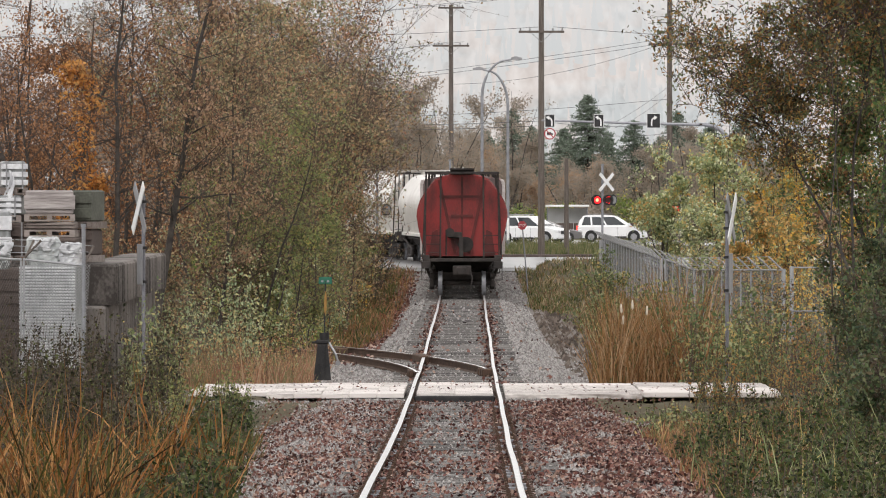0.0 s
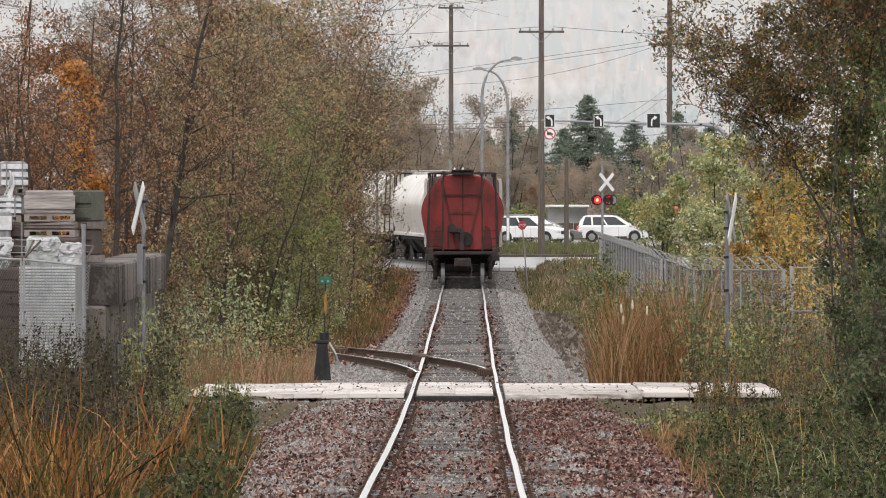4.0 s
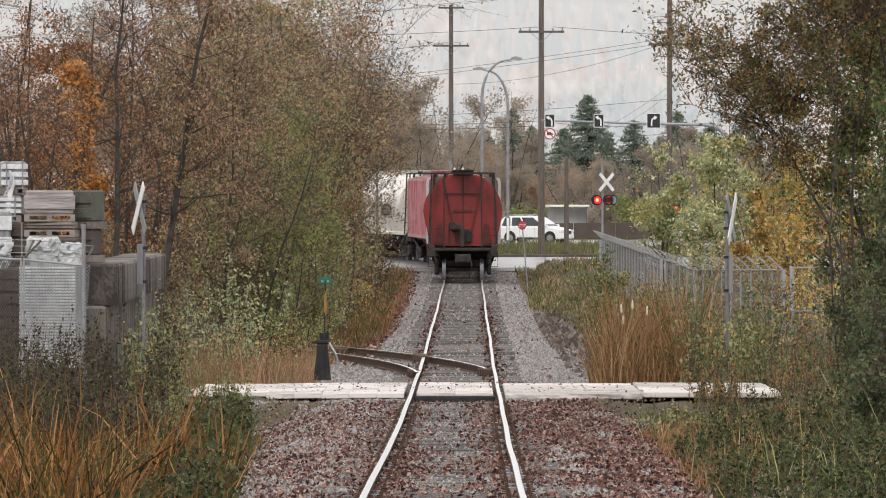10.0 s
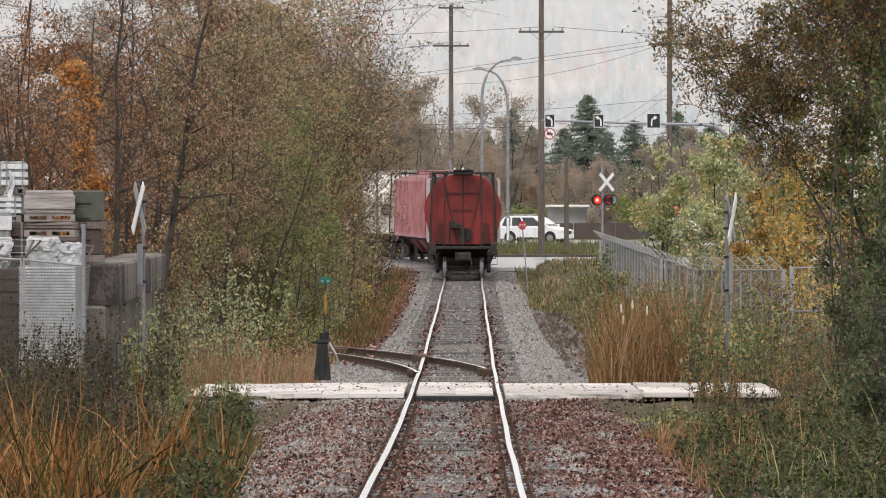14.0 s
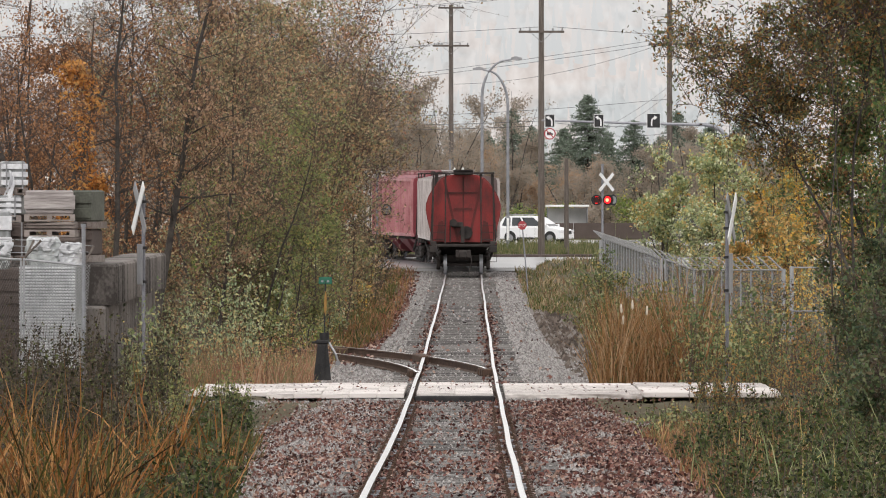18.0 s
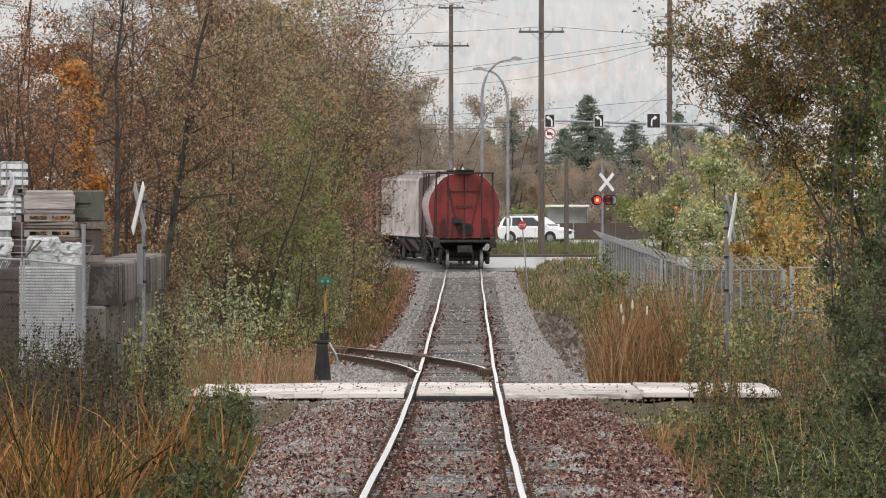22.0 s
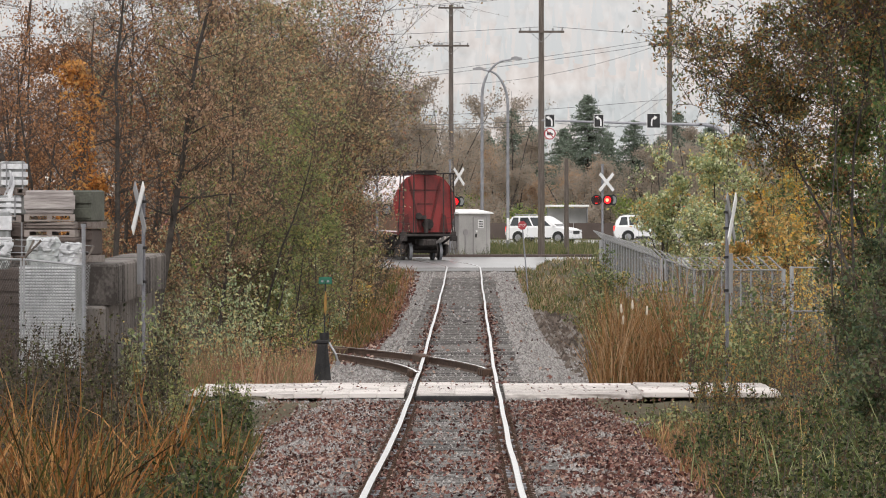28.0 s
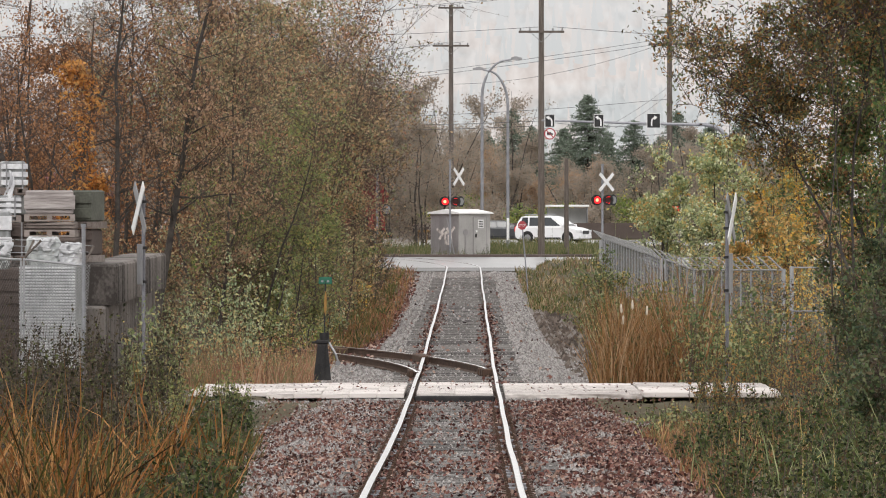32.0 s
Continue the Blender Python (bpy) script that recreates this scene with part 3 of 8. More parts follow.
def shoulder(y, side=1):
    """How wide the bank is on either side: wider to the left where the siding lay."""
    y = np.asarray(y, float)
    left = np.interp(y, [53, 80, 95, 106, 124, 134, 148, 170], [0.85, 1.15, 1.36, 1.62, 1.75, 1.45, 1.0, 0.84])
    right = np.interp(y, [53, 80, 95, 110, 130, 170], [0.93, 1.05, 1.36, 1.1, 0.95, 0.9])
    return np.where(np.asarray(side) < 0, left, right)


def bank_drop(y):
    """The bank flattens out towards the far road."""
    return np.interp(np.asarray(y, float), [205, 245], [1.0, 0.12])


def ground_z(x, y):
    """Height of the ground: ballast bank, ditches, the bank beside the camera and the flat land round the far road."""
    x, y = np.asarray(x, float), np.asarray(y, float)
    u = x - straight_x(np.minimum(y, 262))
    u = u / shoulder(y, u)
    r = rail_z(y)
    left = np.interp(-u, [0, 1.55, 2.6, 4.2, 6.5, 9, 40], [-0.2, -0.22, -0.72, -0.8, -0.25, 0.0, 0.1])
    left_near = np.interp(-u, [0, 1.9, 2.6, 4.0, 6.5, 40], [-0.2, -0.24, -0.5, -0.75, -0.5, -0.3])
    right = np.interp(u, [0, 1.55, 2.6, 4.2, 6.5, 10, 40], [-0.2, -0.22, -0.6, -0.7, -0.35, -0.15, 0.1])
    right_near = np.interp(u, [0, 2.1, 3.0, 4.2, 6, 40], [-0.2, -0.24, -0.2, 0.08, 0.55, 1.0])
    nl = np.clip((100 - y) / 14, 0, 1)
    nr = np.clip((92 - y) / 16, 0, 1)
    dz = np.where(u < 0, left * (1 - nl) + left_near * nl, right * (1 - nr) + right_near * nr)
    z = r - 0.2 + (dz + 0.2) * bank_drop(y)
    knoll = 0.85 * np.exp(-(np.maximum(np.abs(u - 6.0) - 2.0, 0) / 0.7) ** 2 - ((y - 238) / 11) ** 2)
    z = z + knoll
    z = z - 0.16 * np.clip((2.75 - np.abs(u)) / 0.25, 0, 1) * (y > 44) * np.clip((235 - y) / 8, 0, 1)
    pad = np.clip(1 - np.maximum(np.abs(y - 101) - 4.2, 0) / 3, 0, 1) * np.clip(1 - np.maximum(np.abs(x) - 6.5, 0) / 4, 0, 1) * (np.abs(x - straight_x(y)) > 1.55)
    z = z + pad * np.maximum(r - 0.16 - z, 0)
    road = np.clip((y - 240) / 9, 0, 1)
    flat = rail_z(y) - 0.07
    z = z * (1 - road) + flat * road
    return np.where(y > 300, 0.08, z)


def bed_z(u, y):
    """Height of the stone bed above the soil, u metres beside the track's centre."""
    u, y = np.asarray(u, float), np.asarray(y, float)
    s = shoulder(y, u)
    near = np.clip((92 - y) / 16, 0, 1)
    edge = np.where(u < 0, -0.64 * (1 - near) - 0.42 * near, -0.52 * (1 - near) - 0.19 * near)
    f = np.clip((np.abs(u) - 1.6 * s) / (0.9 * s), 0, 1.15)
    dz = -0.2 + (edge + 0.2) * f * bank_drop(y)
    return rail_z(y) + dz + 0.13 * np.clip((y - 238) / 11, 0, 1) + 0.02


def build_ground():
    xs = np.unique(np.concatenate([np.arange(-12, 12.01, 0.3), -np.geomspace(12, 3500, 26), np.geomspace(12, 3500, 26)]))
    ys = np.unique(np.concatenate([np.arange(-10, 300, 1.2), np.arange(300, 460, 10), np.geomspace(460, 4500, 24), [-400, -100, -40]]))
    gx, gy = np.meshgrid(xs, ys)
    gz = ground_z(gx, gy)
    rng = np.random.default_rng(3)
    near = (np.abs(gx) < 40) & (gy > 40) & (gy < 250) & (np.abs(gx - straight_x(gy)) > 2.4)
    gz = gz + near * rng.normal(size=gz.shape) * 0.05
    v = np.stack([gx, gy, gz], -1).reshape(-1, 3)
    w = len(xs)
    i, j = np.meshgrid(np.arange(len(ys) - 1), np.arange(w - 1), indexing="ij")
    q = np.stack([i * w + j, i * w + j + 1, (i + 1) * w + j + 1, (i + 1) * w + j], -1).reshape(-1)
    me = fast_mesh("ground", v, q, np.full(len(q) // 4, 4), M_GROUND)
    me.shade_smooth()
    tagged(new("ground", me), "rough brown soil with weeds along a railway", "ground", kind="structure")
    # ballast bed, a hand's breadth over the soil
    sh = Shape()
    prof = [(-2.75, -0.80), (-2.5, -0.64), (-1.6, -0.205), (-0.5, -0.2), (0.5, -0.2), (1.6, -0.205), (2.5, -0.52), (2.8, -0.62)]
    ys = np.arange(40, 257.01, 1.0)
    for y in ys:
        near = min(max((92 - y) / 16, 0), 1)
        for u, dz in prof:
            if abs(u) > 2 and near > 0:
                dz = dz * (1 - near) + near * (-0.42 if abs(u) < 2.6 else -0.5) * (1.0 if u < 0 else 0.45)
            wide = float(shoulder(y, u)) if abs(u) > 1.55 or u < -0.6 else 1.0
            dz = -0.2 + (dz + 0.2) * float(bank_drop(y)) + 0.13 * min(max((y - 238) / 11, 0), 1)
            sh.v.append((straight_x(y) + u * wide, y, float(rail_z(y)) + dz + 0.02))
    n = len(prof)
    for a in range(len(ys) - 1):
        for b in range(n - 1):
            sh.f.append((a * n + b, a * n + b + 1, (a + 1) * n + b + 1, (a + 1) * n + b))
    tagged(part("ballast_bed", sh, M_SOIL, smooth=True), "grey crushed-stone bed under the railway track", "ballast", kind="structure")


build_ground()


def strip(name, x0, x1, y0, y1, dz, material, label, category, n=24):
    """A road surface that follows the land."""
    xs, ys = np.linspace(x0, x1, n), np.linspace(y0, y1, 12)
    sh = Shape()
    for y in ys:
        for x in xs:
            sh.v.append((x, y, (float(rail_z(y)) if y < 300 else 0.08) + dz))
    for a in range(11):
        for b in range(n - 1):
            sh.f.append((a * n + b, a * n + b + 1, (a + 1) * n + b + 1, (a + 1) * n + b))
    return tagged(part(name, sh, material, smooth=True), label, category, kind="structure")


strip("road", -70, 70, 257.4, 292, -0.012, M_ASPH, "wet grey asphalt road across the railway", "road")
strip("crossing_apron", -7, 7, 249.0, 257.42, -0.02, M_APRON, "dark worn asphalt apron before the road", "road")
strip("street", -120, 120, 362, 398, 0.012, M_ASPH, "wet asphalt street behind a grass verge", "road")

# kerb of the far road
sh = Shape()
sh.box(-60, 60, 292.0, 292.3, 0.0, 0.33, bevel=0.03)
tagged(part("kerb", sh, M_BROWNW), "dark weathered kerb beside the road", "kerb", kind="structure")


def build_backdrop():
    """Forested hills far behind everything, with mist mixed into their glowing colour."""
    m = bpy.data.materials.new("misty_hillside")
    m.use_nodes = True
    n, l = m.node_tree.nodes, m.node_tree.links
    tc = n.new("ShaderNodeTexCoord")
    sep = n.new("ShaderNodeSeparateXYZ")
    l.new(tc.outputs["Object"], sep.inputs[0])
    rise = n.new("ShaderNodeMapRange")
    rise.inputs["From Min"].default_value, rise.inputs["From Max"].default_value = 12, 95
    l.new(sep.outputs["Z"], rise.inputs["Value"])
    mp = n.new("ShaderNodeMapping")
    mp.inputs["Scale"].default_value = (0.17, 0.0, 0.11)
    l.new(tc.outputs["Object"], mp.inputs["Vector"])
    trees = n.new("ShaderNodeTexNoise")
    trees.inputs["Scale"].default_value, trees.inputs["Detail"].default_value = 1.0, 8
    l.new(mp.outputs[0], trees.inputs["Vector"])
    mp2 = n.new("ShaderNodeMapping")
    mp2.inputs["Scale"].default_value = (0.02, 0.0, 0.045)
    l.new(tc.outputs["Object"], mp2.inputs["Vector"])
    patch = n.new("ShaderNodeTexNoise")
    patch.inputs["Scale"].default_value, patch.inputs["Detail"].default_value = 1.0, 4
    l.new(mp2.outputs[0], patch.inputs["Vector"])
    wood = n.new("ShaderNodeValToRGB")
    wood.color_ramp.elements[0].position, wood.color_ramp.elements[0].color = 0.42, (0.53, 0.56, 0.565, 1)
    wood.color_ramp.elements[1].position, wood.color_ramp.elements[1].color = 0.56, (0.69, 0.6, 0.55, 1)
    l.new(patch.outputs["Fac"], wood.inputs["Fac"])
    shade = n.new("ShaderNodeMixRGB")
    shade.blend_type = "SOFT_LIGHT"
    shade.inputs["Fac"].default_value = 1.0
    l.new(wood.outputs[0], shade.inputs["Color1"])
    firs = n.new("ShaderNodeMapRange")
    firs.inputs["From Min"].default_value, firs.inputs["From Max"].default_value = 0.22, 0.78
    l.new(trees.outputs["Fac"], firs.inputs["Value"])
    l.new(firs.outputs[0], shade.inputs["Color2"])
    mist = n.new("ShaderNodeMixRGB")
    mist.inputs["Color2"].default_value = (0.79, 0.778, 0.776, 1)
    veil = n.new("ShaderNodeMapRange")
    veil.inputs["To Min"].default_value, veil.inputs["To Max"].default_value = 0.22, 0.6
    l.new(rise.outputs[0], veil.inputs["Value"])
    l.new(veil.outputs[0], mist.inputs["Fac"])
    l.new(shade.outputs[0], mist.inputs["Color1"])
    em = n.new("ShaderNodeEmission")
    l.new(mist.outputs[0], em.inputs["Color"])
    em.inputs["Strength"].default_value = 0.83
    l.new(em.outputs[0], n["Material Output"].inputs["Surface"])
    def top_at(x):
        return 150 + 45 * noise.noise((x * 0.0016, 0.3, 0)) + 16 * noise.noise((x * 0.011, 1.3, 0))
    sh = Shape()
    cols, rows = 60, 10
    for j in range(rows):
        for i in range(cols):
            x = -2600 + 5200 * i / (cols - 1)
            f = j / (rows - 1)
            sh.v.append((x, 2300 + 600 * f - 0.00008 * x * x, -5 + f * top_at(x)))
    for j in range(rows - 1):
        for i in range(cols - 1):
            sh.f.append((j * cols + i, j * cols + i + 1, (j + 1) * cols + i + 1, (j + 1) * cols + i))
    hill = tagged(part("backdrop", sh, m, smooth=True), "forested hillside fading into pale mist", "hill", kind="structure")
    # firs on the slope; mist is painted into their glowing colour, thicker with height
    fm = bpy.data.materials.new("misty_firs")
    fm.use_nodes = True
    n, l = fm.node_tree.nodes, fm.node_tree.links
    geo = n.new("ShaderNodeNewGeometry")
    ramp = n.new("ShaderNodeValToRGB")
    ramp.color_ramp.elements[0].color = (0.5, 0.54, 0.55, 1)
    ramp.color_ramp.elements[1].color = (0.7, 0.63, 0.59, 1)
    e = ramp.color_ramp.elements.new(0.55)
    e.color = (0.58, 0.6, 0.6, 1)
    l.new(geo.outputs["Random Per Island"], ramp.inputs["Fac"])
    tc = n.new("ShaderNodeTexCoord")
    sep = n.new("ShaderNodeSeparateXYZ")
    l.new(tc.outputs["Object"], sep.inputs[0])
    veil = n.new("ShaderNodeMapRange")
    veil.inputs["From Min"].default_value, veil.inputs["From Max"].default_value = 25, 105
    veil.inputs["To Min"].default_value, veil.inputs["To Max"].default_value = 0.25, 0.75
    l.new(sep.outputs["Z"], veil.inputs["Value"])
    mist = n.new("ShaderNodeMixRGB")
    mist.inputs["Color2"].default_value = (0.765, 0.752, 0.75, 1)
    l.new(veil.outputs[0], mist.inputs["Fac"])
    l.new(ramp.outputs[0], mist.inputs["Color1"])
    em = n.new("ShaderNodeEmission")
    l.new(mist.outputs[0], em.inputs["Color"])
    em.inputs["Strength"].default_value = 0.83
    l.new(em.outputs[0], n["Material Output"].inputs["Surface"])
    rng = np.random.default_rng(8)
    firs = Shape()
    for k in range(1700):
        x, f = rng.uniform(-300, 420), rng.uniform(0.06, 0.9)
        if noise.noise((x * 0.02, f * 5, 2.0)) < -0.15:
            continue
        h = rng.uniform(9, 22)
        y, z = 2300 + 600 * f - 0.00008 * x * x, -5 + f * top_at(x) - 1
        w = h * rng.uniform(0.1, 0.17)
        k0 = len(firs.v)
        rings = 6
        for j in range(rings):
            g = j / rings
            for r, dz in ((w * (1 - g), 0.0), (w * (1 - g) * 0.6, 0.11)):
                firs.v += [(x + r * math.cos(a) * rng.uniform(0.75, 1.15), y + r * math.sin(a), z + h * (g + dz)) for a in [2 * math.pi * i / 7 for i in range(7)]]
        firs.v.append((x, y, z + h))
        for j in range(2 * rings - 1):
            firs.f += [(k0 + j * 7 + i, k0 + j * 7 + (i + 1) % 7, k0 + (j + 1) * 7 + (i + 1) % 7, k0 + (j + 1) * 7 + i) for i in range(7)]
        last = k0 + (2 * rings - 1) * 7
        firs.f += [(last + i, last + (i + 1) % 7, last + 7) for i in range(7)]
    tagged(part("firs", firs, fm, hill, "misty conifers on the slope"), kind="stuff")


build_backdrop()

# ---------------------------------------------------------------- the railway track
RAIL_OUTLINE = [(-0.07, -0.17), (0.07, -0.17), (0.07, -0.155), (0.012, -0.135), (0.012, -0.045), (0.037, -0.032), (0.037, -0.006), (0.028, 0.0),
                (-0.028, 0.0), (-0.037, -0.006), (-0.037, -0.032), (-0.012, -0.045), (-0.012, -0.135), (-0.07, -0.155)]


def rail_mesh(points, worn=True):
    """A rail swept along points of its top; its running face is worn bright."""
    me_v, me_f = [], []
    n = len(RAIL_OUTLINE)
    for i, p in enumerate(points):
        d = (points[min(i + 1, len(points) - 1)] - points[max(i - 1, 0)]).normalized()
        side = Vector((d.y, -d.x, 0)).normalized()
        me_v += [p + side * a + Vector((0, 0, b)) for a, b in RAIL_OUTLINE]
    faces_bright = []
    for i in range(len(points) - 1):
        for k in range(n):
            j = (k + 1) % n
            me_f.append((i * n + k, i * n + j, (i + 1) * n + j, (i + 1) * n + k))
            faces_bright.append(1 if k in (6, 7) else 0)
    me_f.append(tuple(range(n))[::-1])
    me_f.append(tuple(range((len(points) - 1) * n, len(points) * n)))
    faces_bright += [0, 0]
    me = bpy.data.meshes.new("rail")
    me.from_pydata([tuple(v) for v in me_v], [], me_f)
    me.materials.append(M_RAIL_SIDE)
    me.materials.append(M_RAIL if worn else M_GALV)
    me.polygons.foreach_set("material_index", faces_bright)
    me.update()
    return me


track = thing("railway_track", pose(0, 0, 0), "straight single railway track with worn steel rails on dark timber sleepers", "railway track", kind="structure")
for sgn in (-1, 1):
    rng = np.random.default_rng(7 + sgn)
    pts = []
    for s in np.concatenate([np.arange(40, 256, 1.0), np.arange(256, 345, 1.5)]):
        p, q = on_line(s), on_line(s + 0.5)
        d = (q - p).normalized()
        wob = 0.004 * math.sin(s * 0.41 + sgn) + 0.008 * math.sin(s * 0.13 + 2 * sgn)
        pts.append(p + Vector((d.y, -d.x, 0)) * (sgn * HALF_GAUGE + wob) + Vector((0, 0, 0.006 * math.sin(s * 0.4 + sgn))))
    part("rail", rail_mesh(pts), None, track)

# the abandoned siding that leaves the track to the left
siding = thing("siding_track", pose(0, 0, 0), "disused rusty siding rails that curve away from the track", "railway track", kind="structure")


def siding_x(y):
    return straight_x(y) - 0.0069 * (y - 109) ** 2


for sgn, y0, y1 in ((-1, 111.2, 131.0), (1, 113.8, 134.5)):
    pts = []
    for y in np.arange(y0, y1, 1.1):
        dx = siding_x(y + 0.5) - siding_x(y - 0.5)
        k = 1 / math.hypot(1, dx)
        pts.append(Vector((siding_x(y) + sgn * HALF_GAUGE * k, y - sgn * HALF_GAUGE * dx * k, float(rail_z(y)) + 0.012)))
    part("rail", rail_mesh(pts), None, siding, "rusty rail with a bare foot")
sh = Shape()
sh.box(-0.14, 0.14, -0.9, 0.9, -0.15, 0.03, bevel=0.02)
part("frog", sh, M_RAIL_SIDE, siding, "cast crossing piece where the rails meet", m=pose(straight_x(124) - 0.78, 124.0, float(rail_z(124)), 0, 0, 6))
sh = Shape()
for k in range(3):
    sh.box(-0.13, 0.13, -0.09 + 0.35 * k, 0.09 + 0.35 * k, -0.12, 0.02, bevel=0.015)
part("joint_bar", sh, M_RAIL_SIDE, siding, m=pose(-2.35, 130.6, float(rail_z(130)) - 0.02, 0, 0, 12))
part("joint_bar", sh, M_RAIL_SIDE, siding, m=pose(straight_x(115) + 0.62, 113.8, float(rail_z(114)) - 0.02, 0, 0, 6))
part("joint_bar", sh, M_RAIL_SIDE, siding, m=pose(straight_x(111) - 0.82, 112.6, float(rail_z(112)) - 0.02, 0, 0, 3))

# sleepers: those nearest to the camera one by one
tie = Shape().box(-1.28, 1.28, -0.115, 0.115, -0.2, -0.148, bevel=0.018).mesh("sleeper", M_TIE)
rng = np.random.default_rng(11)
rest = Shape()
for k in range(420):
    y = 48.0 + 0.497 * k
    if 97.5 < y < 104.6:
        continue
    m = pose(straight_x(y) + rng.uniform(-0.05, 0.05), y + rng.uniform(-0.02, 0.02), float(rail_z(y)) + rng.uniform(-0.012, 0.012), 0, rng.uniform(-0.4, 0.4), rng.uniform(-0.7, 0.7))
    if k < 290:
        part("sleeper", tie, None, track, m=m)
    else:
        rest.box(-1.28, 1.28, -0.115, 0.115, -0.2, -0.148, m)
tagged(part("far_sleepers", rest, M_TIE, track, "dark weathered timber sleepers"), kind="stuff")
plate = Shape().box(-0.17, 0.17, -0.09, 0.09, -0.15, -0.13)
plate.box(-0.13, -0.09, -0.05, -0.02, -0.13, -0.1).box(0.09, 0.13, 0.02, 0.05, -0.13, -0.1)
plate_me = plate.mesh("tie_plate", M_RAIL_SIDE)
anchor_me = Shape().box(-0.1, 0.1, -0.02, 0.02, -0.17, -0.12, bevel=0.008).mesh("rail_anchor", M_GALV)
for k in range(0, 96):
    y = 48.0 + 0.497 * k
    for sgn in (-1, 1):
        part("tie_plate", plate_me, None, track, m=pose(straight_x(y) + sgn * HALF_GAUGE, y, float(rail_z(y))))
        if rng.uniform() < 0.22:
            part("rail_anchor", anchor_me, None, track, "pale steel rail anchor", m=pose(straight_x(y) + sgn * HALF_GAUGE, y + 0.16, float(rail_z(y)) + 0.02))

# ---------------------------------------------------------------- the disused road crossing
crossing = thing("level_crossing", pose(0, 0, 0), "pale worn concrete road crossing panels laid flush with the rails", "level crossing", kind="structure")
SLAB_ROWS, ROW = 4, 1.62
half_panel = Shape().box(-0.331, 0.331, 0.004, ROW - 0.004, -0.08, 0.0, bevel=0.008).mesh("panel", M_SLAB)
panel = Shape().box(-0.2375, 0.2375, 0.004, ROW - 0.004, -0.08, 0.0, bevel=0.008).mesh("panel", M_SLAB)
long_panel = Shape().box(-1.192, 1.192, 0.01, ROW - 0.01, -0.1, 0.0, bevel=0.016).mesh("panel", M_SLAB)
rng = np.random.default_rng(17)
for r in range(SLAB_ROWS):
    y = 97.85 + r * ROW
    zc, cx = float(rail_z(y + ROW / 2)) - 0.004, float(straight_x(y))
    for x in (-0.333, 0.333):
        part("panel", half_panel, None, crossing, m=pose(cx + x, y, zc + rng.uniform(-0.004, 0.004), rng.uniform(-0.2, 0.2)))
    for k in range(8 if r else 5):
        part("panel", panel, None, crossing, m=pose(cx - 1.12 - 0.478 * k, y, zc - 0.004 * k + rng.uniform(-0.006, 0.006), rng.uniform(-0.25, 0.25), rng.uniform(-0.4, 0.4)))
    for k in range(2):
        part("panel", long_panel, None, crossing, m=pose(cx + 2.06 + 2.4 * k, y + (0.12 * k if r == 0 else 0), zc + 0.02 * k + rng.uniform(-0.012, 0.012), rng.uniform(-0.5, 0.5), rng.uniform(-0.25, 0.25), rng.uniform(-0.3, 0.3)))
# Dark bar that draws the dark line below the middle panels' edge.
part("front_bar", Shape().box(-0.7, 0.7, 97.55, 97.83, -0.12, 0.125, bevel=0.02), M_IRON, crossing, "dark bar under the front edge", m=pose(straight_x(97), 0, 0))
part("footing", Shape().box(1.0, 5.0, 97.95, 98.25, -0.3, -0.05, bevel=0.03), M_CONC, crossing, "grey concrete footing under the slab")

# ---------------------------------------------------------------- ballast, fallen leaves
def ballast(y0, y1, per_m2, size, seed, name):
    rng = np.random.default_rng(seed)
    n = int((y1 - y0) * 5.0 * per_m2)
    y = rng.uniform(y0, y1, n)
    u = rng.uniform(-2.55, 2.6, n)
    keep = ~((y > 97.5) & (y < 104.5)) & ((np.abs(u) > 1.3) | (rng.uniform(size=n) < (0.5 if y0 < 100 else 0.3))) & (np.abs(np.abs(u) - HALF_GAUGE) > 0.06)
    y, u = y[keep], u[keep]
    k = (2.5 * shoulder(y, u) - 1.3) / 1.2
    u = np.where(np.abs(u) > 1.3, np.sign(u) * (1.3 + (np.abs(u) - 1.3) * k), u)
    pts = np.stack([straight_x(y) + u, y, bed_z(u, y) + rng.uniform(-0.015, 0.03, len(y))], 1)
    tagged(new(name, stone_mesh(name, pts, size, M_STONE, rng)), "loose grey crushed stone along the rails", "ballast", kind="stuff")


ballast(49, 72, 520, 0.042, 21, "ballast_stones")
ballast(72, 98, 380, 0.05, 22, "ballast_stones")
ballast(104.4, 150, 190, 0.062, 23, "ballast_stones")
ballast(150, 249, 60, 0.09, 24, "ballast_stones")


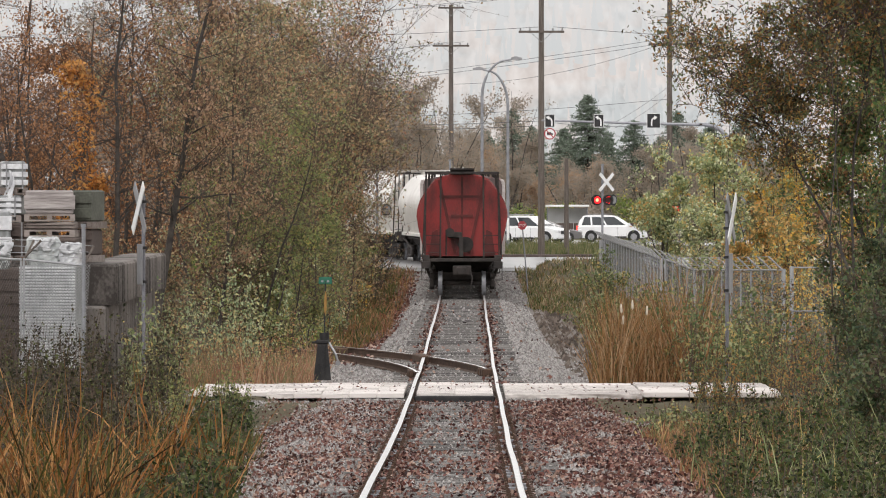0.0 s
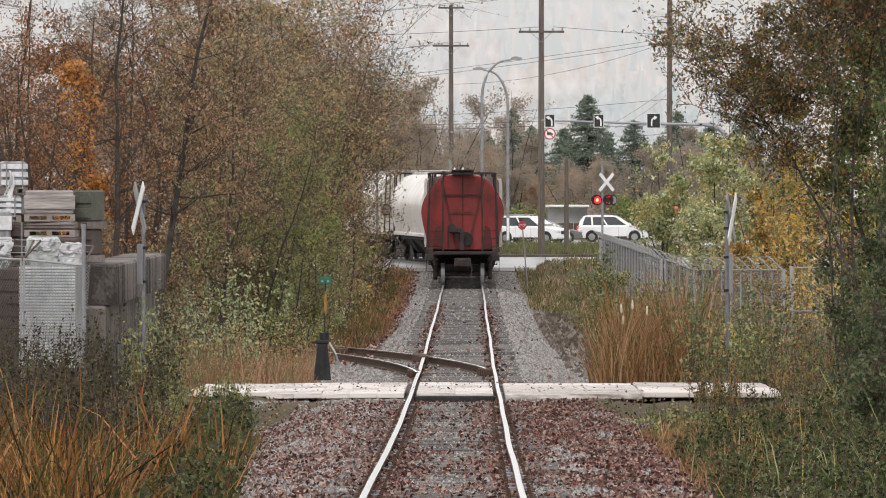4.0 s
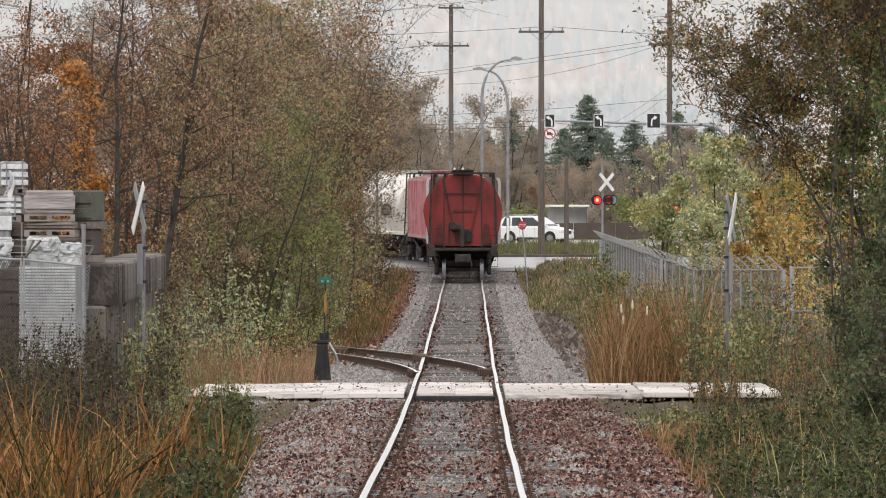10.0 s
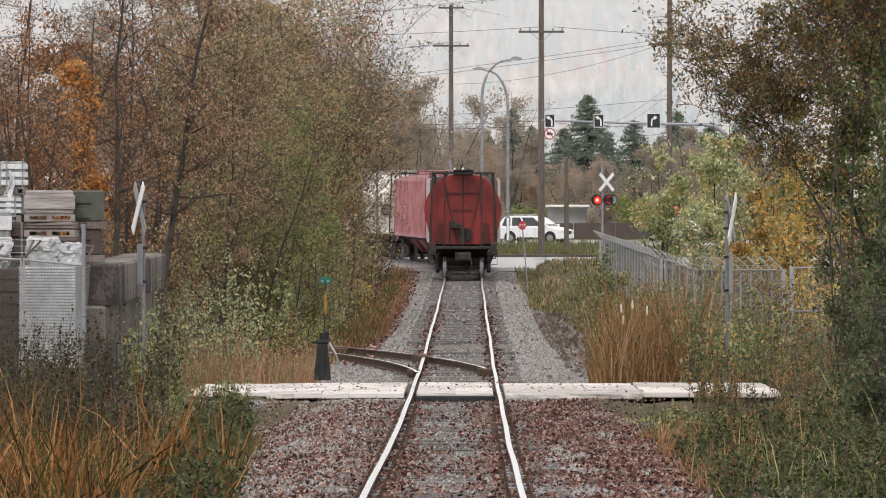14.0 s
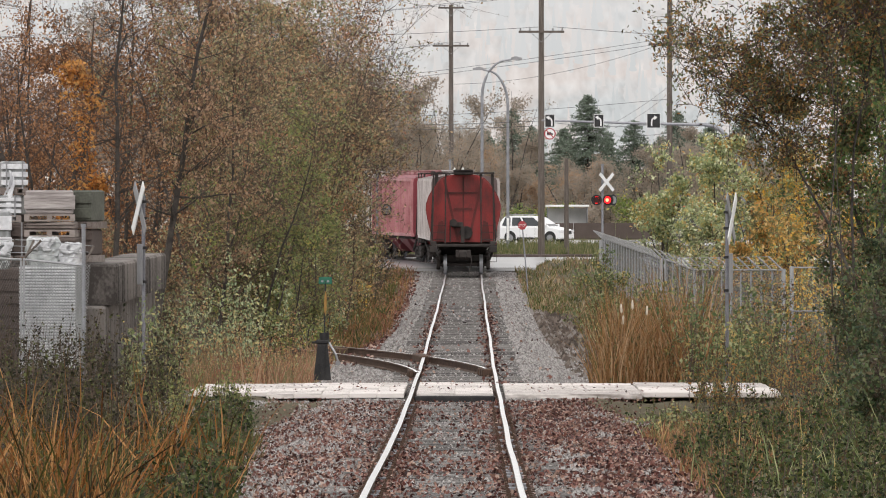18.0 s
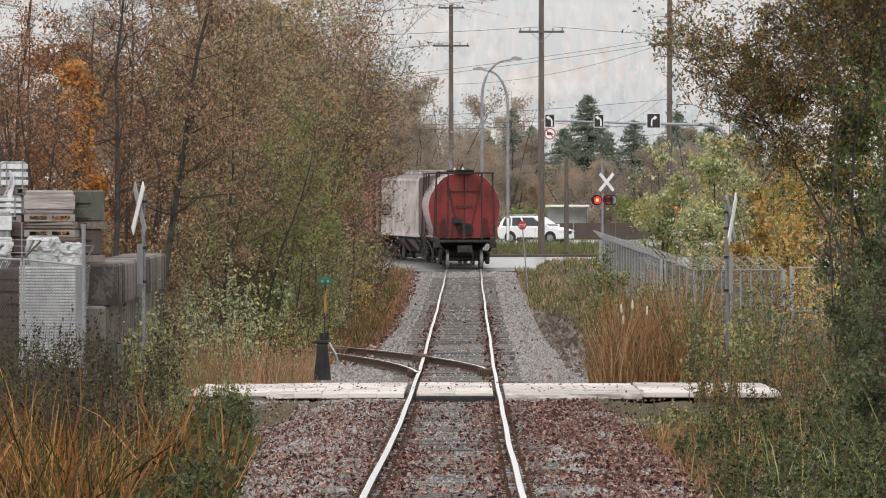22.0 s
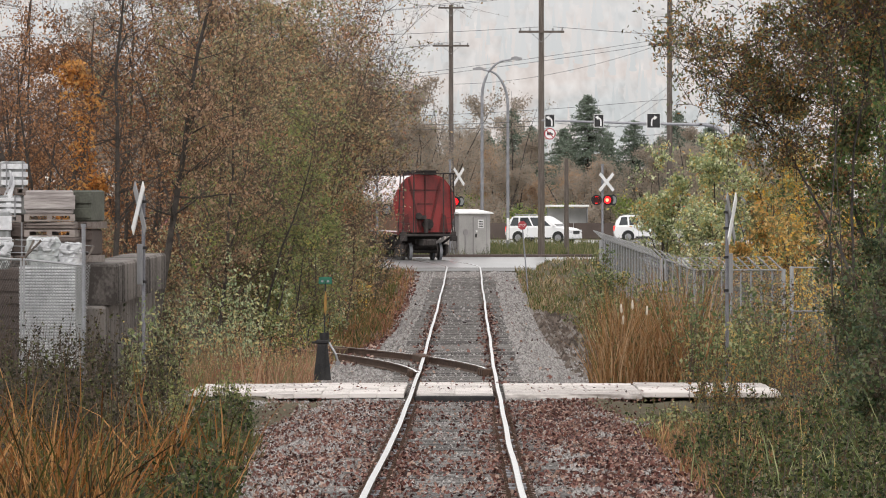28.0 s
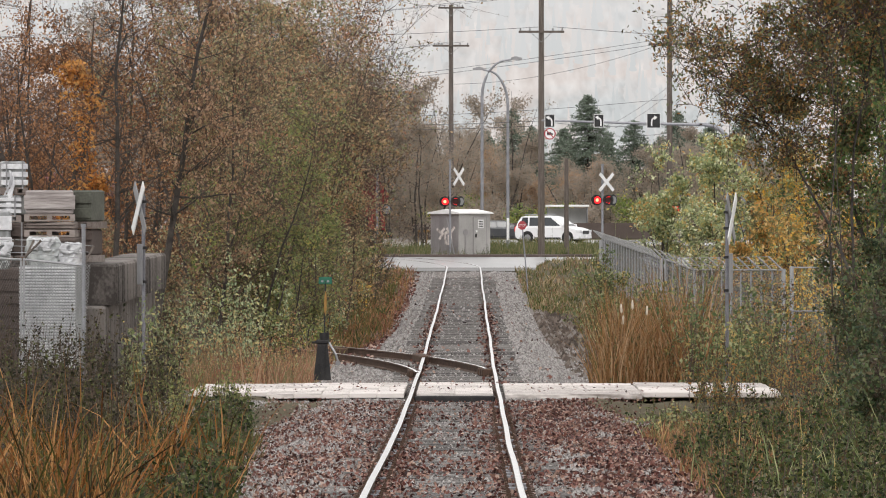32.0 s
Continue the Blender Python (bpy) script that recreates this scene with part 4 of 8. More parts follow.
def gravel_ramp():
    """Stones heaped against the front of the crossing panels."""
    def height(u, y):
        full = rail_z(y) + np.interp(y, [95.6, 97.0, 97.84], [-0.26, -0.16, -0.115])
        edge = np.clip(np.where(u < 0, (u + 2.95) / 1.0, (2.9 - u) / 0.9), 0, 1)
        low = bed_z(u, y) - 0.04
        return low + (np.maximum(full, low) - low) * edge
    sh = Shape()
    for us in ((-2.95, -2.6, -2.2, -1.6, -0.8), (0.8, 1.6, 2.2, 2.9)):
        k, w = len(sh.v), len(us)
        for y in (95.6, 96.3, 97.0, 97.84):
            sh.v += [(straight_x(y) + u, y, float(height(u, y))) for u in us]
        sh.f += [(k + r * w + c, k + r * w + c + 1, k + r * w + w + c + 1, k + r * w + w + c) for r in range(3) for c in range(w - 1)]
    tagged(part("gravel_ramp", sh, M_SOIL), "crushed stone heaped against the crossing panels", "ballast", kind="structure")
    rng = np.random.default_rng(26)
    n = 2200
    y = rng.uniform(95.8, 97.83, n)
    u = np.where(rng.uniform(size=n) < 0.62, rng.uniform(-2.95, -0.82, n), rng.uniform(0.82, 2.9, n))
    pts = np.stack([straight_x(y) + u, y, height(u, y) + 0.01], 1)
    tagged(new("ballast_stones", stone_mesh("ballast_stones", pts, 0.05, M_STONE, rng)), "loose grey stones against the crossing", "ballast", kind="stuff")


gravel_ramp()
rng_pad = np.random.default_rng(27)
py, px_ = rng_pad.uniform(92.5, 97.9, 2800), rng_pad.uniform(-5.0, -2.3, 2800)
tagged(new("ballast_stones", stone_mesh("ballast_stones", np.stack([px_, py, np.maximum(ground_z(px_, py), bed_z(px_ - straight_x(py), py)) + 0.015], 1), 0.05, M_STONE, rng_pad)), "scattered grey stones beside the crossing", "ballast", kind="stuff")


def fallen(n, y0, y1, u_pick, size, seed):
    rng = np.random.default_rng(seed)
    y = y0 + (y1 - y0) * rng.uniform(size=n) ** 0.9
    u = u_pick(rng, n)
    drift = np.array([noise.noise((a * 1.1, b * 0.35, 4.0)) + 0.6 * noise.noise((a * 3.0, b * 1.2, 9.0)) for a, b in zip(u, y)])
    keep = ~((y > 97.5) & (y < 104.6)) & (rng.uniform(size=n) < 0.85 + 1.3 * drift)
    y, u = y[keep], u[keep]
    z = np.maximum(ground_z(straight_x(y) + u, y) + 0.03, np.where(np.abs(u) < 2.75 * shoulder(y, u), bed_z(u, y) + 0.02, -9))
    z = np.where(np.abs(np.abs(u) - HALF_GAUGE) < 0.05, rail_z(y) - 0.13, z)
    pts = np.stack([straight_x(y) + u, y, z + rng.uniform(0.0, 0.05, len(y))], 1)
    tagged(new("fallen_leaves", leaf_mesh("fallen_leaves", pts, size, M_FALLEN, rng, flat=0.25, ratio=0.7)), "wet reddish brown fallen leaves on the stones", "leaves", kind="stuff")


fallen(19000, 49, 97.6, lambda r, n: r.normal(1.95, 0.75, n), 0.058, 31)
fallen(4200, 49, 97.6, lambda r, n: np.where(r.uniform(size=n) < 0.5, -1, 1) * np.abs(r.normal(0.5, 0.2, n)), 0.058, 32)
fallen(12500, 49, 97.6, lambda r, n: r.uniform(-3.3, -0.5, n), 0.054, 33)
fallen(3600, 49, 72, lambda r, n: r.uniform(-2.3, 2.8, n), 0.062, 37)
fallen(2600, 108, 190, lambda r, n: np.where(r.uniform(size=n) < 0.5, -1, 1) * r.normal(0.78, 0.14, n), 0.09, 34)
fallen(2200, 122, 185, lambda r, n: r.uniform(-3.4, -1.9, n), 0.12, 35)
fallen(1800, 185, 248, lambda r, n: r.uniform(-3.6, -1.9, n), 0.15, 38)
rng_slab = np.random.default_rng(39)
sy_, sx_ = rng_slab.uniform(97.9, 104.2, 420), rng_slab.uniform(-4.2, 5.4, 420)
tagged(new("fallen_leaves", leaf_mesh("fallen_leaves", np.stack([sx_, sy_, rail_z(sy_) + rng_slab.uniform(0.012, 0.03, 420)], 1), 0.06, M_FALLEN, rng_slab, flat=0.85, ratio=0.7)), "brown leaves scattered on the crossing slab", "leaves", kind="stuff")
fallen(300, 108, 240, lambda r, n: r.uniform(-2.4, 2.6, n), 0.12, 36)

# ---------------------------------------------------------------- the train
CAR = 16.8
BARREL = [(1.32, 1.37), (1.42, 1.9), (1.53, 2.35), (1.6, 2.75), (1.58, 3.0), (1.49, 3.3), (1.32, 3.6), (1.12, 3.88), (0.92, 4.09), (0.62, 4.21), (0.3, 4.26)]
BOXY = [(1.44, 1.3), (1.5, 1.36), (1.5, 3.95), (1.4, 4.08), (0.8, 4.2), (0.4, 4.24)]


def hull(section):
    return section + [(0, section[-1][1] + 0.01)] + [(-a, b) for a, b in section[::-1]]


def hopper_car(name, label, round_body, paint, end_paint, roof_paint, rib_paint):
    """A covered grain hopper on two bogies. Its rear end looks to -y; it stands on the rails at z = 0."""
    car = thing(name, pose(0, 0, 0), label, "freight car", "cars of the freight train")
    sec = hull(BARREL if round_body else BOXY)
    half = 6.65
    body = Shape().prism(sec, "y", -half, half)
    body_ob = part("body", body, paint, car)
    body_ob.data.shade_smooth()
    body_ob.data.set_sharp_from_angle(angle=radians(28))
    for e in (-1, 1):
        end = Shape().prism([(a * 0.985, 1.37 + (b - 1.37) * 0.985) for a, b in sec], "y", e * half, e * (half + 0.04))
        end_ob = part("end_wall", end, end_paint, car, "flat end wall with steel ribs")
        rib = Shape()
        f = e * (half + 0.04)
        g = e * (half + 0.12)
        y_lo, y_hi = min(f, g), max(f, g)
        rib.box(-0.03, 0.03, y_lo, y_hi, 1.9, 4.15)
        rib.box(-0.8, 0.8, y_lo, y_hi, 3.42, 3.5)
        rib.box(-0.38, 0.38, y_lo, y_hi, 2.74, 2.83)
        for sx in (-1, 1):
            tilt = Matrix.Translation((sx * 0.53, 0, 2.78)) @ Euler((0, sx * radians(12.5), 0)).to_matrix().to_4x4()
            rib.box(-0.05, 0.05, y_lo, y_hi, -1.35, 1.3, tilt)
            rib.prism([(sx * 0.72, 1.4), (sx * 1.16, 1.4), (sx * 1.05, 2.2), (sx * 0.86, 2.3)], "y", y_lo, y_lo + 0.05)
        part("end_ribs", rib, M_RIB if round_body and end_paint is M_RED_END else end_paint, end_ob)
        # cage of ladders and platform at the end
        frame_s = Shape()
        yo = e * 7.65
        for sx in (-1, 1):
            frame_s.tube([(sx * 1.3, yo, 1.15), (sx * 1.25, yo, 4.3)], 0.03, 6)
            frame_s.tube([(sx * 0.76, yo, 1.2), (sx * 0.74, yo, 4.3)], 0.035, 6)
            frame_s.tube([(sx * 1.38, e * 6.8, 1.3), (sx * 1.25, e * 6.8, 4.3)], 0.035, 6)
            for z in np.arange(1.5, 4.2, 0.38):
                frame_s.tube([(sx * 1.28, yo, z), (sx * 1.3, e * 6.8, z)], 0.014, 4)
            for z in np.arange(1.5, 2.4, 0.3):
                frame_s.tube([(sx * 0.76, yo, z), (sx * 1.28, yo, z)], 0.012, 4)
            frame_s.tube([(sx * 1.25, yo, 4.28), (sx * 1.25, e * 6.6, 4.28)], 0.04, 6)
        y_a, y_b = sorted((yo, yo + e * 0.24))
        frame_s.box(-1.3, 1.3, y_a, y_b, 4.26, 4.33)
        part("end_cage", frame_s, M_UNDER, car, "black ladders and platform frame")
        # end sill with brake gear
        plat = Shape()
        plat.box(-1.3, 1.3, min(e * 6.7, e * 7.7), max(e * 6.7, e * 7.7), 1.18, 1.3, bevel=0.02)
        plat.box(-1.42, -1.1, min(e * 7.5, e * 7.8), max(e * 7.5, e * 7.8), 0.95, 1.2, bevel=0.02)
        plat.box(1.1, 1.42, min(e * 7.5, e * 7.8), max(e * 7.5, e * 7.8), 0.95, 1.2, bevel=0.02)
        plat.box(-0.32, 0.32, min(e * 6.7, e * 8.05), max(e * 6.7, e * 8.05), 0.72, 1.05, bevel=0.03)
        for sx in (-1, 1):
            plat.tube([(sx * 1.4, yo, 1.0), (sx * 1.4, yo, 0.55), (sx * 1.05, yo, 0.55)], 0.018, 5)
            plat.box(sx * 1.25 - 0.12, sx * 1.25 + 0.12, yo - 0.1, yo + 0.1, 0.98, 1.42, bevel=0.02)
        part("end_sill", plat, M_UNDER, car)
        gear = Shape()
        if e < 0:
            gear.box(-0.5, 0.0, -7.15, -6.8, 2.0, 2.22, bevel=0.04)
            gear.tube([(-0.55, -7.2, 2.3), (-0.55, -7.2, 1.4)], 0.03, 5)
            gear.disc((-0.42, -7.25, 2.2), 0.16, "y", 0.05, 16)
            gear.box(-0.1, 0.05, -7.3, -6.9, 1.35, 2.05)
        # Dark drum put in for the dark round opening in the end wall.
        gear.disc((0.13, e * 6.8, 1.78), 0.27, "y", 0.25, 18)
        part("brake_gear", gear, M_UNDER, car, "dark brake gear and a disc for the opening")
        coup = Shape()
        coup.box(-0.11, 0.11, min(e * 7.7, e * 8.25), max(e * 7.7, e * 8.25), 0.78, 0.98, bevel=0.03)
        coup.box(-0.2, 0.16, min(e * 8.15, e * 8.38), max(e * 8.15, e * 8.38), 0.72, 1.04, bevel=0.06)
        coup.tube([(0.3, e * 7.9, 0.9), (0.36, e * 8.1, 0.6), (0.3, e * 8.25, 0.3), (0.26, e * 8.25, 0.14)], 0.025, 6)
        part("coupler", coup, M_UNDER, car, "dark steel coupler with a hanging air hose")
    if round_body:
        rail_s = Shape()
        for sx in (-1, 1):
            rail_s.box(min(sx * 1.28, sx * 1.42), max(sx * 1.28, sx * 1.42), -6.7, 6.7, 1.26, 1.42, bevel=0.02)
        part("side_sill", rail_s, paint, car)
    else:
        for sx in (-1, 1):
            rb = Shape()
            for k in range(19):
                y = -6.58 + 13.16 * k / 18
                rb.box(min(sx * 1.49, sx * 1.62), max(sx * 1.49, sx * 1.62), y - 0.04, y + 0.04, 1.35, 3.95)
            rb.box(min(sx * 1.48, sx * 1.59), max(sx * 1.48, sx * 1.59), -6.66, 6.66, 3.9, 4.05)
            rb.box(min(sx * 1.44, sx * 1.6), max(sx * 1.44, sx * 1.6), -6.66, 6.66, 1.24, 1.4)
            part("side_ribs", rb, rib_paint, car)
    for c in (-3.9, 0, 3.9):
        chute = Shape().add([(-1.25, c - 2.0, 1.36), (1.25, c - 2.0, 1.36), (1.25, c + 2.0, 1.36), (-1.25, c + 2.0, 1.36),
                             (-0.5, c - 0.35, 0.42), (0.5, c - 0.35, 0.42), (0.5, c + 0.35, 0.42), (-0.5, c + 0.35, 0.42)],
                            [(0, 1, 2, 3), (4, 7, 6, 5), (0, 4, 5, 1), (1, 5, 6, 2), (2, 6, 7, 3), (3, 7, 4, 0)])
        part("discharge_chute", chute, paint if not round_body else M_UNDER, car)
    for sx in (-1, 1):
        for e in (-1, 1):
            part("brace", Shape().tube([(sx * 1.3, e * 6.5, 1.1), (sx * 1.1, e * 4.1, 0.55)], 0.06, 6), M_UNDER, car)
        part("pipe", Shape().tube([(sx * 1.2, -5.0, 1.15), (sx * 1.2, 5.0, 1.15)], 0.07, 6), M_UNDER, car)
    roof = Shape()
    roof.box(-0.42, 0.42, -7.8, 7.8, 4.40, 4.45)
    for y in np.arange(-7.5, 7.6, 1.0):
        roof.box(-0.4, 0.4, y - 0.03, y + 0.03, 4.22, 4.41)
    part("running_board", roof, roof_paint, car, "steel grating walkway along the roof")
    for k in range(8):
        y = -5.8 + 11.6 * k / 7
        hatch = Shape()
        hatch.box(-0.42, 0.42, y - 0.6, y + 0.6, 4.22, 4.43 if k == 0 else 4.36, bevel=0.04)
        part("roof_hatch", hatch, M_UNDER if k == 0 else roof_paint, car)
    wheel = Shape()
    for sx in (-1, 1):
        wheel.disc((sx * 0.77, 0, 0), 0.42, "x", 0.13, 22)
        wheel.disc((sx * 0.705, 0, 0), 0.452, "x", 0.03, 22)
        wheel.disc((sx * 0.85, 0, 0), 0.13, "x", 0.1, 10)
        for k in range(3):
            a = 2 * math.pi * k / 3
            wheel.box(sx * 0.83, sx * 0.85, -0.05, 0.05, 0.15, 0.34, Euler((a, 0, 0)).to_matrix().to_4x4())
    wheel.tube([(-1.1, 0, 0), (1.1, 0, 0)], 0.08, 8)
    wheel_me = wheel.mesh("wheelset", M_UNDER)
    wheel_me.materials.append(M_GALV)
    for p in wheel_me.polygons:
        c = p.center
        if math.hypot(c.y, c.z) > 0.40 and abs(p.normal.x) < 0.5 and abs(c.x) > 0.7:
            p.material_index = 1
    sets = []
    for e in (-1, 1):
        bogie = Shape()
        for sx in (-1, 1):
            x0, x1 = min(sx * 0.98, sx * 1.14), max(sx * 0.98, sx * 1.14)
            bogie.box(x0, x1, -1.25, 1.25, 0.62, 0.78, bevel=0.03)
            bogie.box(x0, x1, -0.75, 0.75, 0.2, 0.34, bevel=0.03)
            for yy in (-1, 1):
                bogie.box(x0, x1, yy * 0.9 - 0.2, yy * 0.9 + 0.2, 0.28, 0.66, bevel=0.04)
                bogie.box(x0 + 0.02, x1 - 0.02, yy * 0.42 - 0.08, yy * 0.42 + 0.08, 0.3, 0.66)
            for yy in (-0.15, 0.0, 0.15):
                bogie.disc((sx * 1.06, yy, 0.47), 0.065, "z", 0.26, 10)
        bogie.box(-1.1, 1.1, -0.2, 0.2, 0.5, 0.8, bevel=0.04)
        bogie.disc((0, 0, 0.9), 0.3, "z", 0.25, 14)
        bg = part("bogie", bogie, M_UNDER, car, "black cast bogie frame", m=pose(0, e * 5.75, 0))
        for yy in (-1, 1):
            sets.append(part("wheelset", wheel_me, None, bg, m=pose(0, yy * 0.9, 0.42)))
    return car, sets


TRAIN = []
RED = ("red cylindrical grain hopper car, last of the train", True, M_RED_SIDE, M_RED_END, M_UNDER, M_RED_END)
GREY = ("weathered grey-brown ribbed covered hopper car", False, M_GREYCAR, M_GREYCAR, M_GREYRIB, M_GREYRIB)
MAROON = ("faded maroon ribbed covered hopper car", False, M_MAROON, M_MAROON, M_MAROONRIB, M_MAROONRIB)
WHITE = ("dull white cylindrical grain hopper car", True, M_WHITECAR, M_WHITECAR, M_WHITECAR, M_WHITECAR)
for lab, rnd, c1, c2, c3, c4 in (RED, GREY, MAROON, WHITE, WHITE, WHITE, WHITE):
    TRAIN.append(hopper_car("hopper_car", lab, rnd, c1, c2, c3, c4))

# ---------------------------------------------------------------- things beside the track
def gz(x, y):
    return float(ground_z(x, y))


def blade(length, width, thick=0.02):
    return Shape().box(-length / 2, length / 2, -thick / 2, thick / 2, -width / 2, width / 2, bevel=0.006)


def crossbuck(x, y, turn, side, label, top, back, slant):
    """A plain crossing sign, seen almost edge-on: crossed blades and a plate on one side of a galvanised post."""
    ob = thing("crossbuck", pose(x, y, -0.3, 0, 0, turn), label, "railway sign", "crossbucks of the disused crossing")
    part("post", Shape().tube([(0, 0, -0.4), (0, 0, top - 0.22)], 0.036, 8), M_DULLPOST, ob, "dull galvanised steel post")
    part("blade", blade(1.2, 0.2), M_WHITE, ob, "white sign blade", m=pose(0, side * 0.1, top - 0.48, 0, slant, 0))
    part("blade", blade(1.2, 0.2), back, ob, "grey sign blade behind the white one", m=pose(0, side * 0.07, top - 0.48, 0, -slant, 0))
    part("plate", blade(0.36, 0.74), M_SIGNBACK, ob, "small plain plate under the cross", m=pose(0, side * 0.07, top - 1.5))
    for zz in (top - 0.36, top - 0.66, top - 1.2, top - 1.82):
        part("clamp", Shape().disc((0, 0, zz), 0.065, "z", 0.05, 10), M_IRON, ob)
    return ob


crossbuck(-5.46, 103.0, 107, 1, "white crossbuck sign on a grey post, edge-on beside weeds", 4.13, M_SIGNBACK, 45)
crossbuck(5.3, 105.4, 77, -1, "white crossbuck sign on a grey post among tall weeds", 3.93, M_SIGNBACK, -45)

# switch stand
sx, sy = -2.32, 108.6
sz = 0.03
stand = thing("switch_stand", pose(sx, sy, sz), "black cast switch stand with a green target", "switch stand")
base = Shape()
base.add([(-0.17, -0.14, 0), (0.17, -0.14, 0), (0.17, 0.14, 0), (-0.17, 0.14, 0), (-0.09, -0.08, 0.7), (0.1, -0.08, 0.7), (0.1, 0.08, 0.7), (-0.09, 0.08, 0.7)],
         [(0, 1, 2, 3), (4, 7, 6, 5), (0, 4, 5, 1), (1, 5, 6, 2), (2, 6, 7, 3), (3, 7, 4, 0)])
base.box(-0.05, 0.05, -0.17, -0.1, 0, 0.66)
part("base", base, M_IRON, stand)
part("head", Shape().box(-0.13, 0.13, -0.11, 0.11, 0.7, 0.77, bevel=0.02).disc((0.04, 0, 0.83), 0.09, "z", 0.16, 12).box(-0.2, -0.05, -0.04, 0.04, 0.7, 0.74), M_IRON, stand)
part("lever", Shape().tube([(0.13, -0.05, 0.72), (0.26, -0.12, 0.5), (0.3, -0.12, 0.36)], 0.022, 6).disc((0.3, -0.12, 0.33), 0.05, "y", 0.06, 10), M_SIGNBACK, stand)
part("spindle", Shape().tube([(0.04, 0, 0.8), (0.06, 0, 1.9)], 0.018, 6), M_IRON, stand)
part("yellow_target", Shape().prism([(0.0, 1.35), (0.03, 1.22), (0.05, 1.35), (0.055, 1.6), (0.035, 1.72), (0.01, 1.6)], "y", -0.012, 0.012), M_YELLOWP, stand, "faded yellow metal blade", m=pose(0.03, -0.02, 0.0))
part("green_target", Shape().box(-0.13, 0.13, -0.015, 0.015, 1.84, 1.98, bevel=0.012), M_GREENP, stand, "small green target plate", m=pose(0.06, 0, 0))
for dx in (-0.06, 0.05):
    part("reflector", Shape().disc((0.06 + dx, -0.022, 1.9), 0.024, "y", 0.014, 10), M_SIGNBACK, stand)

# two broken boards by the crossing
for i, (x, y, a, l) in enumerate(((-1.95, 108.9, 20, 0.62), (-1.68, 108.7, -50, 0.5))):
    tagged(part("board", Shape().box(-l / 2, l / 2, -0.06, 0.06, 0, 0.035, bevel=0.008), M_SLAB, m=pose(x, y, gz(x, y) + 0.1, 0, -14 + 30 * i, a)), "short broken pale board lying on the stones", "board", "broken boards")

# ---- stacked concrete blocks and crates in the yard
groove = []
for yy in (-0.56, -0.2, 0.2, 0.56):
    groove += [(yy - 0.1, 0.0), (yy - 0.07, 0.035), (yy + 0.07, 0.035), (yy + 0.1, 0.0)]
outline_b = [(-0.375 - d, y) for y, d in groove] + [(-0.375, 0.72), (-0.34, 0.75), (0.34, 0.75), (0.375, 0.72)] + [(0.375 + d, y) for y, d in groove[::-1]] + [(0.375, -0.72), (0.34, -0.75), (-0.34, -0.75), (-0.375, -0.72)]
block_me = Shape().prism(outline_b, "z", 0.0, 0.70)
n_b = len(outline_b)
block_me.v += [(x * 0.9, y * 0.95, 0.745) for x, y in outline_b]
block_me.f.remove(tuple(range(n_b, 2 * n_b)))
block_me.f += [(n_b + i, n_b + (i + 1) % n_b, 2 * n_b + (i + 1) % n_b, 2 * n_b + i) for i in range(n_b)] + [tuple(range(2 * n_b, 3 * n_b))]
block_me = block_me.mesh("concrete_block", M_CONC)
ped = 0.05
rngb = np.random.default_rng(19)
STACKS = [(-7.3 - 0.8 * k, 105.6 + 0.4 * k, lay, -21) for k in range(2) for lay in range(3)]
for lay, x0, y0, n in ((2, -6.42, 104.75, 12), (1, -6.62, 103.9, 12), (0, -6.6, 104.0, 12)):
    STACKS += [(x0 + rngb.uniform(-0.03, 0.03), y0 + 1.53 * k, lay, rngb.uniform(-2, 2)) for k in range(n)]
for x, y, lay, a in STACKS:
    ob = new("concrete_block", block_me)
    ob.matrix_basis = pose(x, y, ped + 0.76 * lay, 0, 0, a)
    tagged(ob, "grey weathered interlocking concrete block in a stack", "concrete block", "stacked concrete blocks")
tagged(part("footing", Shape().box(-9.0, -5.9, 102.9, 123.0, ped - 1.2, ped, bevel=0.03), M_CONC), "buried concrete footing under stacked blocks", "footing", kind="structure")


def crate(x, y, z, w, d, h, boards, label, material, turn=0, straps=True):
    ob = thing("crate", pose(x, y, z, 0, 0, turn), label, "crate", "crates in the yard")
    part("pallet", Shape().box(-w / 2, w / 2, -d / 2, d / 2, 0, 0.03).box(-w / 2, -w / 2 + 0.1, -d / 2, d / 2, 0.03, 0.1).box(w / 2 - 0.1, w / 2, -d / 2, d / 2, 0.03, 0.1).box(-0.05, 0.05, -d / 2, d / 2, 0.03, 0.1).box(-w / 2, w / 2, -d / 2, d / 2, 0.1, 0.13), M_WOOD, ob, "grey wooden pallet")
    part("load", Shape().box(-w / 2 + 0.03, w / 2 - 0.03, -d / 2 + 0.03, d / 2 - 0.03, 0.13, h, bevel=0.03), M_LOAD if material is M_WRAP else material, ob)
    for k in range(boards):
        zz = 0.15 + (h - 0.17) * (k + 0.5) / boards
        part("slat", Shape().box(-w / 2, w / 2, -d / 2 - 0.005, -d / 2 + 0.028, zz - (h - 0.2) / boards * 0.35, zz + (h - 0.2) / boards * 0.35, bevel=0.006), material, ob)
    if straps:
        for xx in (-w * 0.3, w * 0.3):
            part("strap", Shape().box(xx - 0.015, xx + 0.015, -d / 2 - 0.012, d / 2 + 0.012, 0.1, h + 0.008), M_SIGNBACK, ob)
    return ob


top = ped + 2.28
crate(-7.25, 105.6, top + 0.0, 1.0, 0.9, 0.47, 4, "dark weathered timber stack on a pallet", M_BROWNW, -8, False)
crate(-7.3, 105.7, top + 0.48, 0.95, 0.9, 0.28, 2, "grey planks laid on a pallet", M_WOOD, -4, False)
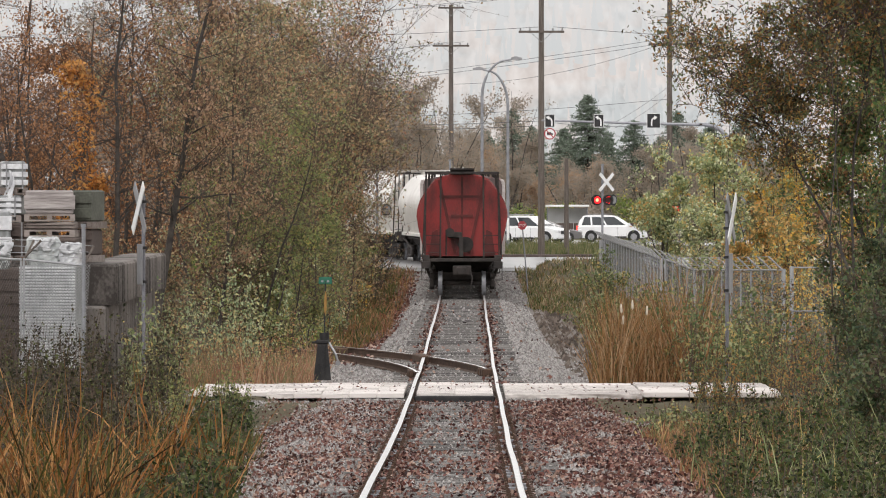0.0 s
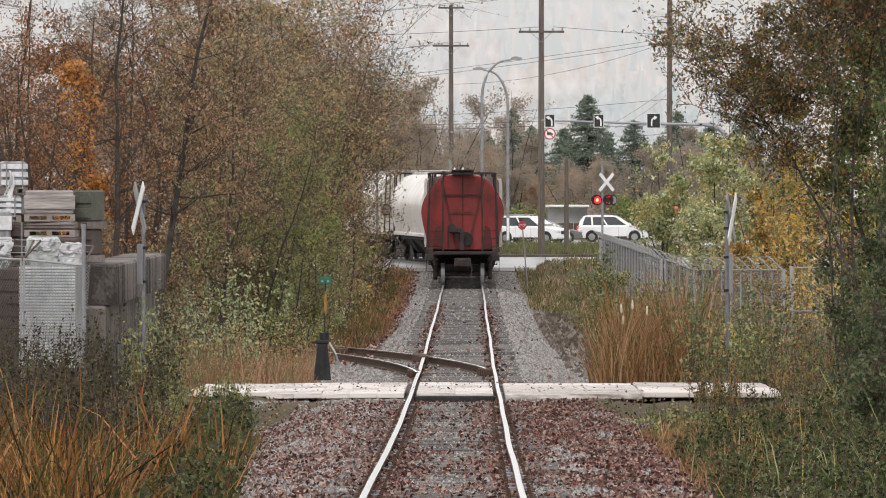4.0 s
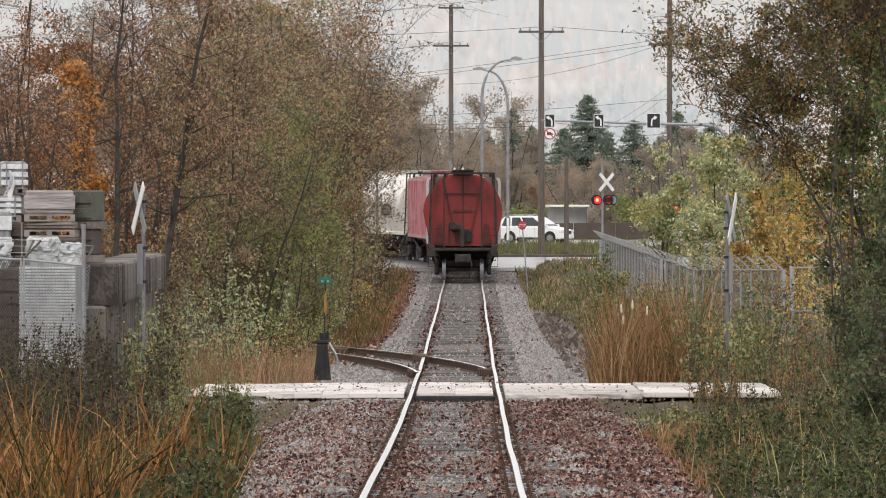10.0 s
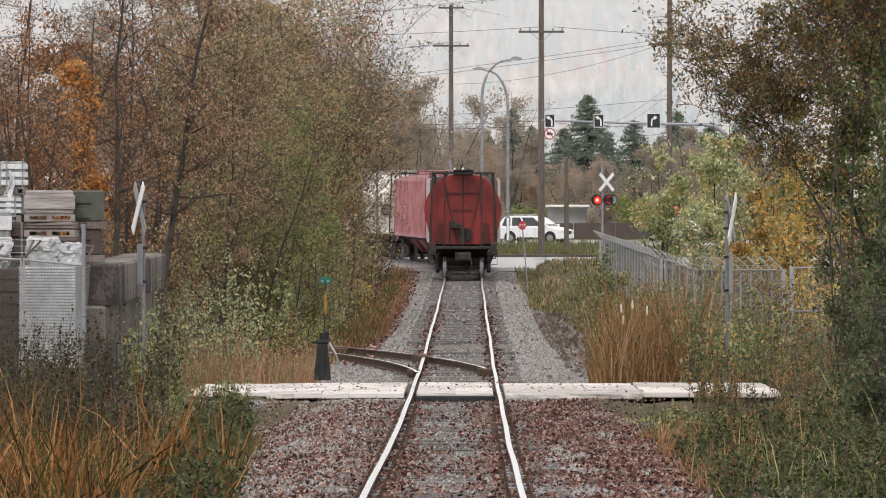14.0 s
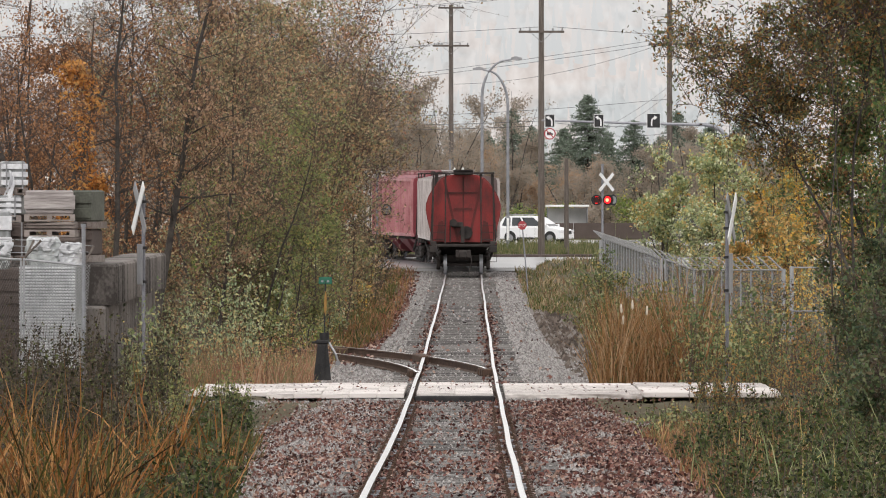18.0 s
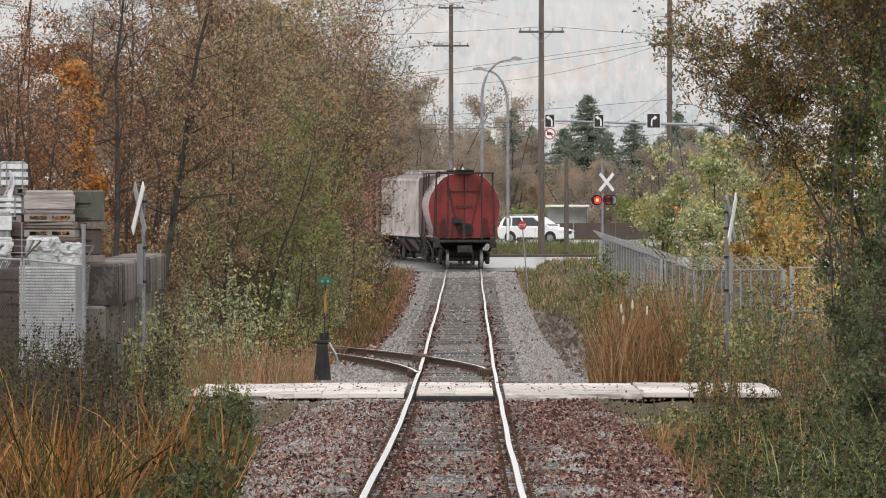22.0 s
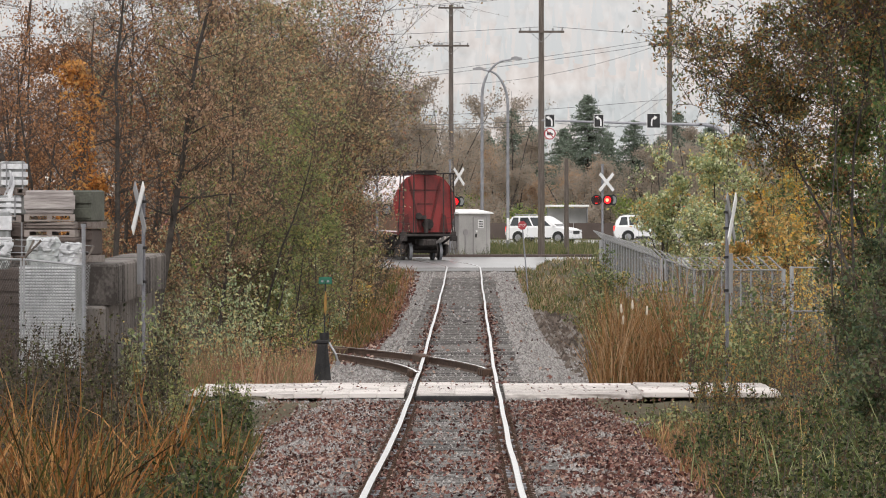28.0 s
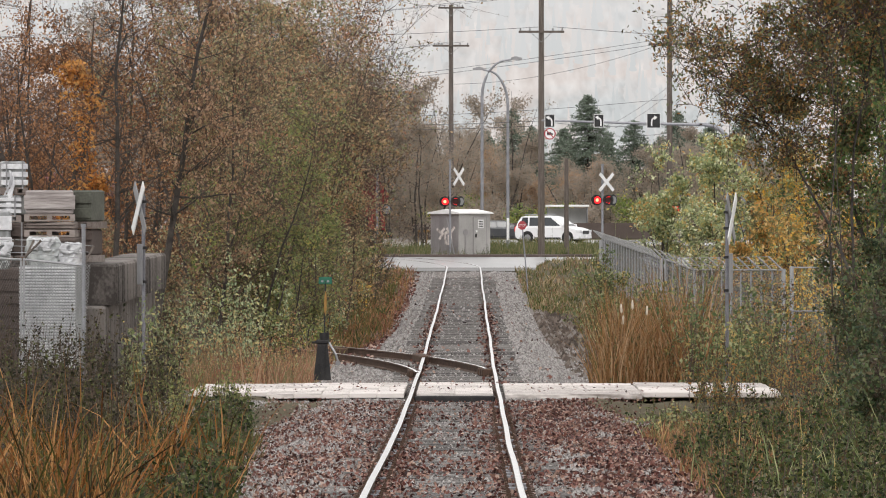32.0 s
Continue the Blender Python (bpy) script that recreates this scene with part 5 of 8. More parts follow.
crate(-7.36, 105.7, top + 0.77, 0.95, 0.9, 0.58, 1, "weathered timber bundle in torn clear wrap", M_BUNDLE, 4, False)
crate(-6.72, 106.3, top + 0.0, 0.5, 0.8, 0.62, 2, "brown timber box on a pallet", M_BROWNW, -14, False)
crate(-6.68, 106.3, top + 0.63, 0.46, 0.8, 0.72, 2, "dark green and brown wooden box", M_GREENBOX, -18, False)
crate(-8.15, 106.2, top + 0.75, 0.6, 0.8, 0.5, 3, "pale crate of white slatted boards", M_WRAP, -6)
crate(-8.1, 106.3, top + 1.27, 0.5, 0.8, 0.62, 3, "white slatted crate on top of a stack", M_WRAP, 10)
crate(-8.15, 106.0, top + 0.0, 0.85, 0.9, 0.74, 2, "dull brown crate under white ones", M_BROWNW, 3)
crate(-7.04, 102.0, ped + 0.28, 1.05, 0.8, 2.0, 34, "white wrapped load of thin boards behind the fence", M_WRAP, -12, False)
crate(-8.18, 105.38, top, 0.3, 0.12, 0.95, 2, "white framed window box behind the fence", M_WRAP, -5, False)

def wrapped_bale(x, y, z, w, d, h, seed, label, material, turn):
    """A load in loose torn film: a sagging box with creased sides and flaps."""
    rng = np.random.default_rng(seed)
    ob = thing("wrapped_bale", pose(x, y, z, 0, 0, turn), label, "bale", "wrapped loads in the yard")
    sh = Shape()
    n, rows = 28, 9
    for j in range(rows):
        f = j / (rows - 1)
        for i in range(n):
            a = 2 * math.pi * i / n
            c, q = math.cos(a), math.sin(a)
            k = 1 / max(abs(c), abs(q)) ** 0.8
            fold = 1 + 0.1 * noise.noise((c * 3 + seed, q * 3, f * 5)) + 0.12 * noise.noise((c * 8 + seed, q * 8, f * 9))
            tight = 0.92 + 0.08 * math.sin(math.pi * f) - (0.1 if j == rows - 1 else 0)
            sh.v.append((c * k * w / 2 * fold * tight, q * k * d / 2 * fold * tight, h * f * (1 + 0.1 * noise.noise((c * 2, q * 2, seed + 3.0)))))
    for j in range(rows - 1):
        sh.f += [(j * n + i, j * n + (i + 1) % n, (j + 1) * n + (i + 1) % n, (j + 1) * n + i) for i in range(n)]
    sh.v.append((0, 0, h * 0.97))
    sh.f += [((rows - 1) * n + i, (rows - 1) * n + (i + 1) % n, len(sh.v) - 1) for i in range(n)]
    sh.f.append(tuple(range(n))[::-1])
    body = part("film", sh, material, ob)
    for k in range(3):
        fl = Shape()
        x0 = rng.uniform(-w * 0.4, w * 0.3)
        for i in range(6):
            g = i / 5
            for j in range(4):
                fl.v.append((x0 + 0.05 * j + 0.05 * math.sin(5 * g + k), -d / 2 - 0.03 - 0.02 * math.sin(4 * j + 6 * g), h * (0.98 - g * rng.uniform(0.4, 0.5))))
        fl.f = [(i * 4 + j, i * 4 + j + 1, i * 4 + j + 5, i * 4 + j + 4) for i in range(5) for j in range(3)]
        flap = part("flap", fl, M_WRAP, body, "torn strip of film", smooth=True)
        so = flap.modifiers.new("thick", "SOLIDIFY")
        so.thickness = 0.008
    return ob


wrapped_bale(-7.22, 102.1, ped + 2.28, 0.62, 0.55, 0.5, 3, "pale grey load in creased clear film", M_FILM, 6)
wrapped_bale(-6.72, 102.05, ped + 2.28, 0.36, 0.5, 0.4, 5, "small white load in torn plastic film", M_WRAP, -8)
wrapped_bale(-8.05, 102.4, ped + 2.2, 0.4, 0.5, 0.5, 9, "grey bundle in dirty film behind the fence", M_FILM, 0)
crate(-8.15, 104.4, ped, 0.9, 0.8, 2.2, 9, "tall dark brown crate behind the fence", M_BROWNW, -10, False)
sheet = Shape()
for i in range(9):
    f = i / 8
    w = 0.05 + 0.28 * f
    for j in range(5):
        g = j / 4 - 0.5
        sheet.v.append((g * w + 0.05 * math.sin(9 * f), 0.06 * math.sin(5 * g + 7 * f), -1.1 * f))
for i in range(8):
    for j in range(4):
        sheet.f.append((i * 5 + j, i * 5 + j + 1, i * 5 + j + 6, i * 5 + j + 5))
sheet_ob = part("plastic_sheet", sheet, M_WRAP, m=pose(-8.12, 105.86, top + 1.72, 0, 0, 5), smooth=True)
sol = sheet_ob.modifiers.new("thick", "SOLIDIFY")
sol.thickness = 0.012
tagged(sheet_ob, "torn white plastic sheet hanging from a crate", "plastic sheet")


# ---- chain-link fences
def net_mesh(width, height, pitch, r=0.0025, wire=None):
    """Woven wire: two sets of slanting wires, bent where they cross."""
    sh = Shape()
    step = pitch
    for way in (-1, 1):
        k = -height
        while k < width:
            x0, x1 = max(k, 0), min(k + height, width)
            if x1 - x0 > 0.02:
                z0, z1 = x0 - k, x1 - k
                a, b = ((x0, z0), (x1, z1)) if way > 0 else ((width - x0, z0), (width - x1, z1))
                sh.tube([(a[0], 0.004 * way, a[1]), (b[0], 0.004 * way, b[1])], r, 3, cap=False)
            k += step
    return sh.mesh("wire_net", wire or M_NET)


NETS = {}


def fence(points, height, spacing, label, arms=1, pitch=0.1, group="", wire=None, wire_r=0.0025, post_r=0.055, arm=None):
    """Posts, a wire net from post to post, a top rail and slanted arms with barbed wire."""
    p0 = points[0]
    ob = thing("chain_link_fence", pose(p0[0], p0[1], p0[2]), label, "fence", group)
    org = Vector(p0)
    for a, b in zip(points[:-1], points[1:]):
        a, b = Vector(a), Vector(b)
        n = max(1, round((b - a).length / spacing))
        d = (b - a) / n
        flat = math.degrees(math.atan2(d.y, d.x))
        seg = math.hypot(d.x, d.y)
        key = (round(seg, 2), height, pitch, wire_r)
        if key not in NETS:
            NETS[key] = net_mesh(seg, height, pitch, wire_r, wire)
        side = Vector((-d.y, d.x, 0)).normalized() * arms
        tips = []
        for k in range(n + 1):
            p = a + d * k - org
            if k or a == Vector(points[0]):
                part("post", Shape().tube([(0, 0, -0.5), (0, 0, height + 0.03)], min(0.028, post_r) if 0 < k < n else post_r, 7), M_FENCEPOST, ob, m=Matrix.Translation(p))
            if arms:
                part("arm", Shape().tube([(0, 0, height - 0.02), tuple(side * 0.38 + Vector((0, 0, height + 0.34)))], 0.022, 5), arm or M_FENCEPOST, ob, m=Matrix.Translation(p))
            if k < n:
                slope = math.degrees(math.asin(d.z / max(d.length, 1e-6)))
                part("wire_net", NETS[key], None, ob, "woven galvanised wire net", m=Matrix.Translation(p) @ pose(0, 0, 0.02, 0, -slope, flat))
        pa, pb = a - org, b - org
        part("top_rail", Shape().tube([pa + Vector((0, 0, height)), pb + Vector((0, 0, height))], 0.024, 6), M_FENCEPOST, ob)
        if arms:
            for f in (0.35, 0.68, 1.0):
                o = side * 0.38 * f + Vector((0, 0, height + 0.34 * f))
                part("barbed_wire", Shape().tube([pa + o, pb + o], 0.006, 4), M_FENCEPOST, ob)
    return ob


fence([(8.62, 143, -0.45), (7.35, 165, -0.75), (6.95, 176, -0.6)], 2.1, 2.5, "galvanised chain-link fence with slanted barbed-wire arms", arms=1, pitch=0.12, group="fences right of the track")
fence([(6.95, 180, -0.57), (6.55, 232, -0.38)], 2.05, 2.5, "galvanised chain-link fence running along the railway", arms=1, pitch=0.2, group="fences right of the track")
fence([(6.5, 233.5, -0.3), (9.1, 234, -0.3)], 1.85, 2.8, "short grey chain-link fence panel by the road", arms=0)
fence([(8.8, 142.6, -0.3), (14.5, 143.5, -0.3)], 2.02, 2.6, "grey chain-link gate with horizontal rails", arms=0, pitch=0.1)
part("mid_rail", Shape().tube([(8.8, 142.55, 0.62), (10.4, 142.7, 0.62)], 0.024, 6), M_GALV, bpy.data.objects["chain_link_fence.003"], m=pose(-8.8, -142.6, 0.3))
fence([(-7.55, 101.1, 0.72), (-8.65, 103.5, 0.72)], 1.72, 1.3, "dull chain-link fence bending round a yard", arms=-1, pitch=0.09, wire=M_DARKNET, wire_r=0.0035, post_r=0.02, arm=M_WOODP)
yard = fence([(-6.4, 100.6, 0.62), (-7.5, 101.1, 0.72)], 1.72, 1.1, "galvanised chain-link fence with bent arms round a yard", arms=-1, pitch=0.06, wire=M_NETPALE, wire_r=0.0045, post_r=0.02, arm=M_WOODP)
part("corner_post", Shape().tube([(0, 0, -1.5), (0, 0, 2.42)], 0.036, 10).disc((0, 0, 2.43), 0.044, "z", 0.06, 10), M_GALV, yard)

# ---------------------------------------------------------------- poles, lamps and wires by the road
def wood_pole(x, y, z, h, r, arms, label):
    ob = thing("utility_pole", pose(x, y, z), label, "utility pole", "utility poles")
    part("pole", Shape().tube([(0, 0, -0.5), (0, 0, h * 0.5), (0, 0, h)], [r, r * 0.85, r * 0.7], 12), M_WOODP, ob)
    for za, half in arms:
        arm = part("crossarm", Shape().box(-half, half, -0.06 - r, 0.06 - r, za - 0.06, za + 0.06, bevel=0.01), M_WOODP, ob)
        for xx in (-half + 0.1, -half * 0.5, half * 0.5, half - 0.1):
            part("insulator", Shape().disc((xx, -r, za + 0.12), 0.045, "z", 0.14, 8), M_SIGNBACK, arm)
        for sgn in (-1, 1):
            part("brace", Shape().tube([(sgn * half * 0.45, -r - 0.03, za - 0.05), (0, -r - 0.02, za - 0.55)], 0.015, 4), M_SIGNBACK, arm)
    return ob


wood_pole(5.27, 303, 0.08, 14.72, 0.19, [(12.05, 1.22)], "tall dark wooden utility pole with one crossarm")
wood_pole(0.53, 372, 0.08, 15.75, 0.19, [(15.55, 0.85), (13.05, 1.2)], "weathered wooden utility pole with two crossarms")
wood_pole(13.35, 333, 0.08, 16.5, 0.19, [(12.15, 1.25), (15.6, 1.0)], "grey wooden utility pole behind autumn trees")
stub = thing("timber_post", pose(6.75, 309, 0.08), "short weathered wooden post on the verge", "post")
part("post", Shape().tube([(0, 0, -0.4), (0, 0, 5.3)], [0.15, 0.11], 10), M_WOODP, stub)


def street_lamp(x, y, z, h, reach, label):
    ob = thing("street_lamp", pose(x, y, z), label, "street lamp", "street lamps")
    r = abs(reach) * 0.85
    arc = [(0, 0, -0.3), (0, 0, h * 0.5), (0, 0, h - 2.3)]
    for k in range(1, 9):
        a = k / 8 * math.pi / 2
        arc.append((math.copysign(r * (1 - math.cos(a)), reach), 0, h - 2.3 + 2.15 * math.sin(a)))
    arc.append((reach, 0, h - 0.1))
    rad = list(np.linspace(0.1, 0.05, len(arc)))
    part("pole", Shape().tube(arc, rad, 10), M_GALV, ob)
    part("door_plate", Shape().box(-0.07, 0.07, -0.12, -0.08, 0.6, 1.9, bevel=0.01), M_WHITE, ob, "pale plate on the pole's foot")
    head = Shape().add([], [])
    s = 1 if reach > 0 else -1
    head.prism([(reach - 0.05 * s, h - 0.12), (reach + 0.55 * s, h - 0.14), (reach + 0.6 * s, h - 0.02), (reach + 0.2 * s, h + 0.08), (reach - 0.05 * s, h)], "y", -0.12, 0.12)
    part("lamp_head", head, M_SIGNBACK, ob, "grey cobra-head lamp")
    return ob


street_lamp(2.28, 330, 0.08, 11.3, 1.75, "tall grey street lamp with a curved arm")
street_lamp(3.85, 335, 0.08, 10.8, -1.5, "grey street lamp with an arm bent over the road")

# overhead wires
WIRES = [((-34, 300, 12.2), (5.27, 303, 12.4), 0.6), ((-34, 330, 9.4), (0.5, 372, 13.4), 0.5), ((-38, 330, 10.0), (1.4, 372, 13.4), 0.5),
         ((-45, 350, 12.0), (0.2, 372, 15.9), 0.5), ((-45, 350, 12.6), (1.2, 372, 15.9), 0.5), ((1.4, 372, 15.9), (48, 420, 25.0), 0.6), ((0.0, 372, 15.9), (48, 420, 23.6), 0.6),
         ((5.9, 303, 12.4), (45, 330, 12.0), 0.5), ((0.5, 372, 10.6), (13.3, 333, 12.4), 0.6), ((-40, 360, 8.6), (13.3, 333, 12.6), 1.0), ((-40, 362, 8.4), (14.3, 333, 12.5), 1.0),
         ((-20, 345, 7.9), (5.27, 303, 7.35), 0.3), ((5.27, 303, 7.35), (13.4, 333, 7.6), 0.25), ((-20, 347, 7.6), (5.27, 303, 7.1), 0.3), ((5.27, 303, 7.0), (13.4, 333, 7.0), 0.3),
         ((13.35, 333, 9.4), (9.0, 296, 6.9), 0.2), ((13.35, 333, 9.8), (7.8, 296, 6.6), 0.2), ((13.4, 333, 7.6), (40, 350, 7.4), 0.3), ((-30, 352, 9.0), (13.3, 333, 9.0), 1.0)]
for a, b, sag in WIRES:
    pts = [Vector(a).lerp(Vector(b), k / 12) - Vector((0, 0, sag * 4 * (k / 12) * (1 - k / 12))) for k in range(13)]
    tagged(part("overhead_wire", Shape().tube(pts, 0.012, 4), M_WIRE), "thin dark overhead wire between wooden poles", "wire", "overhead wires")

# traffic sign gantry
gan = thing("sign_mast", pose(14.9, 281, 0.1), "grey mast arm carrying lane arrow signs over the road", "traffic sign mast")
arc = [(0, 0, -0.2), (0, 0, 3.9)]
for k in range(1, 9):
    a = k / 8 * math.pi / 2
    arc.append((-1.9 * (1 - math.cos(a)), 0, 3.9 + 2.9 * math.sin(a)))
part("mast", Shape().tube(arc, list(np.linspace(0.14, 0.1, len(arc))), 10), M_GALV, gan, "thick curved steel mast")
part("arm", Shape().tube([(-1.9, 0, 6.8), (-5.5, 0, 6.88), (-10.0, 0, 7.02)], [0.08, 0.06, 0.045], 8), M_GALV, gan)


def arrow(turn):
    """A white arrow bent to one side."""
    s = turn
    sh = Shape()
    pts = [(-0.10 * s, -0.26), (-0.10 * s, -0.02), (-0.06 * s, 0.1), (0.04 * s, 0.15)]
    for (a, b), (c, d) in zip(pts[:-1], pts[1:]):
        dx, dz = c - a, d - b
        k = 0.035 / math.hypot(dx, dz)
        sh.prism([(a - dz * k, b + dx * k), (a + dz * k, b - dx * k), (c + dz * k, d - dx * k), (c - dz * k, d + dx * k)], "y", -0.026, -0.018)
    sh.prism([(0.03 * s, 0.26), (0.03 * s, 0.03), (0.19 * s, 0.17)], "y", -0.028, -0.018)
    return sh


for px_x, w, h, turn in ((5.31, 0.5, 0.66, -1), (7.75, 0.5, 0.66, -1), (10.47, 0.68, 0.74, 1)):
    sign = part("lane_sign", Shape().box(-w / 2, w / 2, -0.015, 0.015, -h / 2, h / 2, bevel=0.005), M_WHITE, gan, "black lane sign with a white arrow", m=pose(px_x - 14.9, -0.1, 7.0))
    part("face", Shape().box(-w / 2 + 0.025, w / 2 - 0.025, -0.02, -0.014, -h / 2 + 0.025, h / 2 - 0.025), M_BLACK, sign)
    part("arrow", arrow(turn), M_WHITE, sign)
ban = part("round_sign", Shape().disc((0, 0, 0), 0.29, "y", 0.03, 24), M_WHITE, gan, "round white sign with a red ring", m=pose(5.31 - 14.9, -0.1, 6.35))
ring = Shape()
for k in range(24):
    a, b = 2 * math.pi * k / 24, 2 * math.pi * (k + 1) / 24
    ring.prism([(0.29 * math.cos(a), 0.29 * math.sin(a)), (0.29 * math.cos(b), 0.29 * math.sin(b)), (0.235 * math.cos(b), 0.235 * math.sin(b)), (0.235 * math.cos(a), 0.235 * math.sin(a))], "y", -0.024, -0.016)
ring.box(-0.25, 0.25, -0.03, -0.024, -0.022, 0.022, Euler((0, radians(45), 0)).to_matrix().to_4x4())
part("red_ring", ring, M_LABELRED, ban)
part("pictogram", Shape().box(-0.14, 0.06, -0.022, -0.016, -0.07, 0.08).box(0.07, 0.15, -0.022, -0.016, -0.07, 0.03), M_BLACK, ban)

# ---------------------------------------------------------------- crossing signals
FLASHERS = []


def signal(x, y, z, lamp_z, top_z, label, turn=0, side_lamp=True, buck=0.2, cross_turn=35, bucks=True, glow=None):
    ob = thing("crossing_signal", pose(x, y, z, 0, 0, turn), label, "crossing signal", "crossing signals")
    part("mast", Shape().tube([(0, 0, -0.3), (0, 0, top_z)], 0.06, 10).disc((0, 0, top_z + 0.02), 0.075, "z", 0.08, 10), M_GALV, ob, "galvanised steel mast")
    part("lamp_bar", Shape().box(-0.34, 0.34, -0.04, 0.04, lamp_z - 0.04, lamp_z + 0.04, bevel=0.01), M_IRON, ob)
    for a in (45, -45) if bucks else ():
        part("blade", blade(1.22, 0.17), M_WHITE, ob, "white crossbuck blade", m=pose(buck, -0.1 - (0.024 if a > 0 else 0), top_z - 0.62, 0, a, 0) if not cross_turn else pose(buck, -0.12, top_z - 0.85, 0, 0, cross_turn) @ pose(0, -0.024 if a > 0 else 0, 0, 0, a, 0))
    for sgn in (-1, 1):
        lamp = part("lamp", Shape().disc((0, -0.06, 0), 0.27, "y", 0.03, 22), M_BLACK, ob, "black round lamp with a hood", m=pose(sgn * 0.29, 0, lamp_z))
        hood = Shape()
        for k in range(10):
            a, b = math.pi * (0.02 + 0.96 * k / 10), math.pi * (0.02 + 0.96 * (k + 1) / 10)
            hood.add([(0.2 * math.cos(a), -0.07, 0.2 * math.sin(a)), (0.2 * math.cos(b), -0.07, 0.2 * math.sin(b)), (0.2 * math.cos(b), -0.34, 0.2 * math.sin(b)), (0.2 * math.cos(a), -0.34, 0.2 * math.sin(a)),
                      (0.215 * math.cos(a), -0.07, 0.215 * math.sin(a)), (0.215 * math.cos(b), -0.07, 0.215 * math.sin(b)), (0.215 * math.cos(b), -0.34, 0.215 * math.sin(b)), (0.215 * math.cos(a), -0.34, 0.215 * math.sin(a))],
                     [(0, 1, 2, 3), (4, 7, 6, 5), (0, 3, 7, 4), (1, 5, 6, 2), (3, 2, 6, 7)])
        part("hood", hood, M_BLACK, lamp)
        part("lens", Shape().disc((0, -0.14, 0), 0.16, "y", 0.02, 18), M_LENS_OFF, lamp, "dark red lens")
    fl = Shape()
    for sgn in (-1, 1):
        fl.disc((sgn * 0.29, -0.145, 0), 0.18, "y", 0.012, 18)
    unit_ob = part("flasher", fl, glow or M_LIT, ob, "lit red lamp of the flashing pair", m=pose(0, 0, lamp_z))
    if not glow:
        core = Shape()
        for sgn in (-1, 1):
            core.disc((sgn * 0.29 - 0.02, -0.155, 0.0), 0.085, "y", 0.012, 14)
        part("filament", core, M_HOT, unit_ob, "bright lamp core")
    FLASHERS.append(unit_ob)
    if side_lamp:
        other = part("rear_lamp", Shape().disc((0, 0, 0), 0.28, "y", 0.05, 22), M_BLACK, ob, "lamp turned away with a pale lens", m=pose(0.55, 0.1, lamp_z, 0, 0, 48))
        part("pale_lens", Shape().disc((0, -0.04, 0), 0.19, "y", 0.03, 18), M_SIGNBACK, other)
    return ob


signal(8.04, 285, 0.15, 3.0, 4.75, "crossing signal with a white crossbuck and red lamps")
signal(0.37, 296, 0.15, 2.9, 5.05, "flashing crossing signal in front of a steel hut", buck=0.45, cross_turn=52)
signal(-5.0, 272, 0.1, 2.55, 3.2, "crossing signal glimpsed through the leaves", bucks=False, side_lamp=False, glow=M_DULLLIT)
signal(11.9, 283, 0.15, 2.58, 3.2, "crossing signal behind yellow leaves", bucks=False, side_lamp=False, glow=M_DULLLIT)
away = thing("crossing_signal", pose(-3.05, 262, 0.05), "crossing signal turned away, half hidden by bushes", "crossing signal", "crossing signals")
part("mast", Shape().tube([(0, 0, -0.3), (0, 0, 4.75)], 0.06, 10), M_GALV, away, "pale steel mast")
rear = part("lamp", Shape().disc((0, 0, 0), 0.28, "y", 0.05, 22), M_BLACK, away, "lamp turned to the road", m=pose(0.42, 0, 2.7, 0, 0, 35))
part("pale_lens", Shape().disc((0, -0.04, 0), 0.2, "y", 0.03, 18), M_SIGNBACK, rear)

# ---------------------------------------------------------------- hut beside the crossing
hut = thing("relay_hut", pose(0.93, 301, 0.08, 0, 0, 45), "grey metal signal hut with white graffiti", "signal hut")
part("base", Shape().box(-1.22, 1.22, -1.12, 1.12, -0.2, 0.12, bevel=0.02), M_CONC, hut, "concrete base")
part("body", Shape().box(-1.18, 1.18, -1.08, 1.08, 0.12, 2.3, bevel=0.02), M_HUT, hut)
part("side_wall", Shape().box(-1.19, -1.176, -1.0, 1.0, 0.2, 2.22), M_HUTSIDE, hut, "dark grey side wall")
part("roof", Shape().add([(-1.3, -1.2, 2.3), (1.3, -1.2, 2.3), (1.3, 1.2, 2.3), (-1.3, 1.2, 2.3), (-1.3, -1.2, 2.37), (1.3, -1.2, 2.37), (1.3, 1.2, 2.37), (-1.3, 1.2, 2.37), (-1.28, 0, 2.55), (1.28, 0, 2.55)],
     [(0, 3, 2, 1), (0, 1, 5, 4), (2, 3, 7, 6), (1, 2, 6, 9, 5), (3, 0, 4, 8, 7), (4, 5, 9, 8), (6, 7, 8, 9)]), M_WHITE, hut, "white sheet metal roof")
door = part("door", Shape().box(-0.1, 0.85, -1.11, -1.08, 0.2, 2.12, bevel=0.01), M_HUT, hut, "steel door")
part("door_frame", Shape().box(-0.16, -0.1, -1.1, -1.08, 0.16, 2.16).box(0.85, 0.91, -1.1, -1.08, 0.16, 2.16).box(-0.1, 0.85, -1.1, -1.08, 2.12, 2.16), M_HUTSIDE, hut)
part("door_handle", Shape().box(0.0, 0.07, -1.16, -1.11, 1.05, 1.25), M_IRON, door)
part("lock_plate", Shape().disc((0.1, -1.115, 1.38), 0.07, "y", 0.02, 12), M_WHITE, door)
part("vent", Shape().disc((-0.72, -1.1, 1.32), 0.17, "y", 0.05, 16), M_HUTSIDE, hut, "round dark vent")
part("drain", Shape().box(-0.77, -0.67, -1.1, -1.08, 0.2, 1.15), M_HUTSIDE, hut, "dark streak below the vent")
part("notice", Shape().box(0.2, 0.62, -1.122, -1.112, 1.55, 2.0), M_WHITE, door, "white notice")
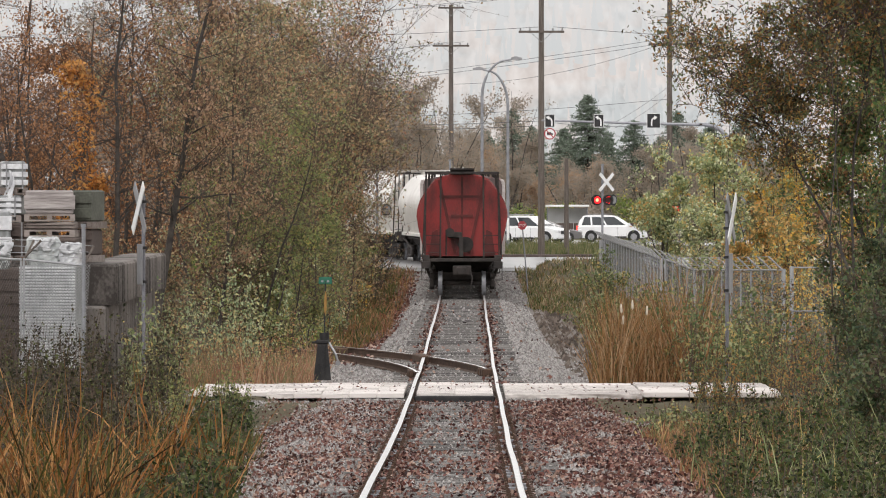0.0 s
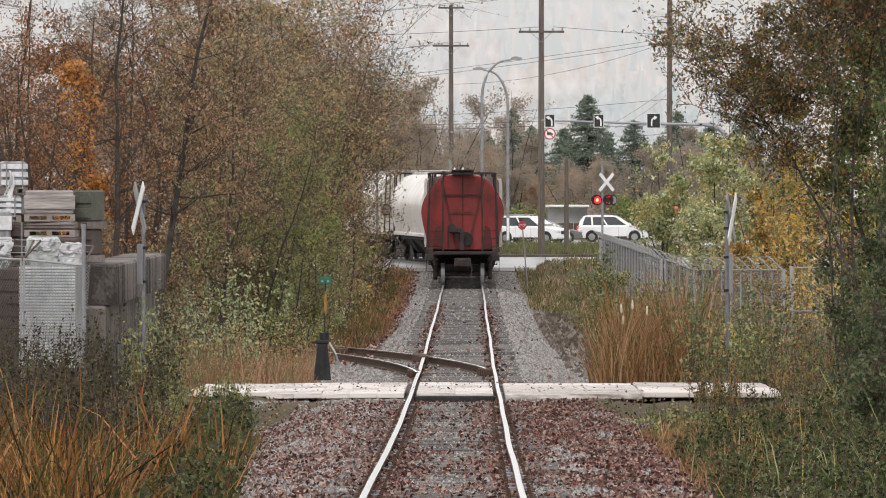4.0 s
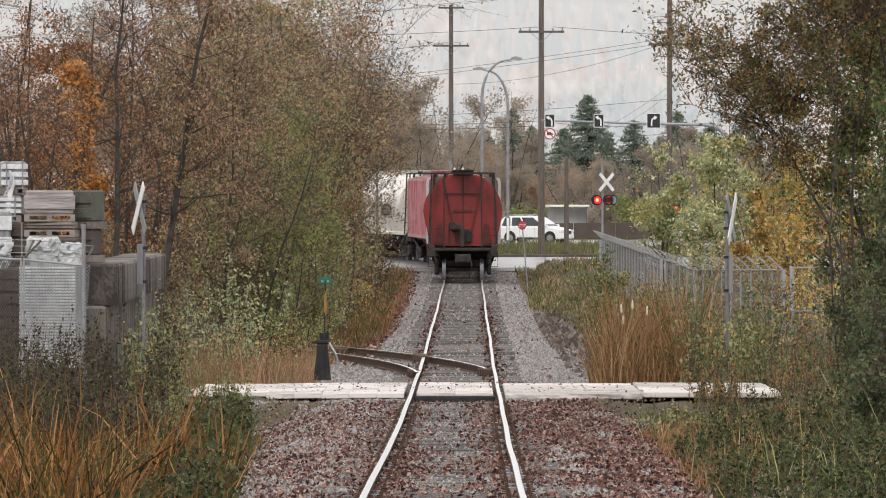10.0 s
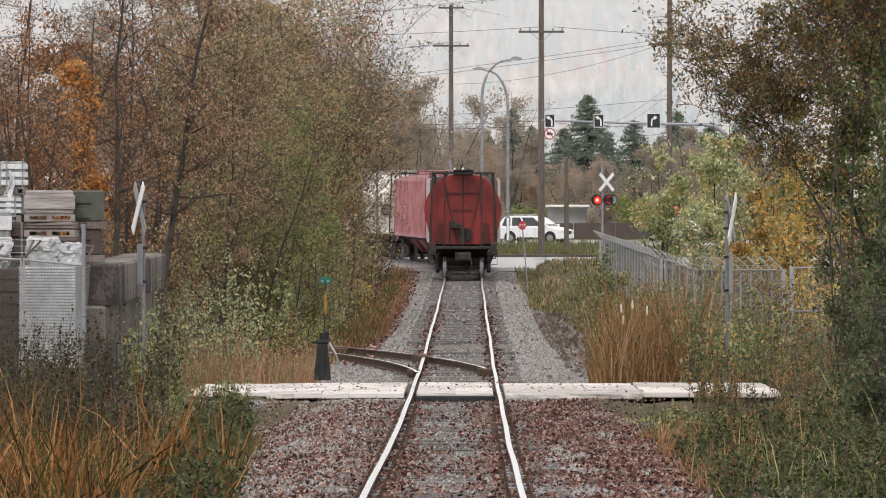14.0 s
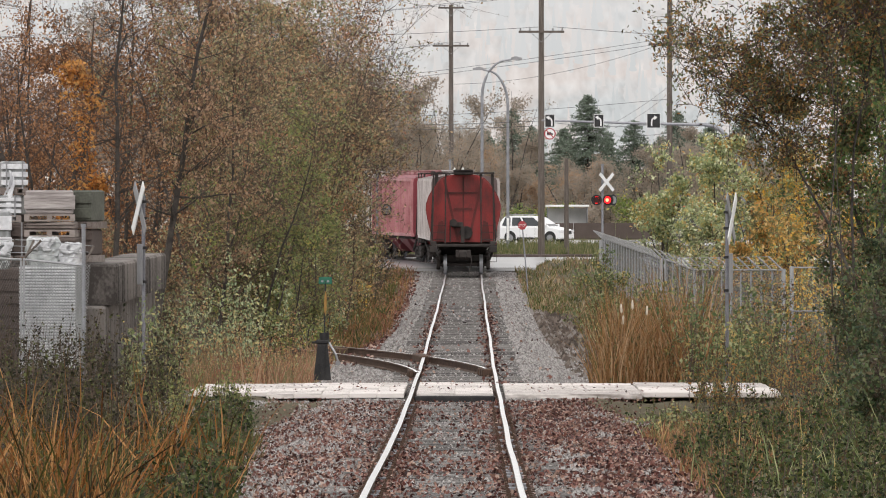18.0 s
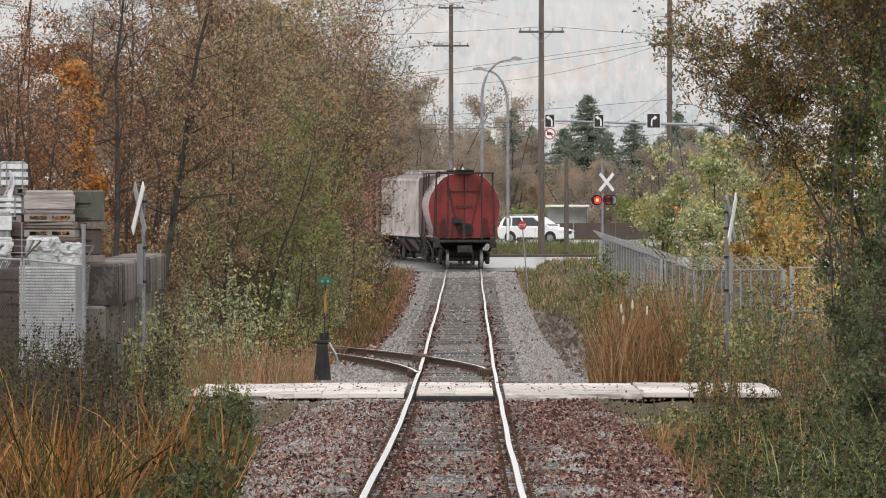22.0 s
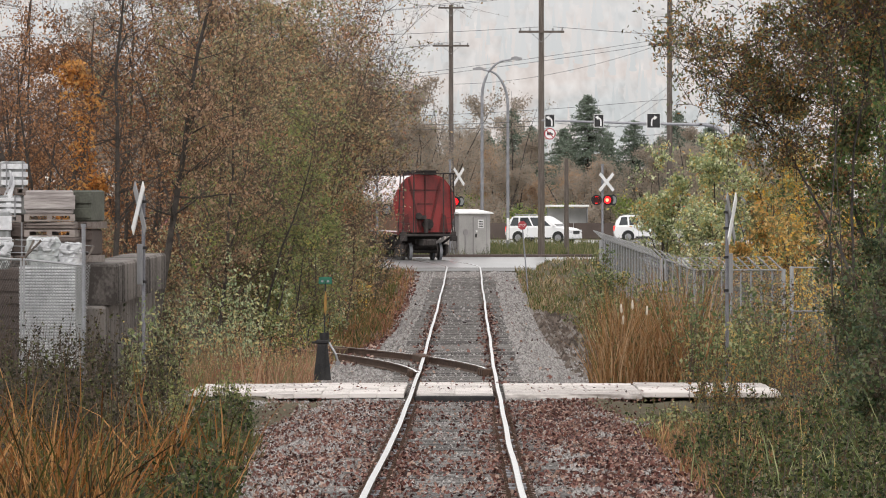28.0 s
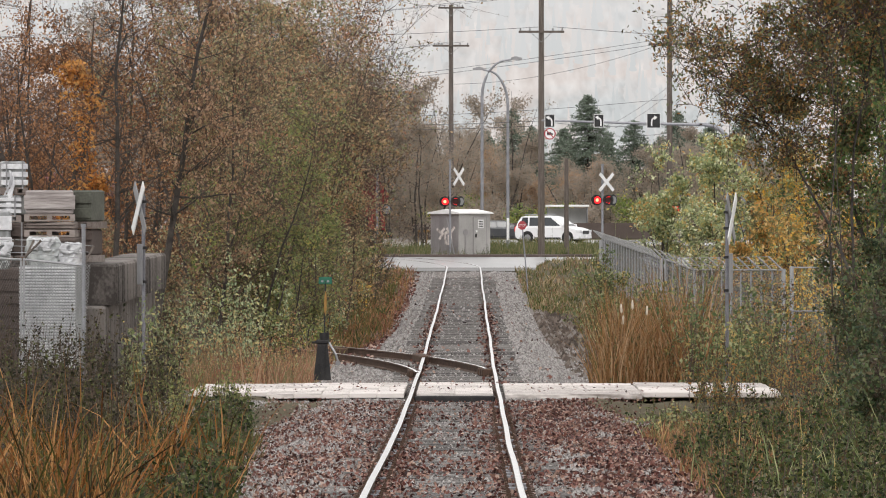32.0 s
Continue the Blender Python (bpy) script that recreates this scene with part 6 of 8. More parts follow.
for k in range(4):
    part("notice_line", Shape().box(0.26, 0.56, -1.13, -1.122, 1.61 + 0.09 * k, 1.65 + 0.09 * k), M_IRON, door)
for y in (-0.5, 0.0, 0.5):
    part("seam", Shape().box(-1.2, -1.19, y - 0.02, y + 0.02, 0.2, 2.2), M_HUTSIDE, hut)
graf = Shape()
for pts in ([(-0.75, 1.62), (-0.45, 1.3), (-0.15, 1.55)], [(-0.45, 1.35), (-0.5, 0.75), (-0.1, 0.72), (0.0, 1.25), (-0.3, 1.35)], [(0.0, 1.55), (0.25, 1.3), (0.6, 1.5)], [(0.1, 1.32), (0.4, 0.95)], [(-0.3, 0.75), (-0.3, 1.2)]):
    for (a, b), (c, d) in zip(pts[:-1], pts[1:]):
        dx, dz = c - a, d - b
        k = 0.075 / math.hypot(dx, dz)
        graf.prism([(a - dz * k, b + dx * k), (a + dz * k, b - dx * k), (c + dz * k, d - dx * k), (c - dz * k, d + dx * k)], "x", -1.202, -1.194)
part("graffiti", graf, M_SLAB, hut, "white painted scrawl")
leaning = thing("leaning_rod", pose(0.62, 296.6, 0.15, 0, -12, 0), "thin leaning metal rod in the weeds", "rod")
part("rod", Shape().tube([(0, 0, -0.2), (0, 0, 2.1)], 0.03, 6), M_SIGNBACK, leaning)

# stop sign on a leaning post
stop = thing("stop_sign", pose(3.35, 222, gz(3.35, 222), 0, -5, 0), "small red stop sign on a thin leaning post", "road sign")
part("post", Shape().tube([(0, 0, -0.4), (0, 0, 2.8)], 0.03, 6), M_GALV, stop)
octa = [(0.18 * math.cos(math.pi / 8 + k * math.pi / 4), 2.72 + 0.18 * math.sin(math.pi / 8 + k * math.pi / 4)) for k in range(8)]
part("plate", Shape().prism(octa, "y", -0.055, -0.035), M_LABELRED, stop, "red eight-sided plate")
txt = bpy.data.curves.new("lettering", "FONT")
txt.body, txt.size, txt.align_x, txt.align_y, txt.extrude = "STOP", 0.12, "CENTER", "CENTER", 0.002
word = new("lettering", txt)
word.parent = stop
word.matrix_basis = pose(0, -0.06, 2.72, 90, 0, 0)
txt.materials.append(M_WHITE)
word["label"] = "white letters"

# ---------------------------------------------------------------- across the street
shelter = thing("bus_shelter", pose(9.45, 430, 0.08), "pale glass bus shelter with a flat white roof", "bus shelter")
part("roof", Shape().box(-1.65, 1.65, -0.8, 0.8, 2.25, 2.42, bevel=0.04), M_WHITE, shelter, "flat white roof")
for x in (-1.5, 0.1, 1.5):
    for y in (-0.65, 0.65):
        part("post", Shape().box(x - 0.04, x + 0.04, y - 0.04, y + 0.04, 0, 2.25), M_GALV, shelter)
for x0, x1 in ((-1.45, 0.05), (0.15, 1.45)):
    part("pane", Shape().box(x0, x1, 0.64, 0.66, 0.3, 2.15), M_PALEPANE, shelter, "hazy glass pane")
part("pane", Shape().box(1.49, 1.51, -0.6, 0.6, 0.3, 2.15), M_PALEPANE, shelter)
part("bench", Shape().box(-1.2, 1.2, 0.1, 0.55, 0.45, 0.5).box(-1.1, -1.0, 0.2, 0.5, 0, 0.45).box(1.0, 1.1, 0.2, 0.5, 0, 0.45), M_WOOD, shelter)

wall_ob = thing("low_barrier", pose(0, 412, 0.08), "long low brown barrier wall beside the street", "barrier", kind="structure")
for k in range(14):
    x = -24 + 3.05 * k
    part("panel", Shape().box(x, x + 3.0, 0, 0.25, 0, 1.15, bevel=0.03), M_BROWNW, wall_ob)
kerb2 = thing("concrete_barrier", pose(-5.5, 352, 0.08), "pale concrete road barrier on the verge", "barrier")
part("barrier", Shape().prism([(-0.3, 0), (0.3, 0), (0.16, 0.25), (0.1, 0.6), (-0.1, 0.6), (-0.16, 0.25)], "x", -6, 3.8), M_SLAB, kerb2)
tagged(part("marker_board", Shape().box(-0.45, 0.45, -0.03, 0.03, 0, 0.14, bevel=0.02).box(-0.3, -0.24, -0.02, 0.02, -0.85, 0.0).box(0.24, 0.3, -0.02, 0.02, -0.85, 0.0), M_YELLOWP, m=pose(-1.28, 356, 0.98)), "small yellow marker board on two legs", "marker")


# ---------------------------------------------------------------- vehicles
def vehicle(name, label, paint, outline, cabin, length, width, wheel_x, wheel_r, roof_rails=False, category="car"):
    """A car facing +x: body, tapered glasshouse, glass, lamps and wheels. Heights from the road."""
    ob = thing(name, pose(0, 0, 0), label, category, "vehicles on the street")
    w = width / 2
    body = Shape()
    body.prism(outline, "y", -w, w)
    b = part("body", body, paint, ob)
    bev = b.modifiers.new("round", "BEVEL")
    bev.width, bev.segments, bev.limit_method = 0.05, 2, "ANGLE"
    z0 = cabin[0][1]
    zt = max(p[1] for p in cabin)
    n = len(cabin)
    sh = Shape()
    taper = [w - 0.04 - 0.22 * (p[1] - z0) / (zt - z0) for p in cabin]
    sh.add([(p[0], -t, p[1]) for p, t in zip(cabin, taper)] + [(p[0], t, p[1]) for p, t in zip(cabin, taper)],
           [tuple(range(n))[::-1], tuple(range(n, 2 * n))] + [(i, (i + 1) % n, n + (i + 1) % n, n + i) for i in range(n)])
    c = part("cabin", sh, paint, ob)
    bev = c.modifiers.new("round", "BEVEL")
    bev.width, bev.segments, bev.limit_method = 0.04, 2, "ANGLE"
    xs = [p[0] for p in cabin]
    x_lo_b, x_hi_b = cabin[0][0], cabin[-1][0]
    tops = [p for p in cabin if p[1] > zt - 0.12]
    x_lo_t, x_hi_t = min(p[0] for p in tops), max(p[0] for p in tops)

    def at(fx, fz):
        """A point of the glasshouse's side."""
        zz = z0 + fz * (zt - z0)
        a, e = x_lo_b + (x_lo_t - x_lo_b) * fz, x_hi_b + (x_hi_t - x_hi_b) * fz
        return a + (e - a) * fx, w - 0.04 - 0.22 * fz + 0.008, zz
    spans = ((0.06, 0.235), (0.265, 0.515), (0.545, 0.9))
    for sgn in (-1, 1):
        for s0, s1 in spans:
            g = Shape()
            q = [at(s0, 0.13), at(s1, 0.13), at(s1 - 0.01, 0.84), at(s0 + 0.012, 0.84)]
            g.add([(x, sgn * y, z) for x, y, z in q] + [(x, sgn * (y - 0.02), z) for x, y, z in q], [(0, 1, 2, 3), (7, 6, 5, 4), (0, 4, 5, 1), (1, 5, 6, 2), (2, 6, 7, 3), (3, 7, 4, 0)])
            part("side_window", g, M_GLASS, ob, "dark side glass")
    for xb, xt, nm in ((x_hi_b, x_hi_t, "windscreen"), (x_lo_b, x_lo_t, "rear_window")):
        s = 1 if nm == "windscreen" else -1
        g = Shape()
        pts = []
        for fz in (0.1, 0.88):
            x = xb + (xt - xb) * fz + s * 0.012
            z = z0 + (zt - z0) * fz
            t = w - 0.14 - 0.2 * fz
            pts += [(x, -t, z), (x, t, z)]
        g.add(pts + [(x - s * 0.03, y, z) for x, y, z in pts], [(0, 1, 3, 2), (4, 6, 7, 5), (0, 4, 5, 1), (2, 3, 7, 6), (0, 2, 6, 4), (1, 5, 7, 3)])
        part(nm, g, M_GLASS, ob, "dark glass")
    for x in wheel_x:
        for sgn in (-1, 1):
            arch = part("wheel_arch", Shape().disc((x, sgn * (w - 0.02), wheel_r + 0.03), wheel_r + 0.05, "y", 0.06, 20), M_TYRE, ob)
            wh = part("wheel", Shape().disc((x, sgn * (w - 0.1), wheel_r), wheel_r, "y", 0.24, 22), M_TYRE, ob)
            part("rim", Shape().disc((x, sgn * (w + 0.025), wheel_r), wheel_r * 0.62, "y", 0.02, 12), M_SIGNBACK, wh)
    x_max, x_min = max(p[0] for p in outline), min(p[0] for p in outline)
    for sgn in (-1, 1):
        part("headlamp", Shape().box(x_max - 0.28, x_max - 0.015, sgn * (w - 0.2) - 0.22, sgn * (w - 0.2) + 0.215, 0.72, 0.9, bevel=0.03), M_HEAD, ob)
        part("tail_lamp", Shape().box(x_min - 0.015, x_min + 0.12, sgn * (w - 0.12) - 0.1, sgn * (w - 0.12) + 0.13, 0.78, 1.1, bevel=0.02), M_TAIL, ob)
        part("mirror", Shape().box(x_hi_b - 0.35, x_hi_b - 0.2, sgn * (w + 0.08) - 0.1, sgn * (w + 0.08) + 0.1, z0 + 0.05, z0 + 0.22, bevel=0.03), paint, ob)
        part("door_handle", Shape().box(-0.5, -0.3, sgn * (w + 0.01) - 0.015, sgn * (w + 0.01) + 0.015, z0 - 0.15, z0 - 0.12), paint, ob)
        for xx in (-0.75, 0.35):
            part("door_seam", Shape().box(xx, xx + 0.012, sgn * w - 0.004, sgn * w + 0.004, 0.4, z0 - 0.02), M_BLACK, ob)
        part("sill_trim", Shape().box(wheel_x[0] + 0.5, wheel_x[1] - 0.5, sgn * w - 0.012, sgn * w + 0.012, 0.3, 0.4), M_BLACK, ob)
        if roof_rails:
            part("roof_rail", Shape().tube([(x_lo_t + 0.2, sgn * (w - 0.35), zt + 0.06), (x_hi_t - 0.3, sgn * (w - 0.35), zt + 0.06)], 0.025, 6), M_SIGNBACK, ob)
    part("grille", Shape().box(x_max - 0.02, x_max + 0.012, -w * 0.5, w * 0.5, 0.62, 0.85, bevel=0.008), M_BLACK, ob)
    part("bumper", Shape().box(x_max - 0.1, x_max + 0.03, -w * 0.92, w * 0.92, 0.32, 0.52, bevel=0.03), paint, ob)
    part("number_plate", Shape().box(x_max + 0.03, x_max + 0.04, -0.15, 0.15, 0.42, 0.56), M_WHITE, ob)
    return ob


SUV_BODY = [(-2.34, 0.42), (-2.4, 0.62), (-2.38, 0.85), (-2.34, 1.08), (1.15, 1.1), (1.75, 1.04), (2.12, 0.94), (2.3, 0.78), (2.36, 0.55), (2.3, 0.36), (2.15, 0.28), (-2.2, 0.28)]
SUV_CABIN = [(-2.34, 1.06), (-2.22, 1.45), (-2.02, 1.74), (-1.75, 1.82), (-0.6, 1.84), (0.2, 1.8), (0.42, 1.72), (1.42, 1.06)]
SEDAN_BODY = [(-2.25, 0.35), (-2.28, 0.8), (-2.1, 0.95), (1.0, 0.95), (2.0, 0.82), (2.25, 0.65), (2.26, 0.35), (2.1, 0.24), (-2.1, 0.24)]
SEDAN_CABIN = [(-1.95, 0.93), (-1.2, 1.42), (-1.0, 1.46), (0.1, 1.46), (0.3, 1.42), (1.2, 0.93)]
suv = vehicle("suv", "white SUV with roof rails waiting on the street", M_CARWHITE, SUV_BODY, SUV_CABIN, 4.75, 1.95, (-1.45, 1.45), 0.37, True)
hatch = vehicle("sedan", "grey sedan behind the white SUV", M_CARMID, SEDAN_BODY, SEDAN_CABIN, 4.5, 1.8, (-1.35, 1.35), 0.32)
wagon = vehicle("suv", "white SUV further along the street", M_CARWHITE, SUV_BODY, SUV_CABIN, 4.75, 1.95, (-1.45, 1.45), 0.37, True)
dark = vehicle("suv", "dark grey SUV driving along the street", M_CARGREY, SUV_BODY, SUV_CABIN, 4.75, 1.95, (-1.45, 1.45), 0.37, True)
dark2 = vehicle("sedan", "dark grey sedan driving along the street", M_CARGREY, SEDAN_BODY, SEDAN_CABIN, 4.5, 1.8, (-1.35, 1.35), 0.32)
pale = vehicle("sedan", "white sedan driving along the street", M_CARWHITE, SEDAN_BODY, SEDAN_CABIN, 4.5, 1.8, (-1.35, 1.35), 0.32)
silver = vehicle("sedan", "silver sedan driving along the street", M_CARSILVER, SEDAN_BODY, SEDAN_CABIN, 4.5, 1.8, (-1.35, 1.35), 0.32)
pickup = vehicle("suv", "dark SUV following a white sedan", M_CARGREY, SUV_BODY, SUV_CABIN, 4.75, 1.95, (-1.45, 1.45), 0.37, True)
late = vehicle("suv", "white SUV passing behind the waiting one", M_CARWHITE, SUV_BODY, SUV_CABIN, 4.75, 1.95, (-1.45, 1.45), 0.37, True)
last_car = vehicle("sedan", "dark sedan passing behind the steel hut", M_CARGREY, SEDAN_BODY, SEDAN_CABIN, 4.5, 1.8, (-1.35, 1.35), 0.32)
van = vehicle("suv", "grey SUV driving along the street", M_CARMID, SUV_BODY, SUV_CABIN, 4.75, 1.95, (-1.45, 1.45), 0.37, True)
TRAFFIC = [
    (suv, 376.0, 0.095, -25, [(0, 5.9), (5.5, 5.95), (7.5, 6.1), (10, 6.18), (22, 6.2), (24, 6.35), (26, 6.55), (28, 6.72), (30, 6.95), (32, 7.35)]),
    (hatch, 381.0, 0.095, 0, [(0, 7.1), (6.5, 7.15), (7.0, 7.5), (7.4, 7.95), (8.0, 8.6), (8.4, 9.9), (9.0, 12.0), (9.4, 14.0), (10, 18), (12, 34), (32, 60)]),
    (wagon, 384.5, 0.095, 0, [(0, 11.5), (4.0, 11.55), (5.0, 12.0), (5.6, 13.0), (6.0, 13.8), (6.4, 15.0), (7.2, 18.5), (9, 30), (12, 55), (32, 90)]),
    (dark, 389.0, 0.095, 0, [(0, -55), (4, -20), (6.4, 0.0), (7.2, 5.0), (8.0, 8.3), (8.4, 9.7), (9.0, 12.2), (9.6, 15.6), (10.2, 20), (12, 38), (32, 75)]),
    (pale, 385.0, 0.095, 0, [(0, -102), (9, -12.6), (10.6, 3.4), (11.0, 7.4), (11.4, 12.0), (12.0, 19), (14, 42), (32, 80)]),
    (pickup, 389.5, 0.095, 0, [(0, -112), (9.5, -12), (11.2, 5.8), (11.6, 9.9), (12.0, 14.2), (13, 26), (15, 48), (32, 85)]),
    (dark2, 392.0, 0.095, 0, [(0, -110), (10, -20), (12.4, 4.0), (13.0, 8.2), (13.4, 11.0), (14.0, 16.0), (16, 36), (24, 66), (32, 90)]),
    (silver, 385.0, 0.095, 0, [(0, -118), (10.5, -14), (12.4, 3.4), (12.8, 6.8), (13.0, 8.0), (13.4, 11.4), (14.0, 17.5), (16, 38), (32, 80)]),
    (late, 384.0, 0.095, 0, [(0, -190), (20, -48), (24.5, -4.5), (25.0, 0.6), (25.5, 4.9), (26.2, 8.0), (27.5, 10.5), (28.0, 14.0), (29, 24), (32, 60)]),
    (last_car, 387.0, 0.095, 0, [(0, -210), (28, -42), (31.0, -7.6), (31.5, -1.8), (32, 4.0)]),
    (van, 388.0, 0.095, 0, [(0, -130), (14, -20), (16.4, 3.6), (17.0, 8.0), (17.4, 11.4), (18, 17), (20, 36), (32, 90)]),
]

# ---------------------------------------------------------------- vegetation
def field(name, label, category, x_pick, y0, y1, n, height, width, material, seed, lean=0.35, bend=0.5, thin=None):
    """Grass or reeds over a stretch of ground."""
    rng = np.random.default_rng(seed)
    y = rng.uniform(y0, y1, n)
    x = x_pick(rng, y)
    if thin is not None:
        keep = thin(rng, x, y)
        x, y = x[keep], y[keep]
    patch = np.array([noise.noise((a * 1.3 + seed, b * 0.35, 0.7 * seed)) for a, b in zip(x, y)])
    keep = rng.uniform(size=len(x)) < np.clip(0.75 + 1.3 * patch, 0.15, 1)
    x, y, patch = x[keep], y[keep], patch[keep]
    clump = np.clip(0.8 + 0.9 * patch, 0.35, 1.3)
    roots = np.stack([x, y, ground_z(x, y) - 0.03], 1)
    ob = new(name, blade_mesh(name, roots, height * clump, width, material, rng, lean, bend))
    return tagged(ob, label, category, kind="stuff")


def weeds(name, label, x_pick, y0, y1, n, height, leaf, size, material, seed, per=22):
    """Leafy stalks: thin stems set with leaves."""
    rng = np.random.default_rng(seed)
    y = rng.uniform(y0, y1, n)
    x = x_pick(rng, y)
    patch = np.array([noise.noise((a * 1.1 + seed, b * 0.3, 0.3 * seed)) for a, b in zip(x, y)])
    keep = rng.uniform(size=n) < np.clip(0.8 + 1.2 * patch, 0.12, 1)
    x, y, patch = x[keep], y[keep], patch[keep]
    n = len(x)
    z = ground_z(x, y)
    h = np.clip(1.0 + 0.8 * patch, 0.5, 1.4) * height * rng.uniform(0.45, 1.1, n)
    st = limbs_at(rng, np.stack([x, y, z - 0.05], 1), np.stack([rng.normal(size=n) * 0.15, rng.normal(size=n) * 0.15, np.ones(n)], 1), h, 0.07, 0.02, 5)
    w = np.repeat(np.arange(n), per)
    pts = along(st, w, rng.uniform(0.12, 1, n * per)) + rng.normal(size=(n * per, 3)) * size * np.array([0.6, 0.6, 0.3])
    ob = thing(name, pose(0, 0, 0), label, "weeds", kind="stuff")
    part("stalkwork", tubes_mesh("stalks", [(st, 0.007, 0.003, 3)], M_TWIG), None, ob)
    part("foliage", leaf_mesh("foliage", pts, size, leaf, rng, flat=0.1, hang=0.25), None, ob)
    return ob


def left_edge(y):
    """Where the stones end and the weeds begin, left of the track."""
    return straight_x(y) - 2.1 - np.clip(y - 62, 0, 31) * 0.033


# cattails and grass left of the track, near the camera
field("cattails", "tall dry orange-brown cattail reeds by the ditch", "reeds", lambda r, y: straight_x(y) - r.uniform(3.05, 5.2, len(y)), 50, 66, 2000, 1.6, 0.021, G_CATTAIL, 41, 0.42, 1.15)
field("cattails", "dry cattail reeds thinning out beside the track", "reeds", lambda r, y: left_edge(y) - 0.25 - r.uniform(0, 0.9, len(y)), 51, 72, 450, 1.0, 0.022, G_CATTAIL, 42, 0.4, 0.8)
field("long_grass", "long green and straw grass between reeds", "grass", lambda r, y: left_edge(y) - 0.1 - r.uniform(0, 3.0, len(y)), 51, 90, 5000, 0.6, 0.014, G_DARKGRASS, 43, 0.5, 0.8)
field("long_grass", "green weeds and grass below the bank", "grass", lambda r, y: left_edge(y) - np.abs(r.normal(0, 0.9, len(y))), 62, 93, 4000, 0.4, 0.014, G_DARKGRASS, 44, 0.5, 0.8)
weeds("green_weeds", "low leafy dark green weeds by the ballast", lambda r, y: left_edge(y) - 0.25 - np.abs(r.normal(0.1, 0.6, len(y))), 56, 94, 900, 0.7, L_BANK, 0.07, None, 45, 28)
weeds("dark_weeds", "dark leafy weeds at the foot of a fence", lambda r, y: r.uniform(-8.4, -4.6, len(y)), 80, 100.3, 900, 1.2, L_SHADE, 0.07, None, 46, 26)
field("straw_grass", "reddish dry grass behind the crossing", "grass", lambda r, y: r.uniform(-5.2, -2.45, len(y)), 105.2, 121, 7500, 1.0, 0.015, G_FADED, 47, 0.5, 0.7)
field("long_grass", "yellow-green grass at the edge of the bushes", "grass", lambda r, y: r.uniform(-5.6, -2.35, len(y)), 118, 142, 6000, 0.5, 0.018, G_LUSH, 48, 0.5, 0.8)
weeds("tall_weeds", "tall green leafy weeds beside the crossing", lambda r, y: r.uniform(-5.9, -3.0, len(y)), 108, 122, 70, 1.2, G_PALEWEED, 0.075, None, 49, 30)
weeds("tall_weeds", "tall pale green weeds in front of bushes", lambda r, y: r.uniform(-6.5, -3.9, len(y)), 121, 130, 130, 2.3, G_PALEWEED, 0.085, None, 50, 40)
weeds("tall_weeds", "pale willow-like shoots in front of the thicket", lambda r, y: r.normal(-5.2, 0.5, len(y)), 128, 133, 9, 4.0, G_PALEWEED, 0.08, None, 83, 60)
weeds("brown_weeds", "reddish withered weeds among green ones", lambda r, y: r.uniform(-6.1, -3.0, len(y)), 108, 122, 380, 1.4, L_RUSSET, 0.055, None, 84, 36)
weeds("tall_weeds", "leafy weeds round a sign post", lambda r, y: r.uniform(-6.0, -4.6, len(y)), 98, 102.4, 50, 1.7, G_WEED, 0.09, None, 51, 26)
field("cattails", "broad orange cattail leaves by the ditch", "reeds", lambda r, y: straight_x(y) - r.uniform(3.0, 5.0, len(y)), 49, 62, 420, 1.35, 0.026, G_CATTAIL, 79, 0.5, 1.2)
weeds("tall_weeds", "green leafy weeds before the block wall", lambda r, y: r.uniform(-5.95, -5.3, len(y)), 103.5, 114, 110, 1.8, G_PALEWEED, 0.08, None, 80, 34)
weeds("dark_weeds", "tall dark weeds hiding the foot of the yard fence", lambda r, y: r.uniform(-8.3, -5.9, len(y)), 90, 99, 330, 1.6, L_SHADE, 0.05, None, 81, 30)
weeds("green_weeds", "leafy weeds at the end of the crossing slab", lambda r, y: r.uniform(-5.2, -3.3, len(y)), 92, 97.5, 130, 0.75, L_MOSS, 0.06, None, 82, 26)
# right of the track
weeds("tall_weeds", "leafy weeds hiding the foot of a sign post", lambda r, y: r.uniform(4.5, 6.2, len(y)), 104.4, 105.2, 110, 2.2, G_WEED, 0.09, None, 75, 30)
weeds("brown_weeds", "withered stalks behind the crossing slab", lambda r, y: r.uniform(4.4, 7.0, len(y)), 104.5, 107, 90, 0.9, L_RUST, 0.06, None, 76, 26)
field("cattails", "dense clump of dry orange cattail reeds", "reeds", lambda r, y: straight_x(y) + r.uniform(2.75, 5.2, len(y)), 108, 116, 4000, 2.5, 0.022, G_REED, 52, 0.34, 0.5, thin=lambda r, x, y: r.uniform(size=len(x)) < np.exp(-((x - 3.85) / 1.15) ** 4))
for i, (x, y, h) in enumerate(((3.55, 108.2, 2.0), (3.66, 108.1, 2.06), (3.84, 108.2, 1.98), (3.3, 108.3, 1.8))):
    reed = thing("cattail_head", pose(x, y, gz(x, y), 0, -4 + 3 * (i % 4), 0), "pale fluffy seed head on a cattail stalk", "reed", "cattail seed heads")
    part("stalk", Shape().tube([(0, 0, -0.05), (0, 0, h)], 0.006, 5), M_REEDSTALK, reed)
    part("seed_head", Shape().tube([(0, 0, h - 0.16), (0, 0, h - 0.13), (0, 0, h - 0.02), (0, 0, h + 0.02)], [0.008, 0.024, 0.02, 0.008], 7), M_FLUFF, reed, "bursting pale fluff", smooth=True)
